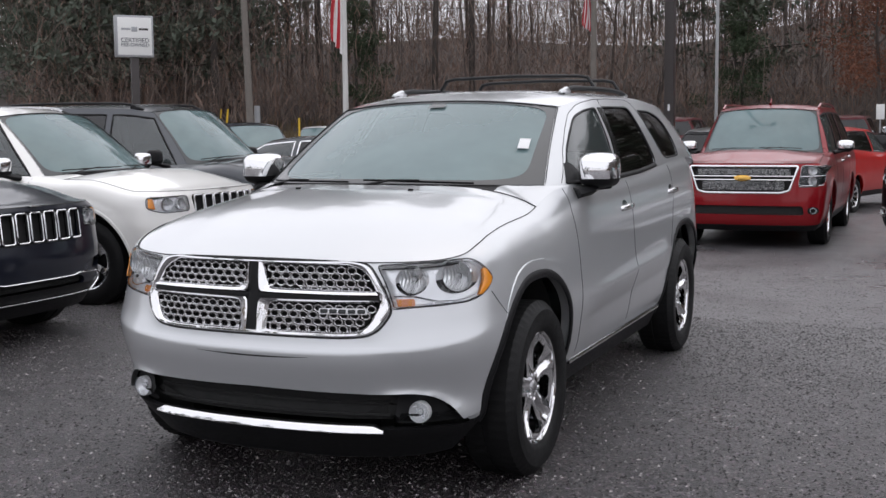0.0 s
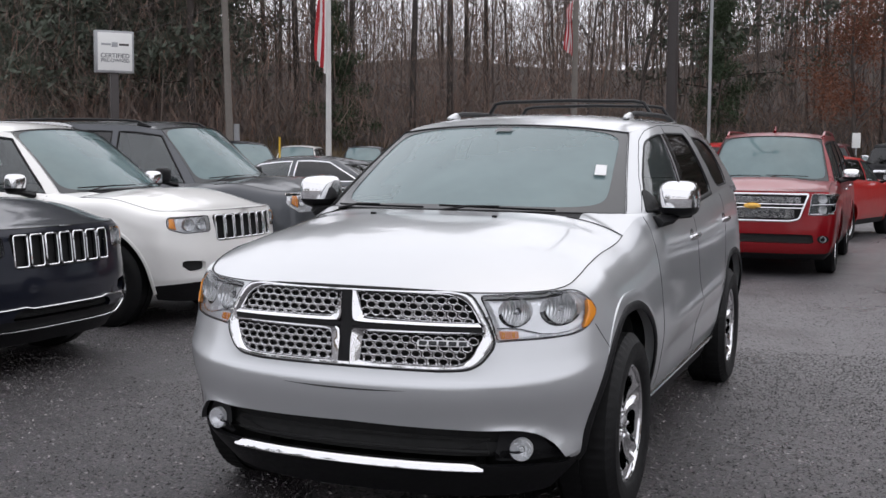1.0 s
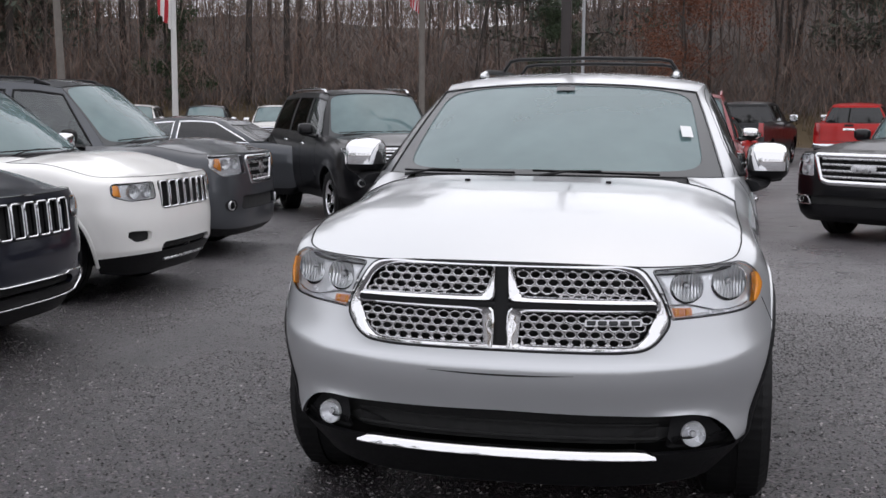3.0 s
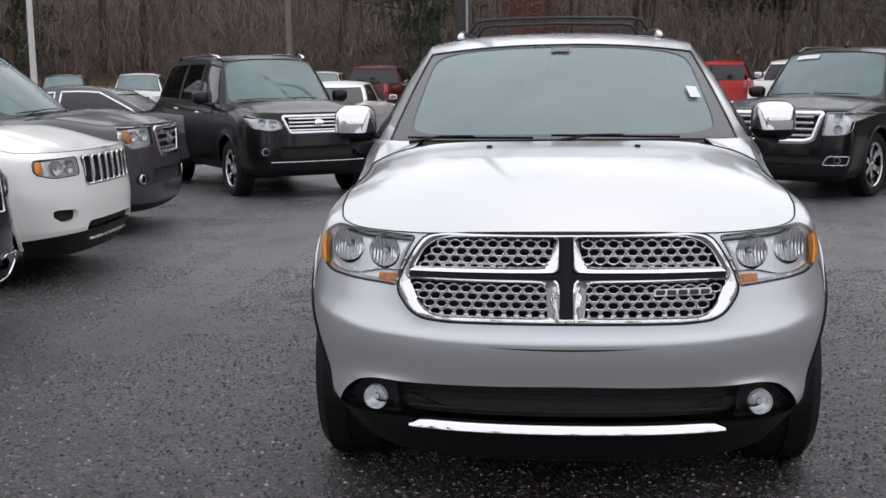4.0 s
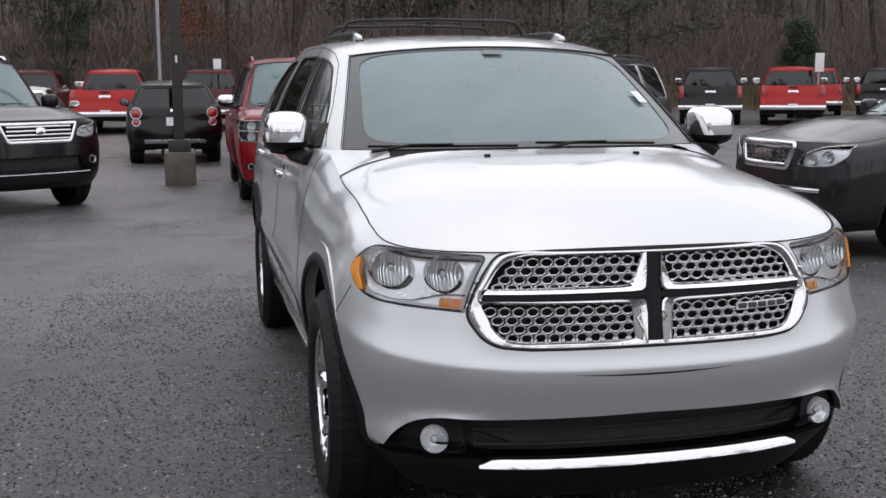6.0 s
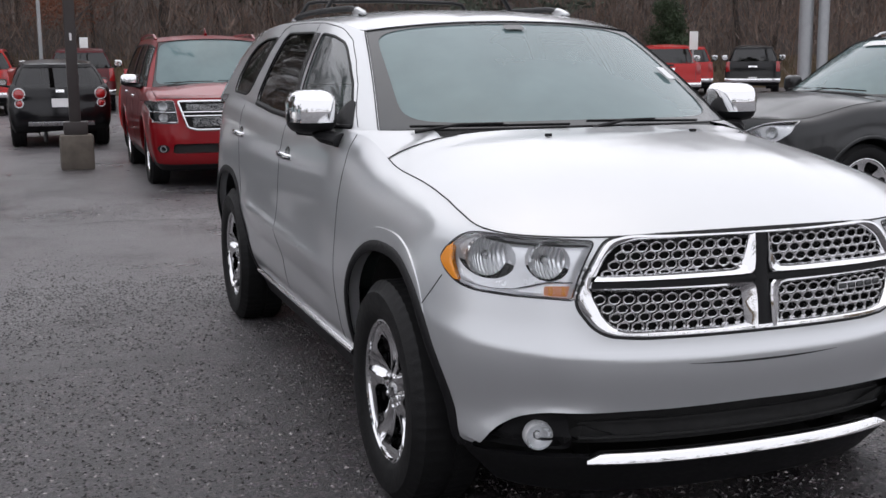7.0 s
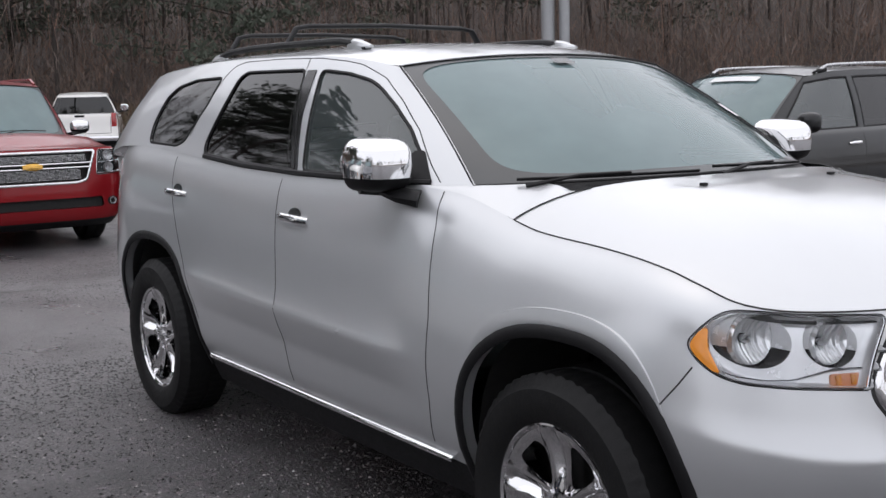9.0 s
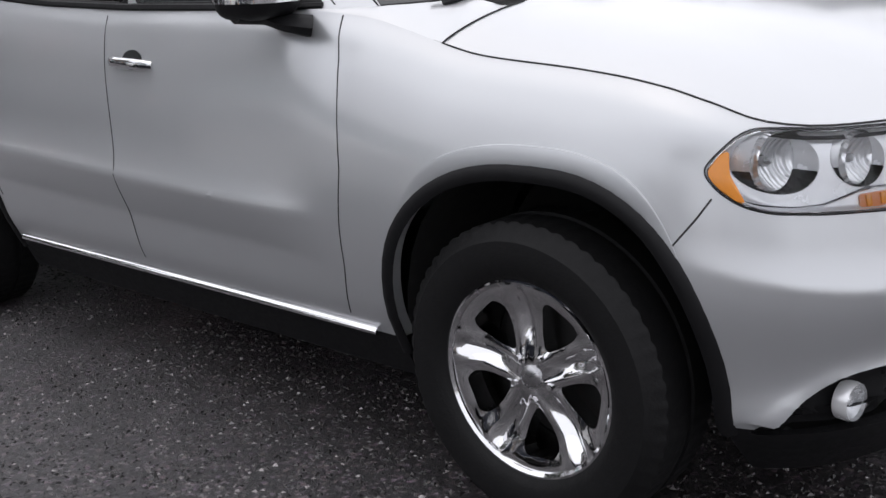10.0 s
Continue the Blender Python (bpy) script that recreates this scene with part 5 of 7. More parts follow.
def headlamp(car, S, poly, s, rounds, amber=(), bezel=True, bucket=None, frame_mat=CHROME):
    pol = flipx(poly, s)
    tight = dense(rounded(pol, 0.035), 0.03)
    lamp = part("headlamp", cover(tight, S.front, -0.036, rings=6), bucket or LAMP_BED, car, "clear headlamp with round chrome reflectors")
    for x, z, r in rounds:
        p, n = S.front(s * x, z, -0.010)
        w = np.array((n[0] * 0.8, min(n[1], -0.3), n[2] * 0.3))
        bowl, bulb = round_lamp(p, w / np.linalg.norm(w), r, 0.025)
        part("reflector", bowl, FLUTED, lamp)
        part("bulb", bulb, SATIN, lamp)
    for k, q in enumerate(amber):
        low = len(amber) > 1 and k == 0
        part("turn_signal", cover(dense(rounded(flipx(q, s), 0.012), 0.025), S.front, -0.004 if low else 0.004, 0.003, 4, 0.02), PALE_AMBER if low else AMBER, lamp, "amber turn signal")
    part("lens", cover(tight, S.front, 0.004, 0.008, 6), LENS, lamp, "clear plastic lens")
    if bezel:
        part("bezel", edge_bar(tight, S.front, 0.001, 0.0032, 0.003), frame_mat, lamp)
    return lamp


def mirror_unit(car, c, s, at, size, cap_mat, lower_mat=PLASTIC):
    """A door mirror: cap above, dark foot and arm, silvered glass to the rear."""
    x, y, z = at
    w, d, h = size
    P = []
    for i in range(13):
        a = math.pi * (i / 12 - 0.5)
        row = []
        for k in range(24):
            b = 2 * math.pi * k / 24
            e = lambda q, n: math.copysign(abs(q) ** (2 / n), q)
            row.append((w * e(math.cos(a), 3.4) * e(math.cos(b), 3.2), d * e(math.cos(a), 3.4) * e(math.sin(b), 2.6) * (1 if math.sin(b) < 0 else 0.35), h * e(math.sin(a), 3.4)))
        P.append(row)
    P = np.array(P)
    V, F = grid(P.transpose(1, 0, 2), True)
    cap, foot = [], []
    for f in F:
        (cap if V[list(f)][:, 2].mean() > -h * 0.38 else foot).append(f)
    V = V * (s, 1, 1) + (s * x, y, z)

    def tidy(fs):
        ids = sorted({i for q in fs for i in q})
        at_ = {i: k for k, i in enumerate(ids)}
        return V[ids], [tuple(at_[i] for i in (q if s > 0 else reversed(q))) for q in fs]
    ob = part("door_mirror", tidy(cap), cap_mat, car)
    part("mirror_foot", tidy(foot), lower_mat, ob)
    bx = c["half"] - 0.075
    arm = sweep([(s * bx, y - d * 0.9, z - h * 1.25), (s * (bx + 0.04), y - d * 0.7, z - h * 1.12), (s * (x - w * 0.3), y - d * 0.2, z - h * 0.92), (s * (x + w * 0.5), y, z - h * 0.9)], (0, 0, 1), (0.075, 0.06, 0.06, 0.05), (0.03, 0.026, 0.022, 0.015), 8)
    part("mirror_arm", arm, lower_mat, ob)
    gl = [(s * (x + w * 0.86 * math.cos(t)), y + d * 0.36, z + h * 0.8 * math.sin(t)) for t in np.linspace(0, 2 * math.pi, 17)[:-1]]
    part("mirror_glass", (np.array(gl), [tuple(range(16))]), CHROME, ob)


def door_handle(car, S, y, z, s, mat, long=0.17):
    ys = np.linspace(-long / 2, long / 2, 9)
    pts = [S.side(y + q, z + 0.02 * q, s, 0.030 * (1 - (2 * q / long) ** 4) + 0.004)[0] for q in ys]
    h = part("door_handle", sweep(pts, (0, 0, 1), 0.009, [0.012, 0.015, 0.016, 0.016, 0.016, 0.016, 0.016, 0.015, 0.012], 8), mat, car)
    th = np.linspace(0, 2 * math.pi, 21)[:-1]
    cup = [(y + 0.055 * math.cos(t), z + 0.012 + 0.03 * math.sin(t)) for t in th]
    # flat dark patch on the door, painted as the shade of the handle's hollow
    part("handle_recess", cover(cup, lambda a, b, l: S.side(a, b, s, l), 0.0015, 0.0, 3), FRIT if mat == CHROME else PLASTIC, h)


def seam(car, S, s, pts, r=0.0021, name="panel_gap"):
    """A dark line where two panels meet, along (y, z) points on the side."""
    p = np.array([(0, y, z) for y, z in pts])
    q = along(p, max(6, int(np.abs(np.diff(p, axis=0)).sum() / 0.03)))
    hit = [S.side(a, b, s, 0.0002) for _, a, b in q]
    part(name, sweep([h[0] for h in hit], [h[1] for h in hit], r, 0.0014, 6), SEAM, car)


def wipers(car, S, arms):
    P = S.screen
    for (s0, t0), (s1, t1) in arms:
        pts = [bil(P, s0 + (s1 - s0) * q, t0 + (t1 - t0) * q) + (0, -0.012, 0.010) for q in np.linspace(0, 1, 12)]
        w = part("wiper", sweep(pts, (0, -0.7, 0.7), 0.004, 0.006, 6), PLASTIC, car, "black wiper blade")
        k = 0.55
        hinge = bil(P, s0 + (s1 - s0) * 0.02, 0.0) + (0, -0.03, -0.005)
        mid_ = bil(P, s0 + (s1 - s0) * k, t0 + (t1 - t0) * k) + (0, -0.02, 0.018)
        part("wiper_arm", sweep([hinge, hinge * 0.5 + mid_ * 0.5 + (0, -0.006, 0.012), mid_], (0, -0.7, 0.7), (0.009, 0.006, 0.004), (0.006, 0.005, 0.004), 6), PLASTIC, w)


def screen_patch(car, S, s0, s1, t0, t1, mat, name, lift=0.02, n=6):
    """A thing stuck behind the windscreen."""
    Q = np.array([[bil(S.screen, s0 + (s1 - s0) * a, t0 + (t1 - t0) * b) + (0, lift, -lift * 0.45) for b in np.linspace(0, 1, n)] for a in np.linspace(0, 1, n)])
    return part(name, grid(Q), mat, car)


def roof_rails(car, S, c, y0, y1, mat, bars=(), bar_mat=PLASTIC, foot=CHROME, inset=0.03, up=0.0, lift=0.05):
    edge = S.rail
    for s in (1, -1):
        ys = np.linspace(y0, y1, 16)
        base_ = np.stack([np.interp(ys, edge[14:-8, 1], edge[14:-8, 0]) * s - s * inset, ys, np.interp(ys, edge[14:-8, 1], edge[14:-8, 2]) + up], 1)
        lift_ = lift * np.minimum(1, np.minimum(ys - y0, y1 - ys) / 0.16 + 0.1) + 0.005
        pts = base_ + np.stack([0 * ys, 0 * ys, lift_], 1)
        r = part("roof_rail", sweep(pts, (0, 0, 1), 0.018, 0.015, 8), mat, car)
        for ye, dy in ((y0, 0.1), (y1, -0.1)):
            q = np.linspace(ye - dy * 0.3, ye + dy * 1.4, 6)
            pp = np.stack([np.interp(q, edge[14:-8, 1], edge[14:-8, 0]) * s - s * inset, q, np.interp(q, edge[14:-8, 1], edge[14:-8, 2]) + 0.018 + up], 1)
            part("rail_foot", sweep(pp, (0, 0, 1), (0.010, 0.018, 0.022, 0.022, 0.020, 0.014), (0.006, 0.014, 0.022, 0.026, 0.028, 0.022), 8), foot, r)
    for y in bars:
        x = float(np.interp(y, edge[14:-8, 1], edge[14:-8, 0])) - inset
        z = float(np.interp(y, edge[14:-8, 1], edge[14:-8, 2])) + 0.055 + up
        pts = [(-x, y, z - 0.02), (-x + 0.05, y, z + 0.055), (-x + 0.11, y, z + 0.066), (0, y, z + 0.074), (x - 0.11, y, z + 0.066), (x - 0.05, y, z + 0.055), (x, y, z - 0.02)]
        part("crossbar", sweep(pts, (0, 0, 1), 0.022, 0.011, 8), bar_mat, car, "black roof crossbar")


def tail_face(car, S, c, lamps, plate_z=0.8, plate=True, mats=RED_LENS, bumper=None, handle=None, badge=None):
    for poly in lamps:
        for s in (1, -1):
            part("tail_lamp", cover(dense(rounded(flipx(poly, s), 0.02), 0.04), S.rear, 0.004, 0.012, 4, 0.02), mats, car, "red tail lamp")
    if plate:
        part("plate", cover(dense([(-0.15, plate_z - 0.075), (0.15, plate_z - 0.075), (0.15, plate_z + 0.075), (-0.15, plate_z + 0.075)], 0.1), S.rear, 0.012, 0, 2, 0.01), PAPER, car, "blank white paper plate")
    if bumper:
        z0, z1, mat, w = bumper
        part("rear_bumper", edge_bar([(x, (z0 + z1) / 2) for x in np.linspace(-w, w, 17)], S.rear, 0.015, (z1 - z0) / 2, 0.05, 10, False), mat, car)
    if badge:
        part("badge", cover(dense(rounded([(-badge[1], badge[0] - badge[2]), (badge[1], badge[0] - badge[2]), (badge[1], badge[0] + badge[2]), (-badge[1], badge[0] + badge[2])], 0.01), 0.05), S.rear, 0.006, 0.004, 2, 0.006), badge[3], car, "plain maker's badge")


def common_fittings(S, car, c, st):
    """Lamps, grille, mirrors, handles, gaps and wipers of an ordinary car."""
    for s in (1, -1):
        if "lamp" in st:
            headlamp(car, S, st["lamp"], s, st.get("rounds", ()), st.get("amber", ()), st.get("bezel", True), st.get("bucket", None), st.get("bezel_mat", CHROME))
        for x, z, r in st.get("fogs", ()):
            p, n = S.front(s * x, z, 0.012)
            bowl, bulb = round_lamp(p, (n[0] * 0.5, -0.9, 0), r, 0.03)
            f = part("fog_lamp", bowl, LAMP_WHITE, car)
            to = np.linspace(0, 2 * math.pi, 21)[:-1]
            part("fog_pocket", cover([(s * x + r * 1.9 * math.cos(t), z + r * 1.35 * math.sin(t)) for t in to], S.front, 0.002, 0.001, 3), PLASTIC, f)
            th = np.linspace(0, 2 * math.pi, 17)[:-1]
            part("lens", cover([(s * x + r * math.cos(t), z + r * math.sin(t)) for t in th], S.front, 0.013, 0.006, 3), LENS, f)
        yb = c["pillars"][1][1]
        mirror_unit(car, c, s, st.get("mirror_at", (c["half"] + 0.07, c["pillars"][0][1] + 0.17, float(S.zt(c["pillars"][0][1])) + 0.09)), st.get("mirror_size", (0.11, 0.085, 0.085)), st.get("mirror", c["paint"]))
        zh = float(S.zt(yb)) - 0.14
        hm = st.get("handle", c["paint"])
        door_handle(car, S, yb - 0.13, zh, s, hm)
        ar, ra = arch_places(c)[1], c["arch"]
        y0 = c["pillars"][0][1] - 0.04
        zs = c["side"][1][0] + 0.02
        seam(car, S, s, [(y0, float(S.zt(y0)) - 0.02), (y0 - 0.02, 0.8), (y0 + 0.03, zs)], 0.004)
        seam(car, S, s, [(yb + 0.02, float(S.zt(yb)) - 0.01), (yb + 0.02, zs)], 0.004)
        if len(c["pillars"]) > 5:
            yc = c["pillars"][3][1]
            door_handle(car, S, yc + 0.0, zh + 0.03, s, hm)
            seam(car, S, s, [(yc + 0.14, float(S.zt(yc)) - 0.01), (yc + 0.1, 0.95), (ar - ra * 0.8, c["hub"] + ra * 0.75)], 0.004)
    if "grille" in st:
        g = dense(rounded(st["grille"], st.get("grille_round", 0.03)), 0.03)
        part("grille_backing", cover(g, S.front, -0.04, 0, 5), UNDER, car)
        st["grille_fill"](car, S, c, st)
        if st.get("surround", CHROME):
            part("grille_surround", edge_bar(g, S.front, 0.004, st.get("surround_wide", 0.018), 0.012), st.get("surround", CHROME), car)
    for poly in st.get("mouth", ()):
        part("air_intake", cover(dense(rounded(poly, 0.03), 0.04), S.front, -0.035, 0, 5), UNDER, car, "dark lower air intake")
    for z, w, th, mat_ in st.get("strips", ()):
        part("bumper_strip", edge_bar([(x, z) for x in np.linspace(-w, w, 17)], S.front, 0.012, th, 0.012, 8, False), mat_, car)
    for poly, th, mat_ in st.get("loops", ()):
        part("bumper_strip", edge_bar(dense(rounded(poly, 0.03), 0.04), S.front, 0.010, th, 0.008, 8), mat_, car)
    wipers(car, S, (((0.08, 0.05), (0.46, 0.03)), ((0.50, 0.04), (0.84, 0.05))))
    if st.get("rails"):
        y0, y1, mat_ = st["rails"]
        roof_rails(car, S, c, y0, y1, mat_, st.get("crossbars", ()), foot=st.get("foot", PLASTIC))
    if st.get("decal"):
        screen_patch(car, S, *st["decal"], PAPER, "dealer_decal", -0.008)
    if st.get("fin"):
        y = st["fin"]
        z = c["roof"]["z0"] + 0.055
        part("aerial", moved(sweep([(0, 0, 0), (0, 0.03, 0.04), (0, 0.09, 0.09)], (0, 1, 0), (0.02, 0.014, 0.006), (0.05, 0.03, 0.012), 8), Matrix.Translation((0.0, y, z))), c["paint"], car)
    if st.get("badge"):
        x, z, w, h, mat_ = st["badge"]
        part("badge", cover(dense(rounded([(x - w, z - h * 0.6), (x - w * 0.3, z - h), (x + w * 0.3, z - h), (x + w, z - h * 0.6), (x + w, z + h * 0.6), (x + w * 0.3, z + h), (x - w * 0.3, z + h), (x - w, z + h * 0.6)], 0.006), 0.03), S.front, 0.024, 0.004, 2, 0.015), mat_, car, "plain maker's badge")


def slots(car, S, c, st):
    """Seven upright slots."""
    x0, x1, z0, z1 = st["slot_box"]
    w = (x1 - x0) / 7
    for k in range(7):
        a, b = x0 + w * (k + 0.10), x0 + w * (k + 0.90)
        p = dense(rounded([(a, z0), (b, z0), (b, z1), (a, z1)], 0.02), 0.04)
        part("slot_frame", edge_bar(p, S.front, -0.002, 0.008, 0.014), CHROME, car)
        q = dense(rounded([(b + 0.004, z0), (b + w * 0.20 - 0.004, z0), (b + w * 0.20 - 0.004, z1), (b + 0.004, z1)], 0.01), 0.05)
        if k < 6:
            part("slot_bar", cover(q, S.front, -0.001, 0.004, 3, 0.03), st.get("slot_bar", c["paint"]), car)


def bars(car, S, c, st):
    """Level bars across the grille."""
    z0, z1, w, n, th, mat_ = st["bars"]
    for k in range(n):
        z = z0 + (z1 - z0) * k / max(n - 1, 1)
        part("grille_bar", edge_bar([(x, z) for x in np.linspace(-w, w, 13)], S.front, -0.005, th, 0.012, 8, False), mat_, car)


def mesh_fill(car, S, c, st):
    g = inside_by(dense(st["grille"], 0.05))
    x0, x1, z0, z1 = st["mesh_box"]
    part("grille_mesh", hexes(g, x0, x1, z0, z1, st.get("px", 0.05), st.get("pz", 0.032), S.front, -0.006, 0.02, 0.35), SATIN, car)
    if "bars" in st:
        bars(car, S, c, st)


# ---------------------------------------------------------------- the silver car's own face and trim
GRILLE_HALF = [(0.41, 0.994), (0.482, 0.980), (0.515, 0.938), (0.555, 0.868), (0.577, 0.812), (0.572, 0.782), (0.535, 0.728), (0.49, 0.703), (0.40, 0.695)]
OPEN_HALF = [(0.40, 0.976), (0.448, 0.964), (0.478, 0.938), (0.522, 0.862), (0.530, 0.825), (0.503, 0.762), (0.472, 0.729), (0.42, 0.722)]
both_sides = lambda half: [(-x, z) for x, z in half][::1] + half[::-1]
GRILLE, OPEN = both_sides(GRILLE_HALF), both_sides(OPEN_HALF)
LAMP = [(0.508, 0.978), (0.60, 0.983), (0.70, 0.987), (0.77, 0.995), (0.812, 0.997), (0.845, 0.984), (0.872, 0.956), (0.891, 0.916), (0.886, 0.88), (0.866, 0.846), (0.83, 0.829), (0.75, 0.82), (0.65, 0.814), (0.584, 0.808), (0.580, 0.822), (0.560, 0.88), (0.536, 0.935)]
MOUTH = [(-0.83, 0.33), (-0.79, 0.41), (-0.73, 0.462), (-0.66, 0.478), (-0.5, 0.47), (0, 0.478), (0.5, 0.47), (0.66, 0.478), (0.73, 0.462), (0.79, 0.41), (0.83, 0.33)]
MAIN["holes"] = [rounded(GRILLE, 0.03), rounded(LAMP, 0.02), rounded(flipx(LAMP, -1), 0.02), rounded(MOUTH, 0.03)]
MAIN["brow"] = MOUTH
MAIN["windows"] = (
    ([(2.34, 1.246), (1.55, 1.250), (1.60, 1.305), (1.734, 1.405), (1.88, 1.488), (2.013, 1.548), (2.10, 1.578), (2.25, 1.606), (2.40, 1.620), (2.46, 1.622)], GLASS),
    ([(2.60, 1.630), (3.13, 1.636), (3.185, 1.614), (3.235, 1.48), (3.305, 1.324), (3.29, 1.284), (2.866, 1.257), (2.40, 1.246)], TINTED),
    ([(3.375, 1.620), (3.68, 1.616), (3.89, 1.588), (3.98, 1.54), (4.01, 1.41), (3.985, 1.322), (3.63, 1.312), (3.545, 1.335), (3.41, 1.50)], TINTED))


def band(outer, inner, project, profile, closed=False):
    """A strip between two lines on the skin; profile: (share of the way, lift) pairs."""
    P = [[project(*(np.array(o) * (1 - w) + np.array(q) * w), l)[0] for w, l in profile] for o, q in zip(outer, inner)]
    v, f = grid(P, closed)
    c0 = f[0]
    way = np.cross(v[c0[1]] - v[c0[0]], v[c0[2]] - v[c0[0]])
    return (v, f) if np.dot(way, project(*outer[0], 0)[1]) > 0 else flip((v, f))


def by_angle(poly, n, mid):
    """n points of a closed outline at even angles round mid, by its scaled height."""
    q = dense(poly, 0.004)
    a = np.unwrap(np.arctan2((q[:, 1] - mid[1]) * 3.2, q[:, 0] - mid[0]))
    q, a = np.vstack([q, q[:1]]), np.append(a, a[0] + (2 * math.pi if a[-1] > a[0] else -2 * math.pi))
    if a[-1] < a[0]:
        q, a = q[::-1], a[::-1]
    at = a[0] + (np.linspace(0, 2 * math.pi, n, endpoint=False) - a[0]) % (2 * math.pi)
    return np.stack([np.interp(at, a, q[:, 0]), np.interp(at, a, q[:, 1])], 1)


def main_lamp(car, S, s):
    """A long clear lamp: two round reflectors in cups with shadow painted below, on a bright bed, a swoosh, amber
    corner and parking lamp.
    """
    pol = dense(rounded(flipx(LAMP, s), 0.02), 0.025)
    mid = pol.mean(0)
    rims = ((0.776, 0.925, 0.056), (0.630, 0.916, 0.050))
    ts = [1.0, 0.99, 0.98, 0.965, 0.94, 0.90] + list(np.linspace(0.86, 0.001, 26))
    sink = np.interp(ts, (0, 0.84, 0.93, 0.985, 1.0), (-0.030, -0.029, -0.020, -0.006, -0.001))
    bed = grid([[S.front(*(mid + (p - mid) * t), l)[0] for t, l in zip(ts, sink)] for p in dense(pol, 0.011)], True)
    for x, z, r in rims:
        bed = trim(bed, lambda q, x=x, z=z, r=r: np.hypot(q[:, 0] - s * x, q[:, 1] - z) - r * 1.17, [0, 2], lambda V: V[:, 1] < 9)
    lamp = part("headlamp", bed if s < 0 else flip(bed), LAMP_BED, car, "clear headlamp with round chrome reflectors")
    th = np.linspace(0, 2 * math.pi, 33)[:-1]

    def under(x, z, lift):
        """The point below the skin that shows at x, z from straight ahead."""
        q = np.array((x, z))
        for _ in range(4):
            p, n = S.front(*q, lift)
            q = q - (np.array((p[0], p[2])) - (x, z))
        return np.array(p), n

    for x, z, r in rims:
        # a bowl that looks ahead, sunk below the bed, and the tube round it
        p, n = under(s * x, z, -0.034)
        w = np.array((n[0] * 0.25, -1.0, 0.04))
        w = w / np.linalg.norm(w)
        bowl, bulb = round_lamp(p, w, r, 0.036)
        m = Matrix.Translation(p) @ Vector(w).to_track_quat("-Y", "Z").to_matrix().to_4x4()
        tube = []
        for t in th:
            e = np.array((math.cos(t), math.sin(t)))
            mouth = under(s * x + r * 1.18 * e[0], z + r * 1.18 * e[1], -0.0285)[0]
            root = np.array(m @ Vector((r * 1.10 * e[0], 0.006, r * 1.10 * e[1])))
            tube.append([mouth, mouth * 0.9 + root * 0.1, root])
        # lower arc of the tube in black: the shadow under the bowl, painted
        part("collar", grid(tube[17:31]), GLOSS_BLACK, lamp, "glossy dark collar")
        part("cup", grid(tube[30:] + tube[:18]), LAMP_BED, lamp)
        part("reflector", bowl, FLUTED, lamp)
        part("bulb", bulb, SATIN, lamp)
    swoosh = [(s * x, z) for x, z in ((0.868, 0.862), (0.84, 0.845), (0.79, 0.837), (0.74, 0.838), (0.70, 0.848), (0.66, 0.858), (0.62, 0.860), (0.575, 0.858))]
    sw = along(np.array([(x, 0, z) for x, z in swoosh]), 24)
    part("lamp_line", edge_bar([(q[0], q[2]) for q in sw], S.front, -0.026, 0.004, 0.007, 8, False), CHROME, lamp)
    part("parking_lamp", cover(dense(rounded(flipx([(0.586, 0.819), (0.662, 0.823), (0.658, 0.850), (0.577, 0.849)], s), 0.008), 0.02), S.front, -0.024, 0.002, 4, 0.016), PALE_AMBER, lamp, "pale amber parking lamp")
    for x in (0.60, 0.636):
        part("reflex", cover(dense(rounded(flipx([(x, 0.824), (x + 0.012, 0.824), (x + 0.011, 0.847), (x - 0.001, 0.847)], s), 0.003), 0.01), S.front, -0.019, 0.001, 3, 0.006), AMBER, lamp)
    part("turn_signal", cover(dense(rounded(flipx([(0.858, 0.853), (0.868, 0.857), (0.8835, 0.887), (0.8875, 0.912), (0.871, 0.950), (0.860, 0.957), (0.866, 0.91)], s), 0.012), 0.02), S.front, 0.0075, 0.002, 4, 0.02), AMBER, lamp, "amber corner turn signal")
    part("lens", cover(pol, S.front, 0.003, 0.004, 6), LENS, lamp, "clear plastic lens")
    inner = mid + (pol - mid) * (0.985, 0.95)
    part("inner_trim", edge_bar(inner, S.front, -0.004, 0.0026, 0.004), CHROME, lamp)
    part("bezel", edge_bar(pol, S.front, 0.0, 0.0019, 0.0014), SEAM, lamp)


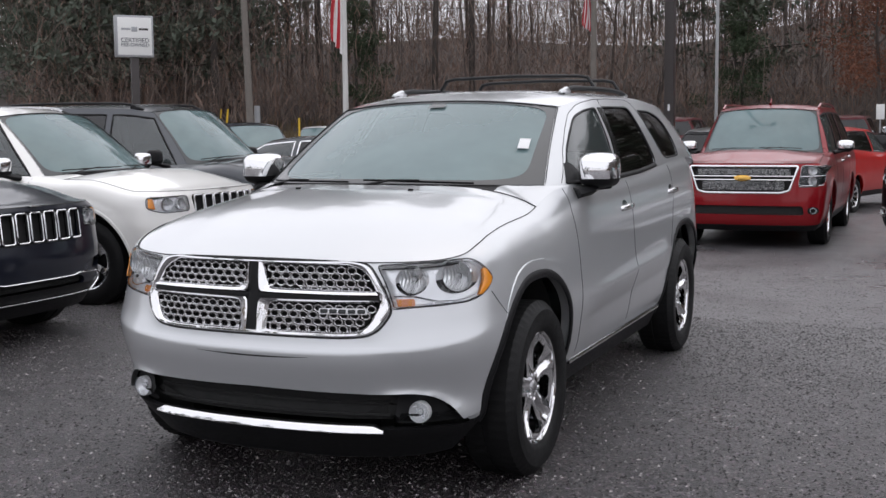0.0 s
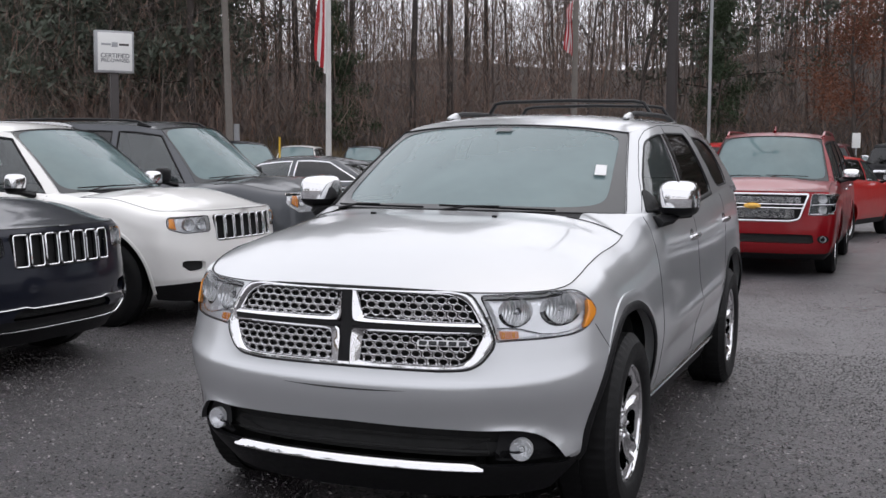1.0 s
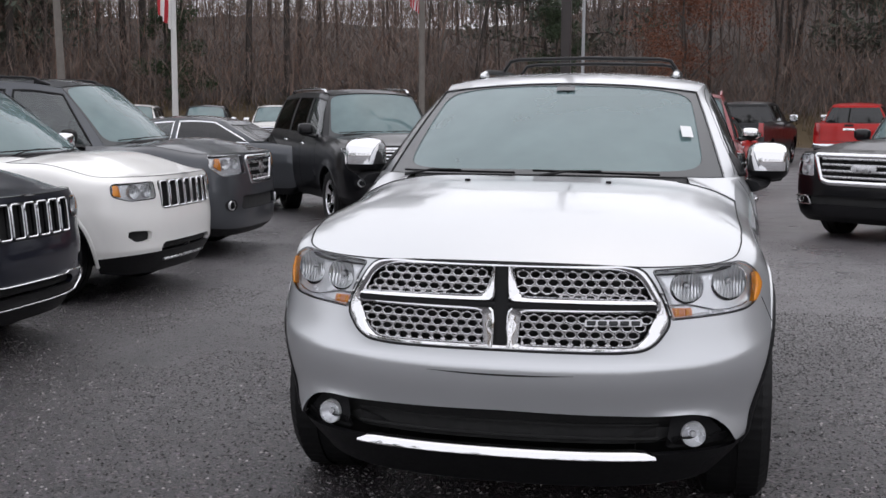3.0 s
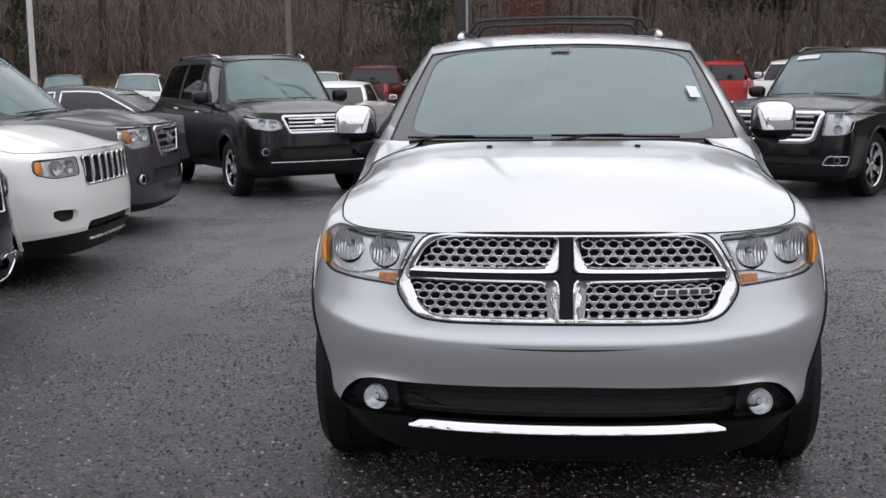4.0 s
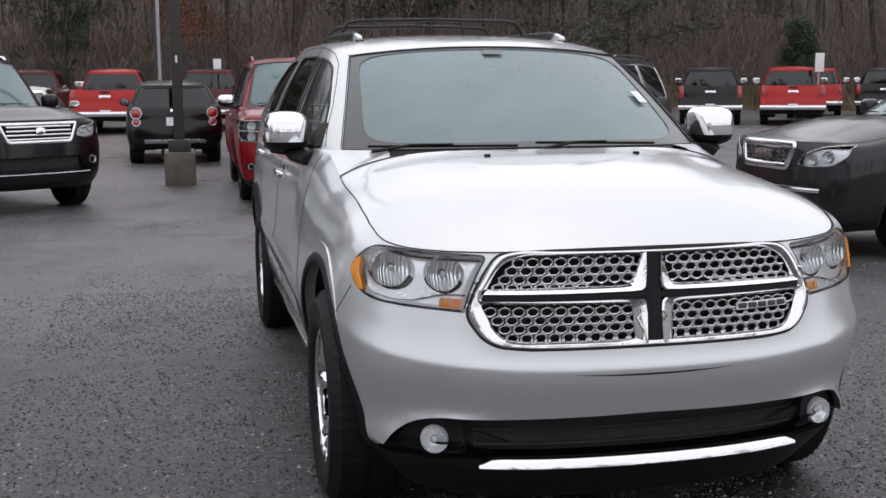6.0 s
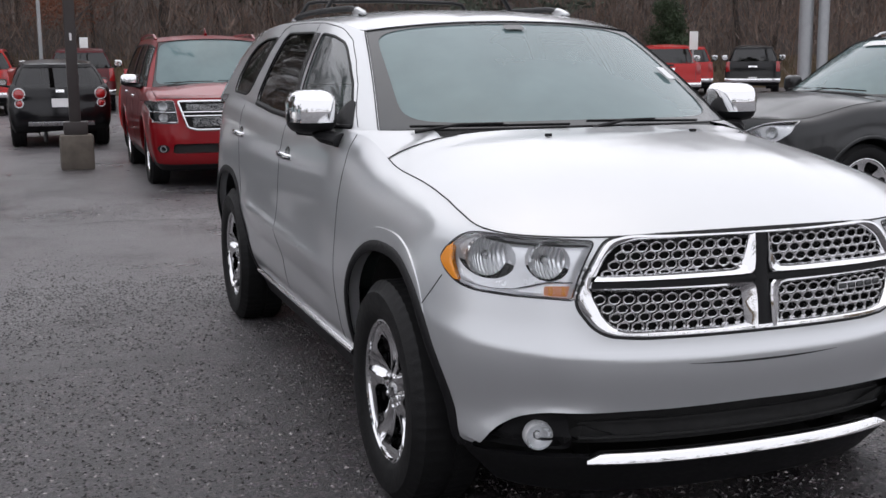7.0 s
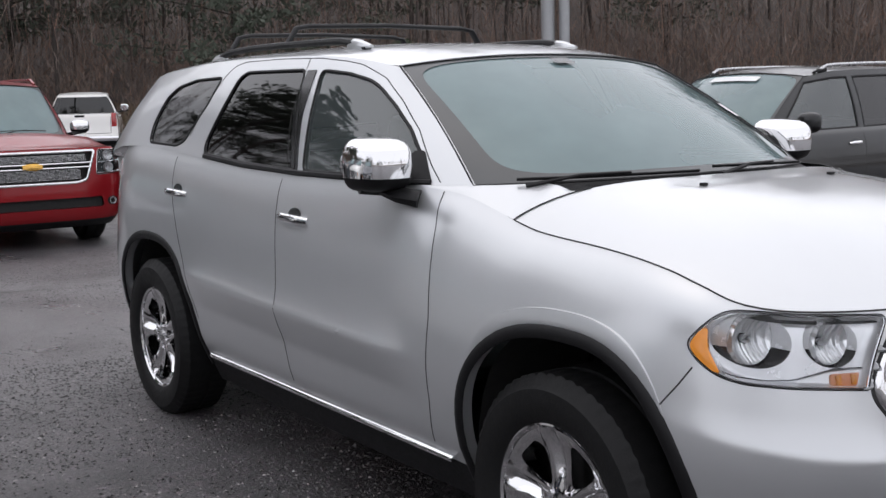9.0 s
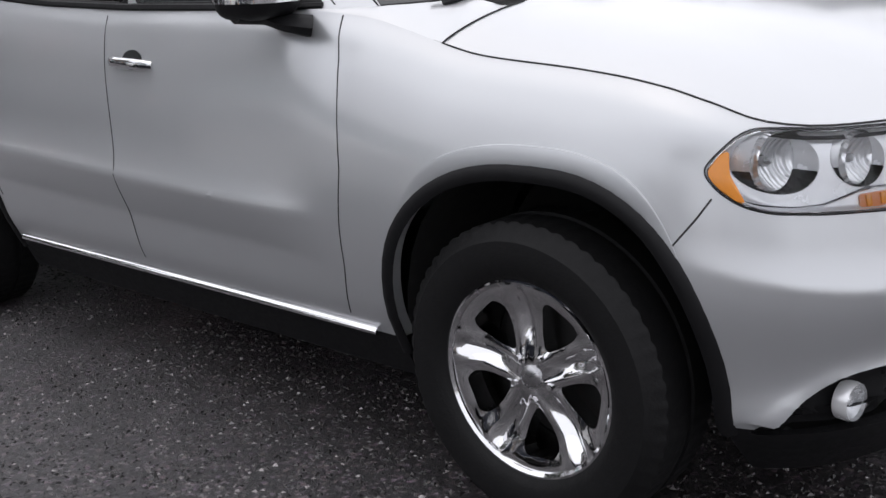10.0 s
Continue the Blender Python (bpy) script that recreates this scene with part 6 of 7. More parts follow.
def main_fittings(S, car, c):
    g = dense(rounded(GRILLE, 0.03), 0.025)
    part("grille_backing", cover(g, S.front, -0.055, 0, 6), UNDER, car)
    part("grille_gap", edge_bar(g, S.front, 0.0, 0.0045, 0.003), SEAM, car)
    rim_out, rim_in = by_angle(rounded(GRILLE, 0.04), 160, (0, 0.845)), by_angle(rounded(OPEN, 0.03), 160, (0, 0.845))
    part("grille_surround", band(rim_out, rim_in, S.front, ((0.02, -0.006), (0.10, 0.006), (0.28, 0.013), (0.55, 0.013), (0.85, 0.005), (1.0, -0.004), (1.02, -0.03)), True), CHROME, car, "bright chrome grille frame")
    for s in (1, -1):
        # upper and lower halves, each with an L-shaped chrome frame and honeycomb
        for quad, out_, in_ in (
                ([(0.05, 0.878), (0.525, 0.872), (0.475, 0.945), (0.44, 0.972), (0.05, 0.978)],
                 ((0.021, 0.984), (0.021, 0.93), (0.022, 0.895), (0.025, 0.874), (0.036, 0.864), (0.07, 0.862), (0.25, 0.861), (0.40, 0.860), (0.527, 0.860)),
                 ((0.038, 0.978), (0.047, 0.94), (0.056, 0.912), (0.063, 0.894), (0.074, 0.887), (0.10, 0.885), (0.25, 0.884), (0.40, 0.882), (0.512, 0.880))),
                ([(0.05, 0.722), (0.42, 0.722), (0.475, 0.73), (0.53, 0.81), (0.525, 0.835), (0.05, 0.835)],
                 ((0.024, 0.704), (0.022, 0.75), (0.021, 0.80), (0.025, 0.831), (0.036, 0.842), (0.07, 0.843), (0.25, 0.843), (0.40, 0.843), (0.532, 0.844)),
                 ((0.060, 0.706), (0.064, 0.75), (0.066, 0.79), (0.069, 0.813), (0.078, 0.823), (0.10, 0.826), (0.25, 0.827), (0.40, 0.828), (0.528, 0.830)))):
            at = np.linspace(0, len(out_) - 1, 41)
            o, i_ = (np.stack([s * np.interp(at, range(len(e)), [p[0] for p in e]), np.interp(at, range(len(e)), [p[1] for p in e])], 1) for e in (out_, in_))
            f = part("grille_frame", band(o, i_, S.front, ((0.0, -0.01), (0.02, 0.012), (0.15, 0.017), (0.5, 0.011), (0.85, 0.003), (1.0, -0.004), (1.02, -0.03))), CHROME, car, "chrome grille frame")
            inner = inside_by(dense(flipx(quad, s), 0.05))
            zs, xs = [p[1] for p in quad], sorted(s * p[0] for p in quad)
            part("grille_mesh", hexes(inner, xs[0], xs[-1], min(zs) + 0.008, max(zs), 0.0428, 0.0262, S.front, -0.010, 0.022, 0.36), MESH, f, "chrome honeycomb mesh")
    up = [(0, z) for z in np.linspace(0.700, 0.992, 11)]
    part("cross_upright", edge_bar(up, S.front, 0.002, 0.027, 0.009, 8, False), PLASTIC, car)
    part("cross_bar", edge_bar([(x, 0.8525) for x in np.linspace(-0.53, 0.53, 21)], S.front, -0.001, 0.012, 0.008, 8, False), PLASTIC, car)
    bd = dense(rounded([(0.29, 0.786), (0.485, 0.788), (0.485, 0.812), (0.29, 0.810)], 0.006), 0.04)
    badge = part("badge", cover(bd, S.front, -0.004, 0.001, 2, 0.01), SATIN, car, "small plain dark badge with chrome blocks")
    for k in range(5):
        x0 = 0.297 + k * 0.0375
        part("badge_block", cover(dense(rounded([(x0, 0.791), (x0 + 0.030, 0.791), (x0 + 0.030, 0.807), (x0, 0.807)], 0.005), 0.02), S.front, -0.001, 0.001, 2, 0.006), FRIT, badge)
    for s in (1, -1):
        main_lamp(car, S, s)
        # fog lamps in their pockets
        p, n = S.front(s * 0.675, 0.397, -0.014)
        bowl, bulb = round_lamp(p, (s * 0.12, -1, 0), 0.039, 0.024)
        f = part("fog_lamp", bowl, LAMP_BED, car, "round clear fog lamp")
        part("bulb", bulb, LAMP_WHITE, f)
        th = np.linspace(0, 2 * math.pi, 25)[:-1]
        part("lens", cover([(s * 0.675 + 0.042 * math.cos(t), 0.397 + 0.042 * math.sin(t)) for t in th], lambda x, z, l: (p + np.array((x - s * 0.675, -0.004 - l, z - 0.397)), np.array((0, -1.0, 0))), 0.004, 0.005, 4), LENS, f)
        pocket = dense(rounded([(s * 0.58, 0.335), (s * 0.82, 0.335), (s * 0.785, 0.405), (s * 0.725, 0.455), (s * 0.60, 0.465)], 0.03), 0.03)
        part("fog_pocket", cover(pocket, S.front, -0.03, -0.01, 5), PLASTIC, car)
    part("air_intake", cover(dense(rounded(MOUTH, 0.03), 0.05), S.front, -0.07, 0, 6), UNDER, car, "dark lower air intake")
    for z in (0.385, 0.425):
        part("intake_slat", edge_bar([(x, z) for x in np.linspace(-0.56, 0.56, 17)], S.front, -0.055, 0.005, 0.010, 6, False), UNDER, car)
    xs = np.linspace(-0.535, 0.535, 31)
    bow = np.poly1d(np.polyfit(xs, [S.front(x, 0.322, 0.0)[0][1] for x in xs], 4))
    P = []
    for x in xs:
        n = np.array((float(bow.deriv()(x)), -1.0, 0.0))
        n /= np.linalg.norm(n)
        p = np.array((x, float(bow(x)), 0.328))
        e = max(0.0, (abs(x) - 0.50) / 0.035)
        P.append([p + n * l + (0, 0, z - k * e) for l, z, k in ((0.003, -0.016, 0), (0.019, -0.016, 0), (0.022, -0.012, 0), (0.019, 0.002, 0.006), (0.014, 0.012, 0.016), (0.004, 0.018, 0.020), (-0.012, 0.020, 0.020))])
    part("bumper_strip", flip(grid(P)), CHROME, car, "bright chrome skid strip")
    for x0, x1 in ((-0.26, 0.26),):
        part("bumper_groove", edge_bar([(x, 0.612 + 0.006 * (x / 0.26) ** 2) for x in np.linspace(x0, x1, 15)], S.front, 0.0005, 0.0035 * np.sin(np.linspace(0.12, math.pi - 0.12, 15)), 0.0012, 6, False), SEAM, car)
    for s in (1, -1):
        seam(car, S, s, [(1.443, 1.215), (1.408, 1.116), (1.397, 1.033), (1.379, 0.833), (1.395, 0.57), (1.429, 0.42)])
        seam(car, S, s, [(2.49, 1.21), (2.474, 1.05), (2.44, 0.823), (2.423, 0.735), (2.41, 0.43)])
        seam(car, S, s, [(3.58, 1.262), (3.56, 1.1), (3.46, 0.9), (3.34, 0.72), (3.28, 0.55)])
        seam(car, S, s, [(0.335, 0.862), (0.36, 0.82), (0.40, 0.765)])
        door_handle(car, S, 2.32, 1.069, s, CHROME, 0.225)
        door_handle(car, S, 3.49, 1.102, s, CHROME, 0.225)
        st = [S.side(y, 0.389, s, 0.006) for y in np.linspace(1.33, 3.24, 30)]
        part("sill_strip", sweep([h[0] for h in st], (s * 0.55, 0, 0.83), 0.017, 0.011, 10), CHROME, car, "chrome sill strip")
        mirror_unit(car, c, s, (0.972, 1.665, 1.300), (0.096, 0.165, 0.088), CHROME)
        on = lambda y, z, l, s=s: S.house_side(y, z, s, l)
        part("mirror_sail", cover(dense(rounded([(1.515, 1.236), (1.70, 1.240), (1.655, 1.335), (1.62, 1.335)], 0.01), 0.03), on, 0.004, 0.002, 4, 0.01), PLASTIC, car, "black mirror base panel")
        post_ = dense(rounded([(2.385, 1.246), (2.43, 1.246), (2.54, 1.45), (2.575, 1.626), (2.50, 1.626), (2.465, 1.45)], 0.008), 0.04)
        part("door_post_trim", cover(post_, on, 0.003, 0, 4, 0.006), GLOSS_BLACK, car)
        belt_line = [S.house_side(y, z, s, 0.004) for y, z in along(np.array([(1.52, 1.238, 0), (2.40, 1.236, 0), (2.87, 1.248, 0), (3.29, 1.274, 0)]), 40)[:, :2]]
        part("belt_strip", sweep([h[0] for h in belt_line], [h[1] for h in belt_line], 0.011, 0.005, 6), PLASTIC, car, "black window belt strip")
        door_top = along(np.array([(3.50, 1.36, 0), (3.42, 1.50, 0), (3.345, 1.63, 0), (3.29, 1.668, 0), (3.20, 1.682, 0), (2.85, 1.682, 0), (2.51, 1.672, 0), (2.30, 1.652, 0), (2.20, 1.636, 0), (2.022, 1.582, 0), (1.86, 1.50, 0), (1.70, 1.402, 0), (1.56, 1.29, 0), (1.49, 1.24, 0)]), 70)
        hits = [S.house_side(y, z, s, 0.0002) for y, z in door_top[:, :2]]
        part("panel_gap", sweep([h[0] for h in hits], [h[1] for h in hits], 0.0021, 0.0014, 6), SEAM, car)
        gap = [S.house_side(y, z, s, 0.0002) for y, z in along(np.array([(2.47, 1.245, 0), (2.56, 1.45, 0), (2.60, 1.675, 0)]), 20)[:, :2]]
        part("panel_gap", sweep([h[0] for h in gap], [h[1] for h in gap], 0.0018, 0.0014, 6), SEAM, car)
    for s in (1, -1):
        hit = S.hood.ray_cast(Vector((s * 0.296, 0.86, 3)), Vector((0, 0, -1)))[0]
        if hit is not None:
            part("washer_jet", moved(box(-0.011, 0.011, -0.009, 0.009, -0.002, 0.009, 0.003), Matrix.Translation(hit)), PLASTIC, car)
    wipers(car, S, (((0.06, 0.01), (0.42, 0.0)), ((0.47, 0.02), (0.82, 0.0))))
    screen_patch(car, S, 0.905, 0.94, 0.40, 0.52, PAPER, "window_sticker", -0.006)
    screen_patch(car, S, 0.465, 0.535, 0.90, 0.955, CLEAR_EDGE, "sensor_cover", -0.002)
    roof_rails(car, S, c, 2.42, 3.95, PLASTIC, (3.12, 3.75), foot=SILVER, inset=0.15, up=0.022, lift=0.032)


def put(x, y, heading):
    """Pose of a car whose nose is at x, y and points to heading (degrees from +x)."""
    return pose(x, y, 0, 0, 0, heading + 90)


S_main, main_car = build_vehicle("silver_suv", MAIN, put(0, 0, -90), "silver metallic seven-seat SUV with chrome grille, wet, parked on asphalt", "car")
main_fittings(S_main, main_car, MAIN)


def place(name, spec, style, where, label):
    if style.get("holes"):
        spec["holes"] = style["holes"]
    S, car = build_vehicle(name, spec, where, label, "car")
    common_fittings(S, car, spec, style)
    return S, car


# seven-slot SUVs
JEEP = dict(arch=0.5, long=4.82, half=0.97, lip=1.0, cowl=1.16, belt=1.13, roof_z=1.76, axle_f=0.88, base_=2.915, y_cowl=1.1, y_roof=1.95, y_tail=4.75, front=((0.22, 0.12), (0.40, 0.0), (0.48, -0.01), (0.62, -0.015), (0, 0.0), (0, 0.01), (0, 0.02)))
J_GR = [(-0.45, 0.735), (0.45, 0.735), (0.50, 0.965), (-0.50, 0.965)]
J_LAMP = [(0.53, 0.825), (0.78, 0.815), (0.88, 0.85), (0.872, 0.95), (0.54, 0.96)]
J_MOUTH = [(-0.50, 0.40), (0.50, 0.40), (0.46, 0.47), (-0.46, 0.47)]
J_FOG = [(0.60, 0.50), (0.75, 0.49), (0.82, 0.55), (0.80, 0.585), (0.60, 0.575)]
JS = dict(lamp=J_LAMP, rounds=((0.61, 0.888, 0.045), (0.73, 0.885, 0.05)), amber=([(0.83, 0.845), (0.872, 0.86), (0.862, 0.94), (0.835, 0.94)],), bezel_mat=GLOSS_BLACK, grille=J_GR, grille_fill=slots, slot_box=(-0.475, 0.475, 0.748, 0.955), surround=None,
          mouth=(J_MOUTH, J_FOG, flipx(J_FOG, -1)), holes=[rounded(J_GR, 0.03), rounded(J_LAMP, 0.03), rounded(flipx(J_LAMP, -1), 0.03), rounded(J_MOUTH, 0.03), rounded(J_FOG, 0.03), rounded(flipx(J_FOG, -1), 0.03)], mirror=CHROME, handle=CHROME, rails=(2.3, 4.0, SATIN), badge=(0, 1.0, 0.06, 0.008, CHROME))
J_LOOP = [(-0.76, 0.42), (-0.66, 0.335), (0.66, 0.335), (0.76, 0.42), (0.66, 0.475), (0.40, 0.49), (0.35, 0.475), (-0.35, 0.475), (-0.40, 0.49), (-0.66, 0.475)]
JD = dict(JS, loops=((J_LOOP, 0.006, CHROME),), slot_bar=GLOSS_BLACK)
JW = dict(JS, mirror=CHROME, strips=((0.33, 0.40, 0.012, SATIN),), slot_bar=CHROME)
place("dark_suv", suv(NAVY, "black-blue", **JEEP), JD, put(-3.29, 2.34, 0), "glossy dark blue-black SUV with seven-slot grille")
place("white_suv", suv(WHITE, "white", **JEEP), JW, put(-3.50, 5.0, 2), "white SUV with chrome seven-slot grille")
# boxy grey SUV
P_GR = [(-0.30, 0.78), (0.30, 0.78), (0.40, 1.03), (-0.40, 1.03)]
P_LAMP = [(0.43, 0.87), (0.80, 0.85), (0.90, 0.94), (0.87, 1.06), (0.46, 1.06)]
P_MOUTH = [(-0.55, 0.50), (0.55, 0.50), (0.5, 0.64), (-0.5, 0.64)]
PS = dict(lamp=P_LAMP, rounds=((0.60, 0.975, 0.05), (0.74, 0.97, 0.05)), amber=([(0.80, 0.90), (0.86, 0.95), (0.84, 1.03), (0.80, 1.03)],), grille=P_GR, grille_fill=bars, bars=(0.83, 0.98, 0.32, 3, 0.016, SATIN), surround_wide=0.028, mouth=(P_MOUTH,), fogs=((0.70, 0.55, 0.045),),
          holes=[rounded(P_GR, 0.03), rounded(P_LAMP, 0.03), rounded(flipx(P_LAMP, -1), 0.03), rounded(P_MOUTH, 0.03)], mirror=PLASTIC, badge=(0, 0.91, 0.07, 0.055, SATIN), rails=(2.1, 4.2, PLASTIC))
place("grey_suv", suv(GREY, "graphite grey", 4.85, 1.0, 1.08, 1.2, 1.15, 1.84, 0.92, 2.775, 1.1, 1.85, 4.75), PS, put(-3.96, 7.82, 3), "graphite grey boxy SUV with chrome-framed grille")
# black off-road SUV
L_GR = [(-0.38, 0.83), (0.38, 0.83), (0.47, 1.04), (-0.47, 1.04)]
L_LAMP = [(0.46, 0.89), (0.60, 0.86), (0.80, 0.89), (0.87, 0.98), (0.88, 1.06), (0.70, 1.01), (0.51, 0.985)]
L_MOUTH = [(-0.5, 0.52), (0.5, 0.52), (0.5, 0.66), (-0.5, 0.66)]
LS = dict(lamp=L_LAMP, rounds=((0.58, 0.95, 0.045), (0.71, 0.965, 0.045)), grille=L_GR, grille_fill=bars, bars=(0.865, 1.005, 0.39, 4, 0.015, CHROME), surround_wide=0.02, mouth=(L_MOUTH,), fogs=((0.68, 0.60, 0.045),), strips=((0.47, 0.62, 0.008, SATIN),),
          holes=[rounded(L_GR, 0.03), rounded(L_LAMP, 0.03), rounded(flipx(L_LAMP, -1), 0.03), rounded(L_MOUTH, 0.03)], badge=(0, 0.955, 0.055, 0.04, CHROME), rails=(2.0, 4.2, CHROME), handle=CHROME)
place("black_suv", suv(BLACK, "black", 4.8, 0.945, 1.08, 1.21, 1.18, 1.83, 0.87, 2.79, 1.15, 1.8, 4.7, tyre=0.375, clear=0.06), LS, put(-2.94, 10.6, -57), "black off-road SUV with chrome barred grille")
# large red SUV, twin grille
T_GR = [(-0.56, 0.73), (-0.46, 0.70), (0.46, 0.70), (0.56, 0.73), (0.66, 1.03), (-0.66, 1.03)]
T_LAMP = [(0.665, 0.77), (0.90, 0.78), (0.965, 0.83), (0.97, 1.03), (0.70, 1.04)]
T_MOUTH = [(-0.74, 0.43), (0.74, 0.43), (0.72, 0.54), (-0.72, 0.54)]


def twin(car, S, c, st):
    for z0, z1, w, n in ((0.735, 0.845, 0.50, 8), (0.925, 1.0, 0.57, 6)):
        part("grille_backing", cover(dense([(-w, z0), (w, z0), (w, z1), (-w, z1)], 0.1), S.front, -0.03, 0, 3), FRIT, car)
        for k in range(n):
            part("grille_bar", edge_bar([(x, z0 + (z1 - z0) * (k + 0.5) / n) for x in np.linspace(-w, w, 13)], S.front, -0.016, 0.0028, 0.008, 6, False), SATIN, car)
    for z, w in ((0.905, 0.62), (0.86, 0.60)):
        part("grille_bar", edge_bar([(x, z) for x in np.linspace(-w, w, 13)], S.front, 0.004, 0.011, 0.012, 8, False), st.get("twin", CHROME), car)
    for s in (1, -1):
        part("lamp_line", edge_bar([(s * x, 0.79 + 0.03 * (x - 0.70)) for x in np.linspace(0.69, 0.945, 7)], S.front, 0.010, 0.007, 0.006, 6, False), CHROME, car)
        part("lamp_line", edge_bar([(s * x, 0.905 + 0.03 * (x - 0.70)) for x in np.linspace(0.69, 0.955, 7)], S.front, 0.010, 0.006, 0.006, 6, False), CHROME, car)


TS = dict(lamp=T_LAMP, rounds=((0.83, 0.972, 0.050), (0.83, 0.845, 0.048)), bucket=FRIT, grille=T_GR, grille_fill=twin, surround_wide=0.016, mouth=(T_MOUTH,), fogs=((0.84, 0.485, 0.035),),
          holes=[rounded(T_GR, 0.02), rounded(T_LAMP, 0.02), rounded(flipx(T_LAMP, -1), 0.02), rounded(T_MOUTH, 0.02)], badge=(0, 0.882, 0.10, 0.036, GOLD), mirror=CHROME, handle=CHROME, rails=(2.3, 4.7, RED), foot=RED, mirror_size=(0.115, 0.08, 0.075), fin=2.3)
BIG = dict(long=5.10, half=0.985, lip=1.065, cowl=1.20, belt=1.165, roof_z=1.82, axle_f=1.0, base_=2.946, y_cowl=1.3, y_roof=1.95, y_tail=5.1, tyre=0.4, rim=0.27, nf=3.0, df=0.30)
place("red_suv", suv(RED, "dark red", **BIG), TS, put(0.28, 10.68, -90.5), "large dark red SUV with twin chrome grille")
Y_FOG = [(0.68, 0.43), (0.93, 0.43), (0.95, 0.53), (0.74, 0.53)]
YS = dict(TS, bucket=LAMP_BED, loops=((Y_FOG, 0.008, SATIN), (flipx(Y_FOG, -1), 0.008, SATIN)), decal=(0.12, 0.36, 0.84, 0.93), mirror=BLACK, badge=(0, 0.882, 0.16, 0.045, SATIN), rails=(2.3, 4.7, BLACK), foot=BLACK, surround_wide=0.03, grille_fill=bars, bars=(0.77, 0.99, 0.56, 4, 0.018, SATIN))
place("large_black_suv", suv(BLACK, "black", **BIG, seal=CHROME), YS, put(2.57, 10.35, -126), "large black SUV with chrome window trim")
# crossover with mesh grille
A_GR = [(-0.36, 0.76), (0.36, 0.76), (0.44, 0.95), (-0.44, 0.95)]
A_LAMP = [(0.50, 0.79), (0.62, 0.775), (0.82, 0.79), (0.90, 0.87), (0.895, 0.97), (0.72, 0.94), (0.54, 0.87)]
A_MOUTH = [(-0.55, 0.35), (0.55, 0.35), (0.5, 0.48), (-0.5, 0.48)]
AS = dict(decal=(0.30, 0.72, 0.84, 0.93), lamp=A_LAMP, bucket=LAMP_BED, rounds=((0.64, 0.835, 0.042), (0.77, 0.865, 0.045)), grille=A_GR, grille_fill=mesh_fill, mesh_box=(-0.44, 0.44, 0.77, 0.95), surround_wide=0.03, mouth=(A_MOUTH,), strips=((0.58, 0.75, 0.02, CHROME), (0.32, 0.7, 0.01, CHROME)),
          holes=[rounded(A_GR, 0.02), rounded(A_LAMP, 0.02), rounded(flipx(A_LAMP, -1), 0.02), rounded(A_MOUTH, 0.02)], badge=(0, 0.86, 0.15, 0.04, SATIN), handle=CHROME, rails=(2.3, 4.5, SATIN))
place("charcoal_crossover", suv(CHARCOAL, "charcoal", 5.1, 0.99, 0.98, 1.17, 1.13, 1.71, 1.0, 3.02, 1.15, 2.05, 5.0, rim=0.26), AS, put(3.64, 6.0, 180), "charcoal crossover with mesh grille and roof rails")

# ---------------------------------------------------------------- vehicles further off, seen from behind
def pickup(paint_, color):
    return suv(paint_, color, 5.85, 1.01, 1.14, 1.28, 1.30, 1.88, 1.0, 3.65, 1.35, 2.05, 3.95, tyre=0.4, rim=0.25, clear=0.1, belt_rise=0.02, tail_top=3.75, dr=0.12, nr=5.0, fine=0.8, glass_front=TINTED, deck_crown=-0.02,
               lip_mat=PLASTIC)


BIG_LAMP = [(0.84, 0.90), (0.98, 0.90), (0.98, 1.27), (0.84, 1.27)]


def place_pickup(name, paint_, color, x, y, heading, label, mirrors=CHROME):
    a = radians(heading)
    c = pickup(paint_, color)
    S, car = build_vehicle(name, c, put(x + 5.85 * math.cos(a), y + 5.85 * math.sin(a), heading), label, "pickup truck")
    tail_face(car, S, c, [BIG_LAMP], 0.62, True, RED_LENS, (0.50, 0.66, CHROME, 0.98), badge=(1.08, 0.16, 0.035, CHROME))
    part("tailgate_gap", edge_bar(dense([(-0.82, 0.72), (0.82, 0.72), (0.82, 1.26), (-0.82, 1.26)], 0.12), S.rear, 0.001, 0.006, 0.002), SEAM, car)
    part("tailgate_handle", cover(dense(rounded([(-0.13, 1.17), (0.13, 1.17), (0.13, 1.23), (-0.13, 1.23)], 0.01), 0.06), S.rear, 0.003, 0, 2, 0.004), PLASTIC, car)
    for s in (1, -1):
        mirror_unit(car, c, s, (1.12, 1.95, 1.40), (0.13, 0.09, 0.11), mirrors)
        door_handle(car, S, 2.75, 1.17, s, c["paint"])
    return car


red_truck = place_pickup("red_pickup", BRIGHT_RED, "bright red", -3.4, 31.2, 86, "bright red pickup truck with black glass, seen from behind")
maroon_truck = place_pickup("maroon_pickup", MAROON, "maroon", -6.0, 32.2, 84, "maroon pickup truck parked by the grassy bank")
black_truck = place_pickup("black_pickup", BLACK, "black", 1.45, 29.2, 76, "black pickup truck with chrome rear bumper")
place_pickup("white_pickup", WHITE, "white", 6.7, 30.4, 70, "white pickup truck with dark rear window")


def again(src, x, y, heading):
    a = radians(heading)
    return copy_thing(src, put(x + 5.85 * math.cos(a), y + 5.85 * math.sin(a), heading))


again(maroon_truck, -0.5, 32.4, 86)
again(red_truck, 5.0, 32.0, 78)
again(black_truck, 15.3, 31.0, 64)
again(red_truck, 17.6, 29.9, 62)
again(red_truck, 21.6, 35.4, 58)
again(black_truck, 23.6, 34.0, 55)
again(maroon_truck, 10.2, 31.5, 66)

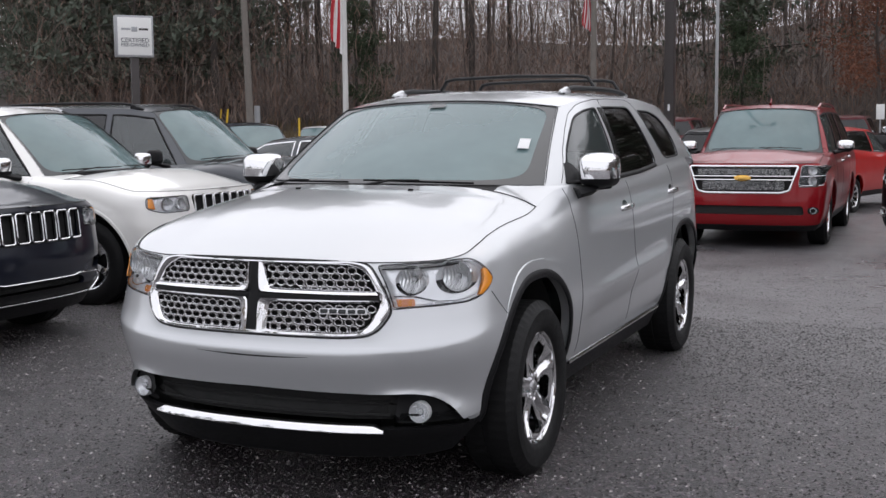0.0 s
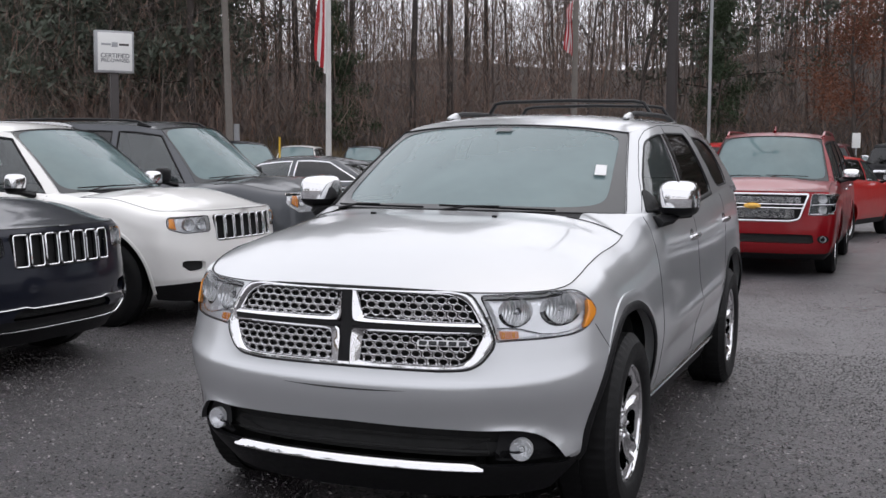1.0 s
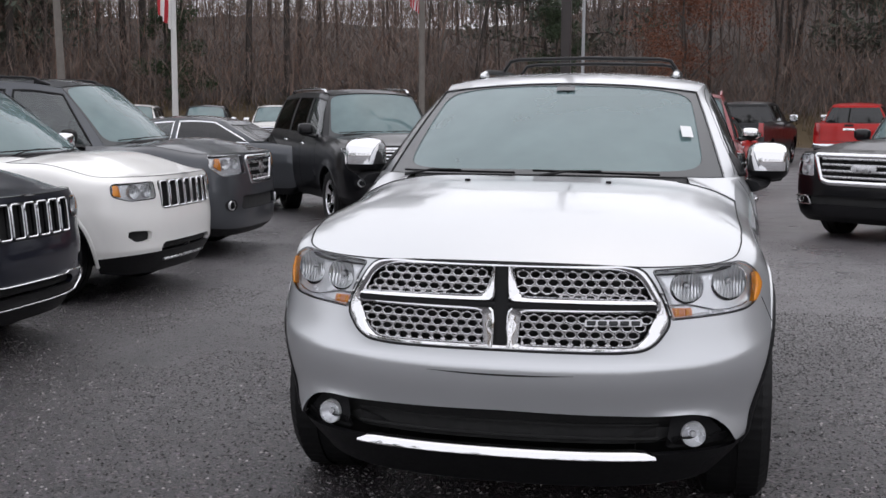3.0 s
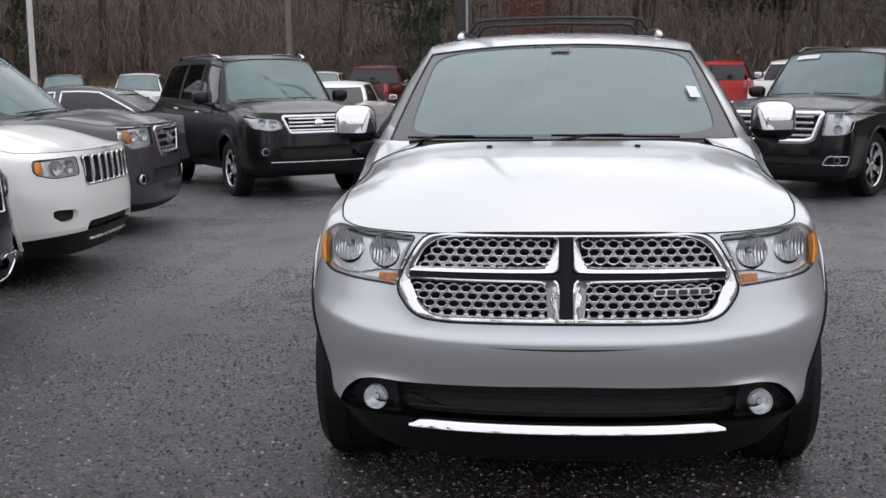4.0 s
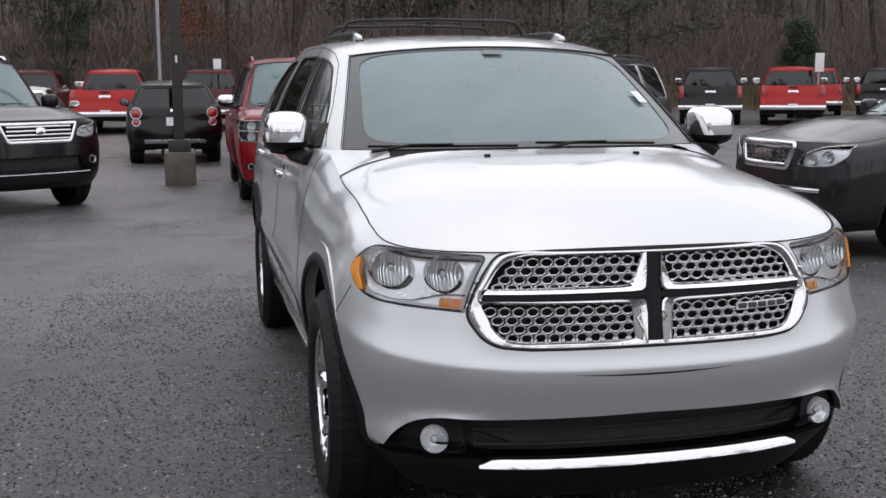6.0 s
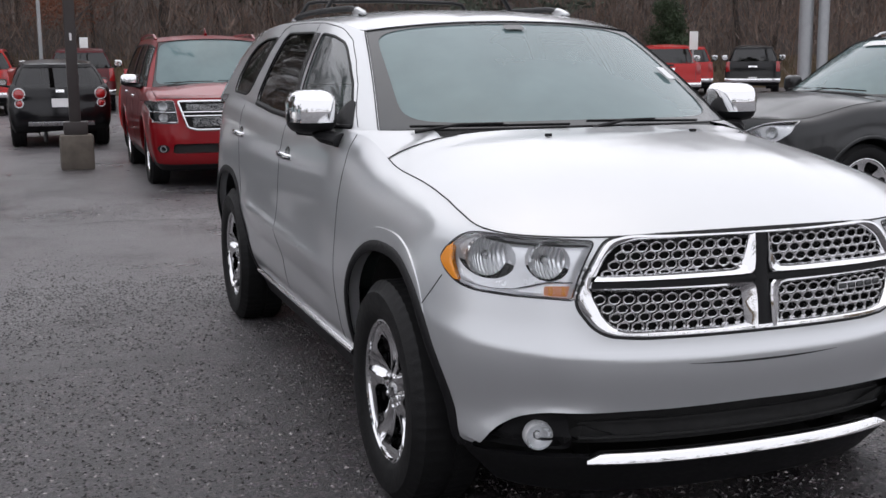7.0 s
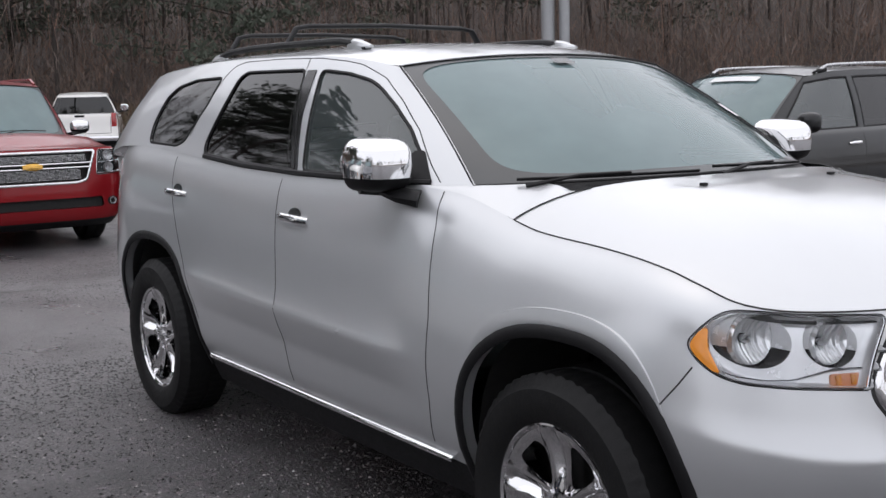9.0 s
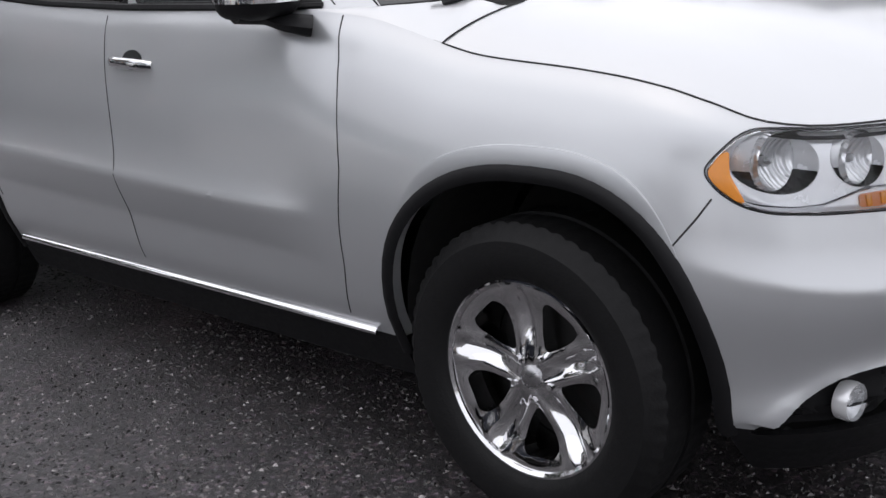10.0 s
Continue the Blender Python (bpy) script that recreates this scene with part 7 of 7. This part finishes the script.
# small dark hatchback
H = suv(BLACK, "black", 4.04, 0.865, 0.92, 1.06, 1.02, 1.52, 0.82, 2.52, 0.98, 1.65, 3.92, tyre=0.315, rim=0.2, belt_rise=0.1, dr=0.3, fine=0.9)
Sh, hatch = build_vehicle("black_hatchback", H, put(-1.52, 22.4, 91), "small black hatchback with round tail lamps", "car")
tail_face(hatch, Sh, H, [], 0.78, True, badge=(0.98, 0.07, 0.025, CHROME))
for s in (1, -1):
    for z, r in ((0.93, 0.085), (0.77, 0.055)):
        th = np.linspace(0, 2 * math.pi, 21)[:-1]
        part("tail_lamp", cover([(s * 0.68 + r * math.cos(t), z + r * math.sin(t)) for t in th], Sh.rear, 0.004, 0.02, 4, 0.02), RED_LENS, hatch, "round red tail lamp")
        part("lamp_ring", edge_bar([(s * 0.68 + (r + 0.012) * math.cos(t), z + (r + 0.012) * math.sin(t)) for t in th], Sh.rear, 0.006, 0.012, 0.01), SATIN, hatch)
    mirror_unit(hatch, H, s, (0.93, 1.45, 1.10), (0.09, 0.07, 0.07), BLACK)
part("bumper_strip", edge_bar([(x, 0.42) for x in np.linspace(-0.55, 0.55, 13)], Sh.rear, 0.004, 0.04, 0.01, 8, False), SATIN, hatch)
# small red car
Rc = suv(BRIGHT_RED, "bright red", 4.0, 0.85, 0.92, 1.06, 1.02, 1.5, 0.8, 2.5, 0.98, 1.65, 3.9, tyre=0.315, rim=0.21, wheel="ten", belt_rise=0.1, fine=0.8)
Sr, redcar = build_vehicle("red_hatchback", Rc, put(1.25, 20.9, 75), "small bright red hatchback with silver wheels", "car")
tail_face(redcar, Sr, Rc, [[(0.6, 0.8), (0.78, 0.8), (0.8, 1.0), (0.62, 1.0)]], 0.7)
for s in (1, -1):
    mirror_unit(redcar, Rc, s, (0.92, 1.45, 1.10), (0.09, 0.07, 0.07), GLOSS_BLACK)
# white coupe and grey saloon
SED = dict(long=4.75, half=0.92, lip=0.82, cowl=0.99, belt=0.98, roof_z=1.43, axle_f=0.88, base_=2.78, y_cowl=1.15, y_roof=2.05, y_tail=4.2, tail_top=3.35, tyre=0.335, rim=0.225, belt_rise=0.06, fine=0.9, deck_crown=0.03)
Wc = suv(WHITE, "white", **SED)
Sw, coupe = build_vehicle("white_saloon", Wc, put(-4.35, 23.1, 88), "white saloon car with red tail lamps", "car")
tail_face(coupe, Sw, Wc, [[(0.55, 0.80), (0.80, 0.80), (0.84, 0.93), (0.6, 0.93)]], 0.65)
Gs = suv(GREY, "dark grey", **SED, seal=CHROME)
Ss, saloon = build_vehicle("grey_saloon", Gs, put(-9.9, 12.9, 186), "dark grey saloon car with chrome window line", "car")
tail_face(saloon, Ss, Gs, [[(0.55, 0.80), (0.80, 0.80), (0.84, 0.93), (0.6, 0.93)]], 0.65)
for car_, c_ in ((coupe, Wc), (saloon, Gs)):
    for s in (1, -1):
        mirror_unit(car_, c_, s, (0.98, 1.68, 1.06), (0.09, 0.07, 0.065), c_["paint"])
# plain SUVs along the far side
Fs = dict(long=4.7, half=0.93, lip=1.0, cowl=1.14, belt=1.12, roof_z=1.72, axle_f=0.9, base_=2.75, y_cowl=1.1, y_roof=1.8, y_tail=4.6, fine=0.7)
FST = dict(lamp=J_LAMP, rounds=((0.7, 0.91, 0.035),), grille=J_GR, grille_fill=bars, bars=(0.83, 0.95, 0.5, 3, 0.012, CHROME), mouth=(J_MOUTH,), holes=[rounded(J_GR, 0.03), rounded(J_LAMP, 0.03), rounded(flipx(J_LAMP, -1), 0.03), rounded(J_MOUTH, 0.03)], mirror=CHROME)
_, dark_far = place("far_dark_suv", suv(NAVY, "dark blue", **Fs), FST, put(-10.2, 16.8, -42), "dark blue SUV with chrome mirrors")
_, white_far = place("far_white_suv", suv(WHITE, "white", **Fs), FST, put(-13.5, 33.0, -75), "white SUV parked near the bank")
copy_thing(white_far, put(-8.3, 37.0, -85))
copy_thing(white_far, put(-19.0, 33.5, -70))
copy_thing(dark_far, put(-16.4, 34.0, -70))


# ---------------------------------------------------------------- poles, flags, signs
def post(name, label, x, y, h, r0, r1, mat_, sides=14, lean=(0, 0), cat="pole"):
    ob = thing(name, label, cat, Matrix.Translation((x, y, 0)))
    n = 6
    P = []
    for k in range(n + 1):
        t = k / n
        r = r0 + (r1 - r0) * t
        P.append([(lean[0] * t + r * math.cos(a), lean[1] * t + r * math.sin(a), h * t) for a in np.linspace(0, 2 * math.pi, sides + 1)])
    part("shaft", flip(grid(P)), mat_, ob)
    return ob


lamp_post = thing("light_pole", "dark square light pole on a stained concrete footing", "light pole", Matrix.Translation((-1.39, 14.15, 0)))
part("footing", box(-0.225, 0.225, -0.225, 0.225, -0.02, 0.48, 0.035), CONCRETE, lamp_post, "stained concrete footing")
part("base_cover", box(-0.16, 0.16, -0.16, 0.16, 0.48, 0.66, 0.015), DARK_STEEL, lamp_post)
part("shaft", box(-0.075, 0.075, -0.075, 0.075, 0.64, 12.0, 0.012), DARK_STEEL, lamp_post)
part("arm", box(-0.9, 0.9, -0.05, 0.05, 12.0, 12.1, 0.01), DARK_STEEL, lamp_post)
for s in (1, -1):
    part("lamp_head", moved(box(-0.25, 0.25, -0.2, 0.2, 0, 0.16, 0.03), Matrix.Translation((s * 1.05, 0, 11.95))), DARK_STEEL, lamp_post)
part("number_tag", box(-0.016, 0.016, -0.079, -0.0755, 1.78, 1.88, 0), PAPER, lamp_post)


def flag(x, y, z0, z1, turn, seed, size=0.62):
    """A flag that hangs limp in folds, its stripes running down."""
    pole_ = thing("flag", "red and white striped flag hanging limp from its pole", "flag", Matrix.Translation((x, y, 0)) @ Matrix.Rotation(turn, 4, "Z"))
    m = 30
    for i in range(13):
        P = []
        for u in (i / 13, (i + 0.5) / 13, (i + 1) / 13):
            row = []
            for k in range(m + 1):
                v = k / m
                wide = size * (0.75 + 0.25 * math.sin(v * 3))
                fold = 0.10 * math.sin(u * 15 + v * 2.5 + seed) * (0.4 + 0.6 * v)
                row.append((0.1 + u * wide + 0.06 * math.sin(v * 5 + u * 3), fold, z1 - (z1 - z0) * v * (1 - 0.14 * u) - 0.35 * u * (1 - v)))
            P.append(row)
        part("stripe", grid(P), FLAG_RED if i % 2 == 0 else FLAG_WHITE, pole_)
    return pole_


post("flag_pole", "white tapered flag pole", -14.9, 28.7, 11, 0.10, 0.05, POLE_WHITE)
flag(-14.9, 28.7, 3.9, 7.6, radians(150), 3)
post("utility_pole", "grey weathered wooden utility pole", -20.8, 32.4, 11, 0.14, 0.10, WOOD_POLE, lean=(-0.5, 0.2))
post("marker_post", "short grey steel post", -21.0, 33.1, 2.5, 0.11, 0.11, STEEL)
post("utility_pole", "thin grey wooden utility pole", -37.7, 42.0, 8, 0.12, 0.09, WOOD_POLE)
post("flag_pole", "tall dark weathered flag pole", -9.5, 38.3, 12, 0.12, 0.09, WOOD_POLE)
post("flag_pole", "slender silver steel flag pole", -1.7, 20.0, 10, 0.035, 0.03, STEEL)
flag(-9.5, 38.3, 5.1, 7.2, radians(170), 8, 0.38)
post("sign_column", "grey steel sign column", 21.05, 27.6, 11, 0.22, 0.22, STEEL)
post("sign_column", "grey steel sign column beside its twin", 21.4, 27.2, 11, 0.17, 0.17, STEEL)
for k, (dx, dy) in enumerate(((0.0, 0.0), (0.5, 0.1), (0.9, -0.1))):
    post("guy_guard", "leaning yellow plastic guy-wire guard", -24.35 + dx * 0.45, 35.2 + dy, 2.45, 0.022, 0.022, YELLOW, 8, (0.30, 0.05), "guard")
post("marker_post", "short yellow painted marker post", -18.5, 31.9, 2.0, 0.035, 0.035, YELLOW, 10)
for x, y, h in ((0.3, 45.4, 2.4), (19.0, 30.8, 2.3)):
    sg = post("small_sign", "small pale sign on a post", x, y, h, 0.03, 0.03, STEEL, 8, (0, 0), "sign")
    part("plate", box(-0.16, 0.16, -0.05, -0.032, h - 0.6, h, 0.004), SIGN_WHITE, sg)

# dealer's sign board
board = thing("sign_board", "white illuminated sign board in a grey frame on a post", "sign", Matrix.Translation((-23.05, 28.63, 0)) @ Matrix.Rotation(radians(50), 4, "Z"))
part("cabinet", box(-0.64, 0.64, -0.17, 0.17, 4.12, 5.53, 0.02), STEEL, board)
part("face", box(-0.575, 0.575, -0.185, -0.171, 4.19, 5.46, 0.004), SIGN_WHITE, board, "white sign face")
part("post", box(-0.13, 0.13, -0.1, 0.1, 0, 4.12, 0.01), DARK_STEEL, board)


def words(text, size, x, z, y, parent):
    cu = bpy.data.curves.new("letters", "FONT")
    cu.body, cu.size, cu.align_x, cu.extrude = text, size, "CENTER", 0.004
    ob = new("letters", cu)
    ob.parent = parent
    ob.matrix_local = pose(x, y, z, 90)
    dg = bpy.context.evaluated_depsgraph_get()
    me = bpy.data.meshes.new_from_object(ob.evaluated_get(dg))
    bpy.data.objects.remove(ob)
    me.materials.clear()
    me.materials.append(INK)
    o2 = new("lettering", me)
    o2.parent = parent
    o2.matrix_local = pose(x, y, z, 90)
    return o2


words("CERTIFIED", 0.21, 0, 4.62, -0.19, board)
words("PRE-OWNED", 0.165, 0, 4.47, -0.19, board)
part("logo", box(-0.46, -0.14, -0.19, -0.186, 5.03, 5.10, 0.002), STEEL, board)
part("logo", box(-0.11, 0.09, -0.19, -0.186, 4.98, 5.14, 0.002), STEEL, board)
part("logo", box(0.14, 0.46, -0.19, -0.186, 5.03, 5.10, 0.002), DARK_STEEL, board)


def wire(name, a, b, sag, r=0.012):
    P = [np.array(a) * (1 - t) + np.array(b) * t - np.array((0, 0, sag * 4 * t * (1 - t))) for t in np.linspace(0, 1, 17)]
    tagged(part(name, sweep(P, (0, 0, 1), r, r, 5), DARK_STEEL), "thin dark overhead power line", "cable")


wire("overhead_wire", (-37.7, 42.0, 7.6), (-21.0, 32.5, 8.0), 0.5)
wire("overhead_wire", (-37.7, 42.0, 6.9), (-21.0, 32.5, 6.9), 0.5)
wire("overhead_wire", (-20.9, 32.5, 6.6), (-9.5, 38.3, 6.4), 0.5)
wire("overhead_wire", (-9.5, 38.3, 6.0), (1.0, 50.0, 6.4), 0.4)


def special_trees():
    rng = np.random.default_rng(9)
    w, _ = bare_tree(91, 8.5, 0.12, 0.03, 0.2)
    cr = leaf_cloud([(rng.normal(0, 1.3), rng.normal(0, 1.3), 2.2 + 5.5 * rng.random(), 0.9) for _ in range(46)], 260, 0.06, rng, 0.9)
    t = thing("oak_tree", "small oak that keeps its russet dead leaves", "tree", Matrix.Translation((0.1, 50.5, float(rise(0.1, 50.5)))))
    part("trunk", w, BARK, t, sharp=60)
    part("crown", cr, RUSSET, t, sharp=0)
    for x, y, h in ((-6.2, 52.0, 7.5), (-24.0, 47.0, 7.0), (26.0, 44.0, 4.0)):
        cs = []
        for k in range(46):
            z = 0.5 + (h - 0.6) * rng.random()
            rr = (1 - z / h) * h * 0.30 + 0.35
            a = rng.random() * 6.28
            cs.append((math.cos(a) * rr * rng.random(), math.sin(a) * rr * rng.random(), z, 0.55))
        t = thing("evergreen", "dark green evergreen at the edge of the woods", "tree", Matrix.Translation((x, y, float(rise(x, y)))))
        part("trunk", limb((0, 0, -0.2), (0, 0, 1), h * 0.95, 0.1, 0.02, rng, 5, 6, 0.02)[1], DARK_BARK, t)
        part("crown", leaf_cloud(cs, 260, 0.07, rng, 0.8), BUSH, t, sharp=0)


special_trees()


def dead_grass():
    """Tufts of dead grass along the bank."""
    rng = np.random.default_rng(14)
    V, F = [], []
    for k in range(9000):
        a = radians(10 + 130 * rng.random())
        d = 45 + 7 * rng.random()
        x, y = 2 + d * math.cos(a) / 0.92, 2 + d * math.sin(a)
        z = float(rise(x, y))
        if z < 0.1:
            continue
        h, w, b = 0.25 + 0.5 * rng.random(), 0.03, rng.random() * 6.28
        n = len(V)
        V += [(x - w * math.cos(b), y - w * math.sin(b), z - 0.02), (x + w * math.cos(b), y + w * math.sin(b), z - 0.02), (x + rng.normal(0, 0.12), y + rng.normal(0, 0.12), z + h)]
        F.append((n, n + 1, n + 2))
    tagged(part("dead_grass", (np.array(V), F), GRASS, None, sharp=0), "tufts of tan dead grass on the bank", "grass", kind="stuff")


dead_grass()
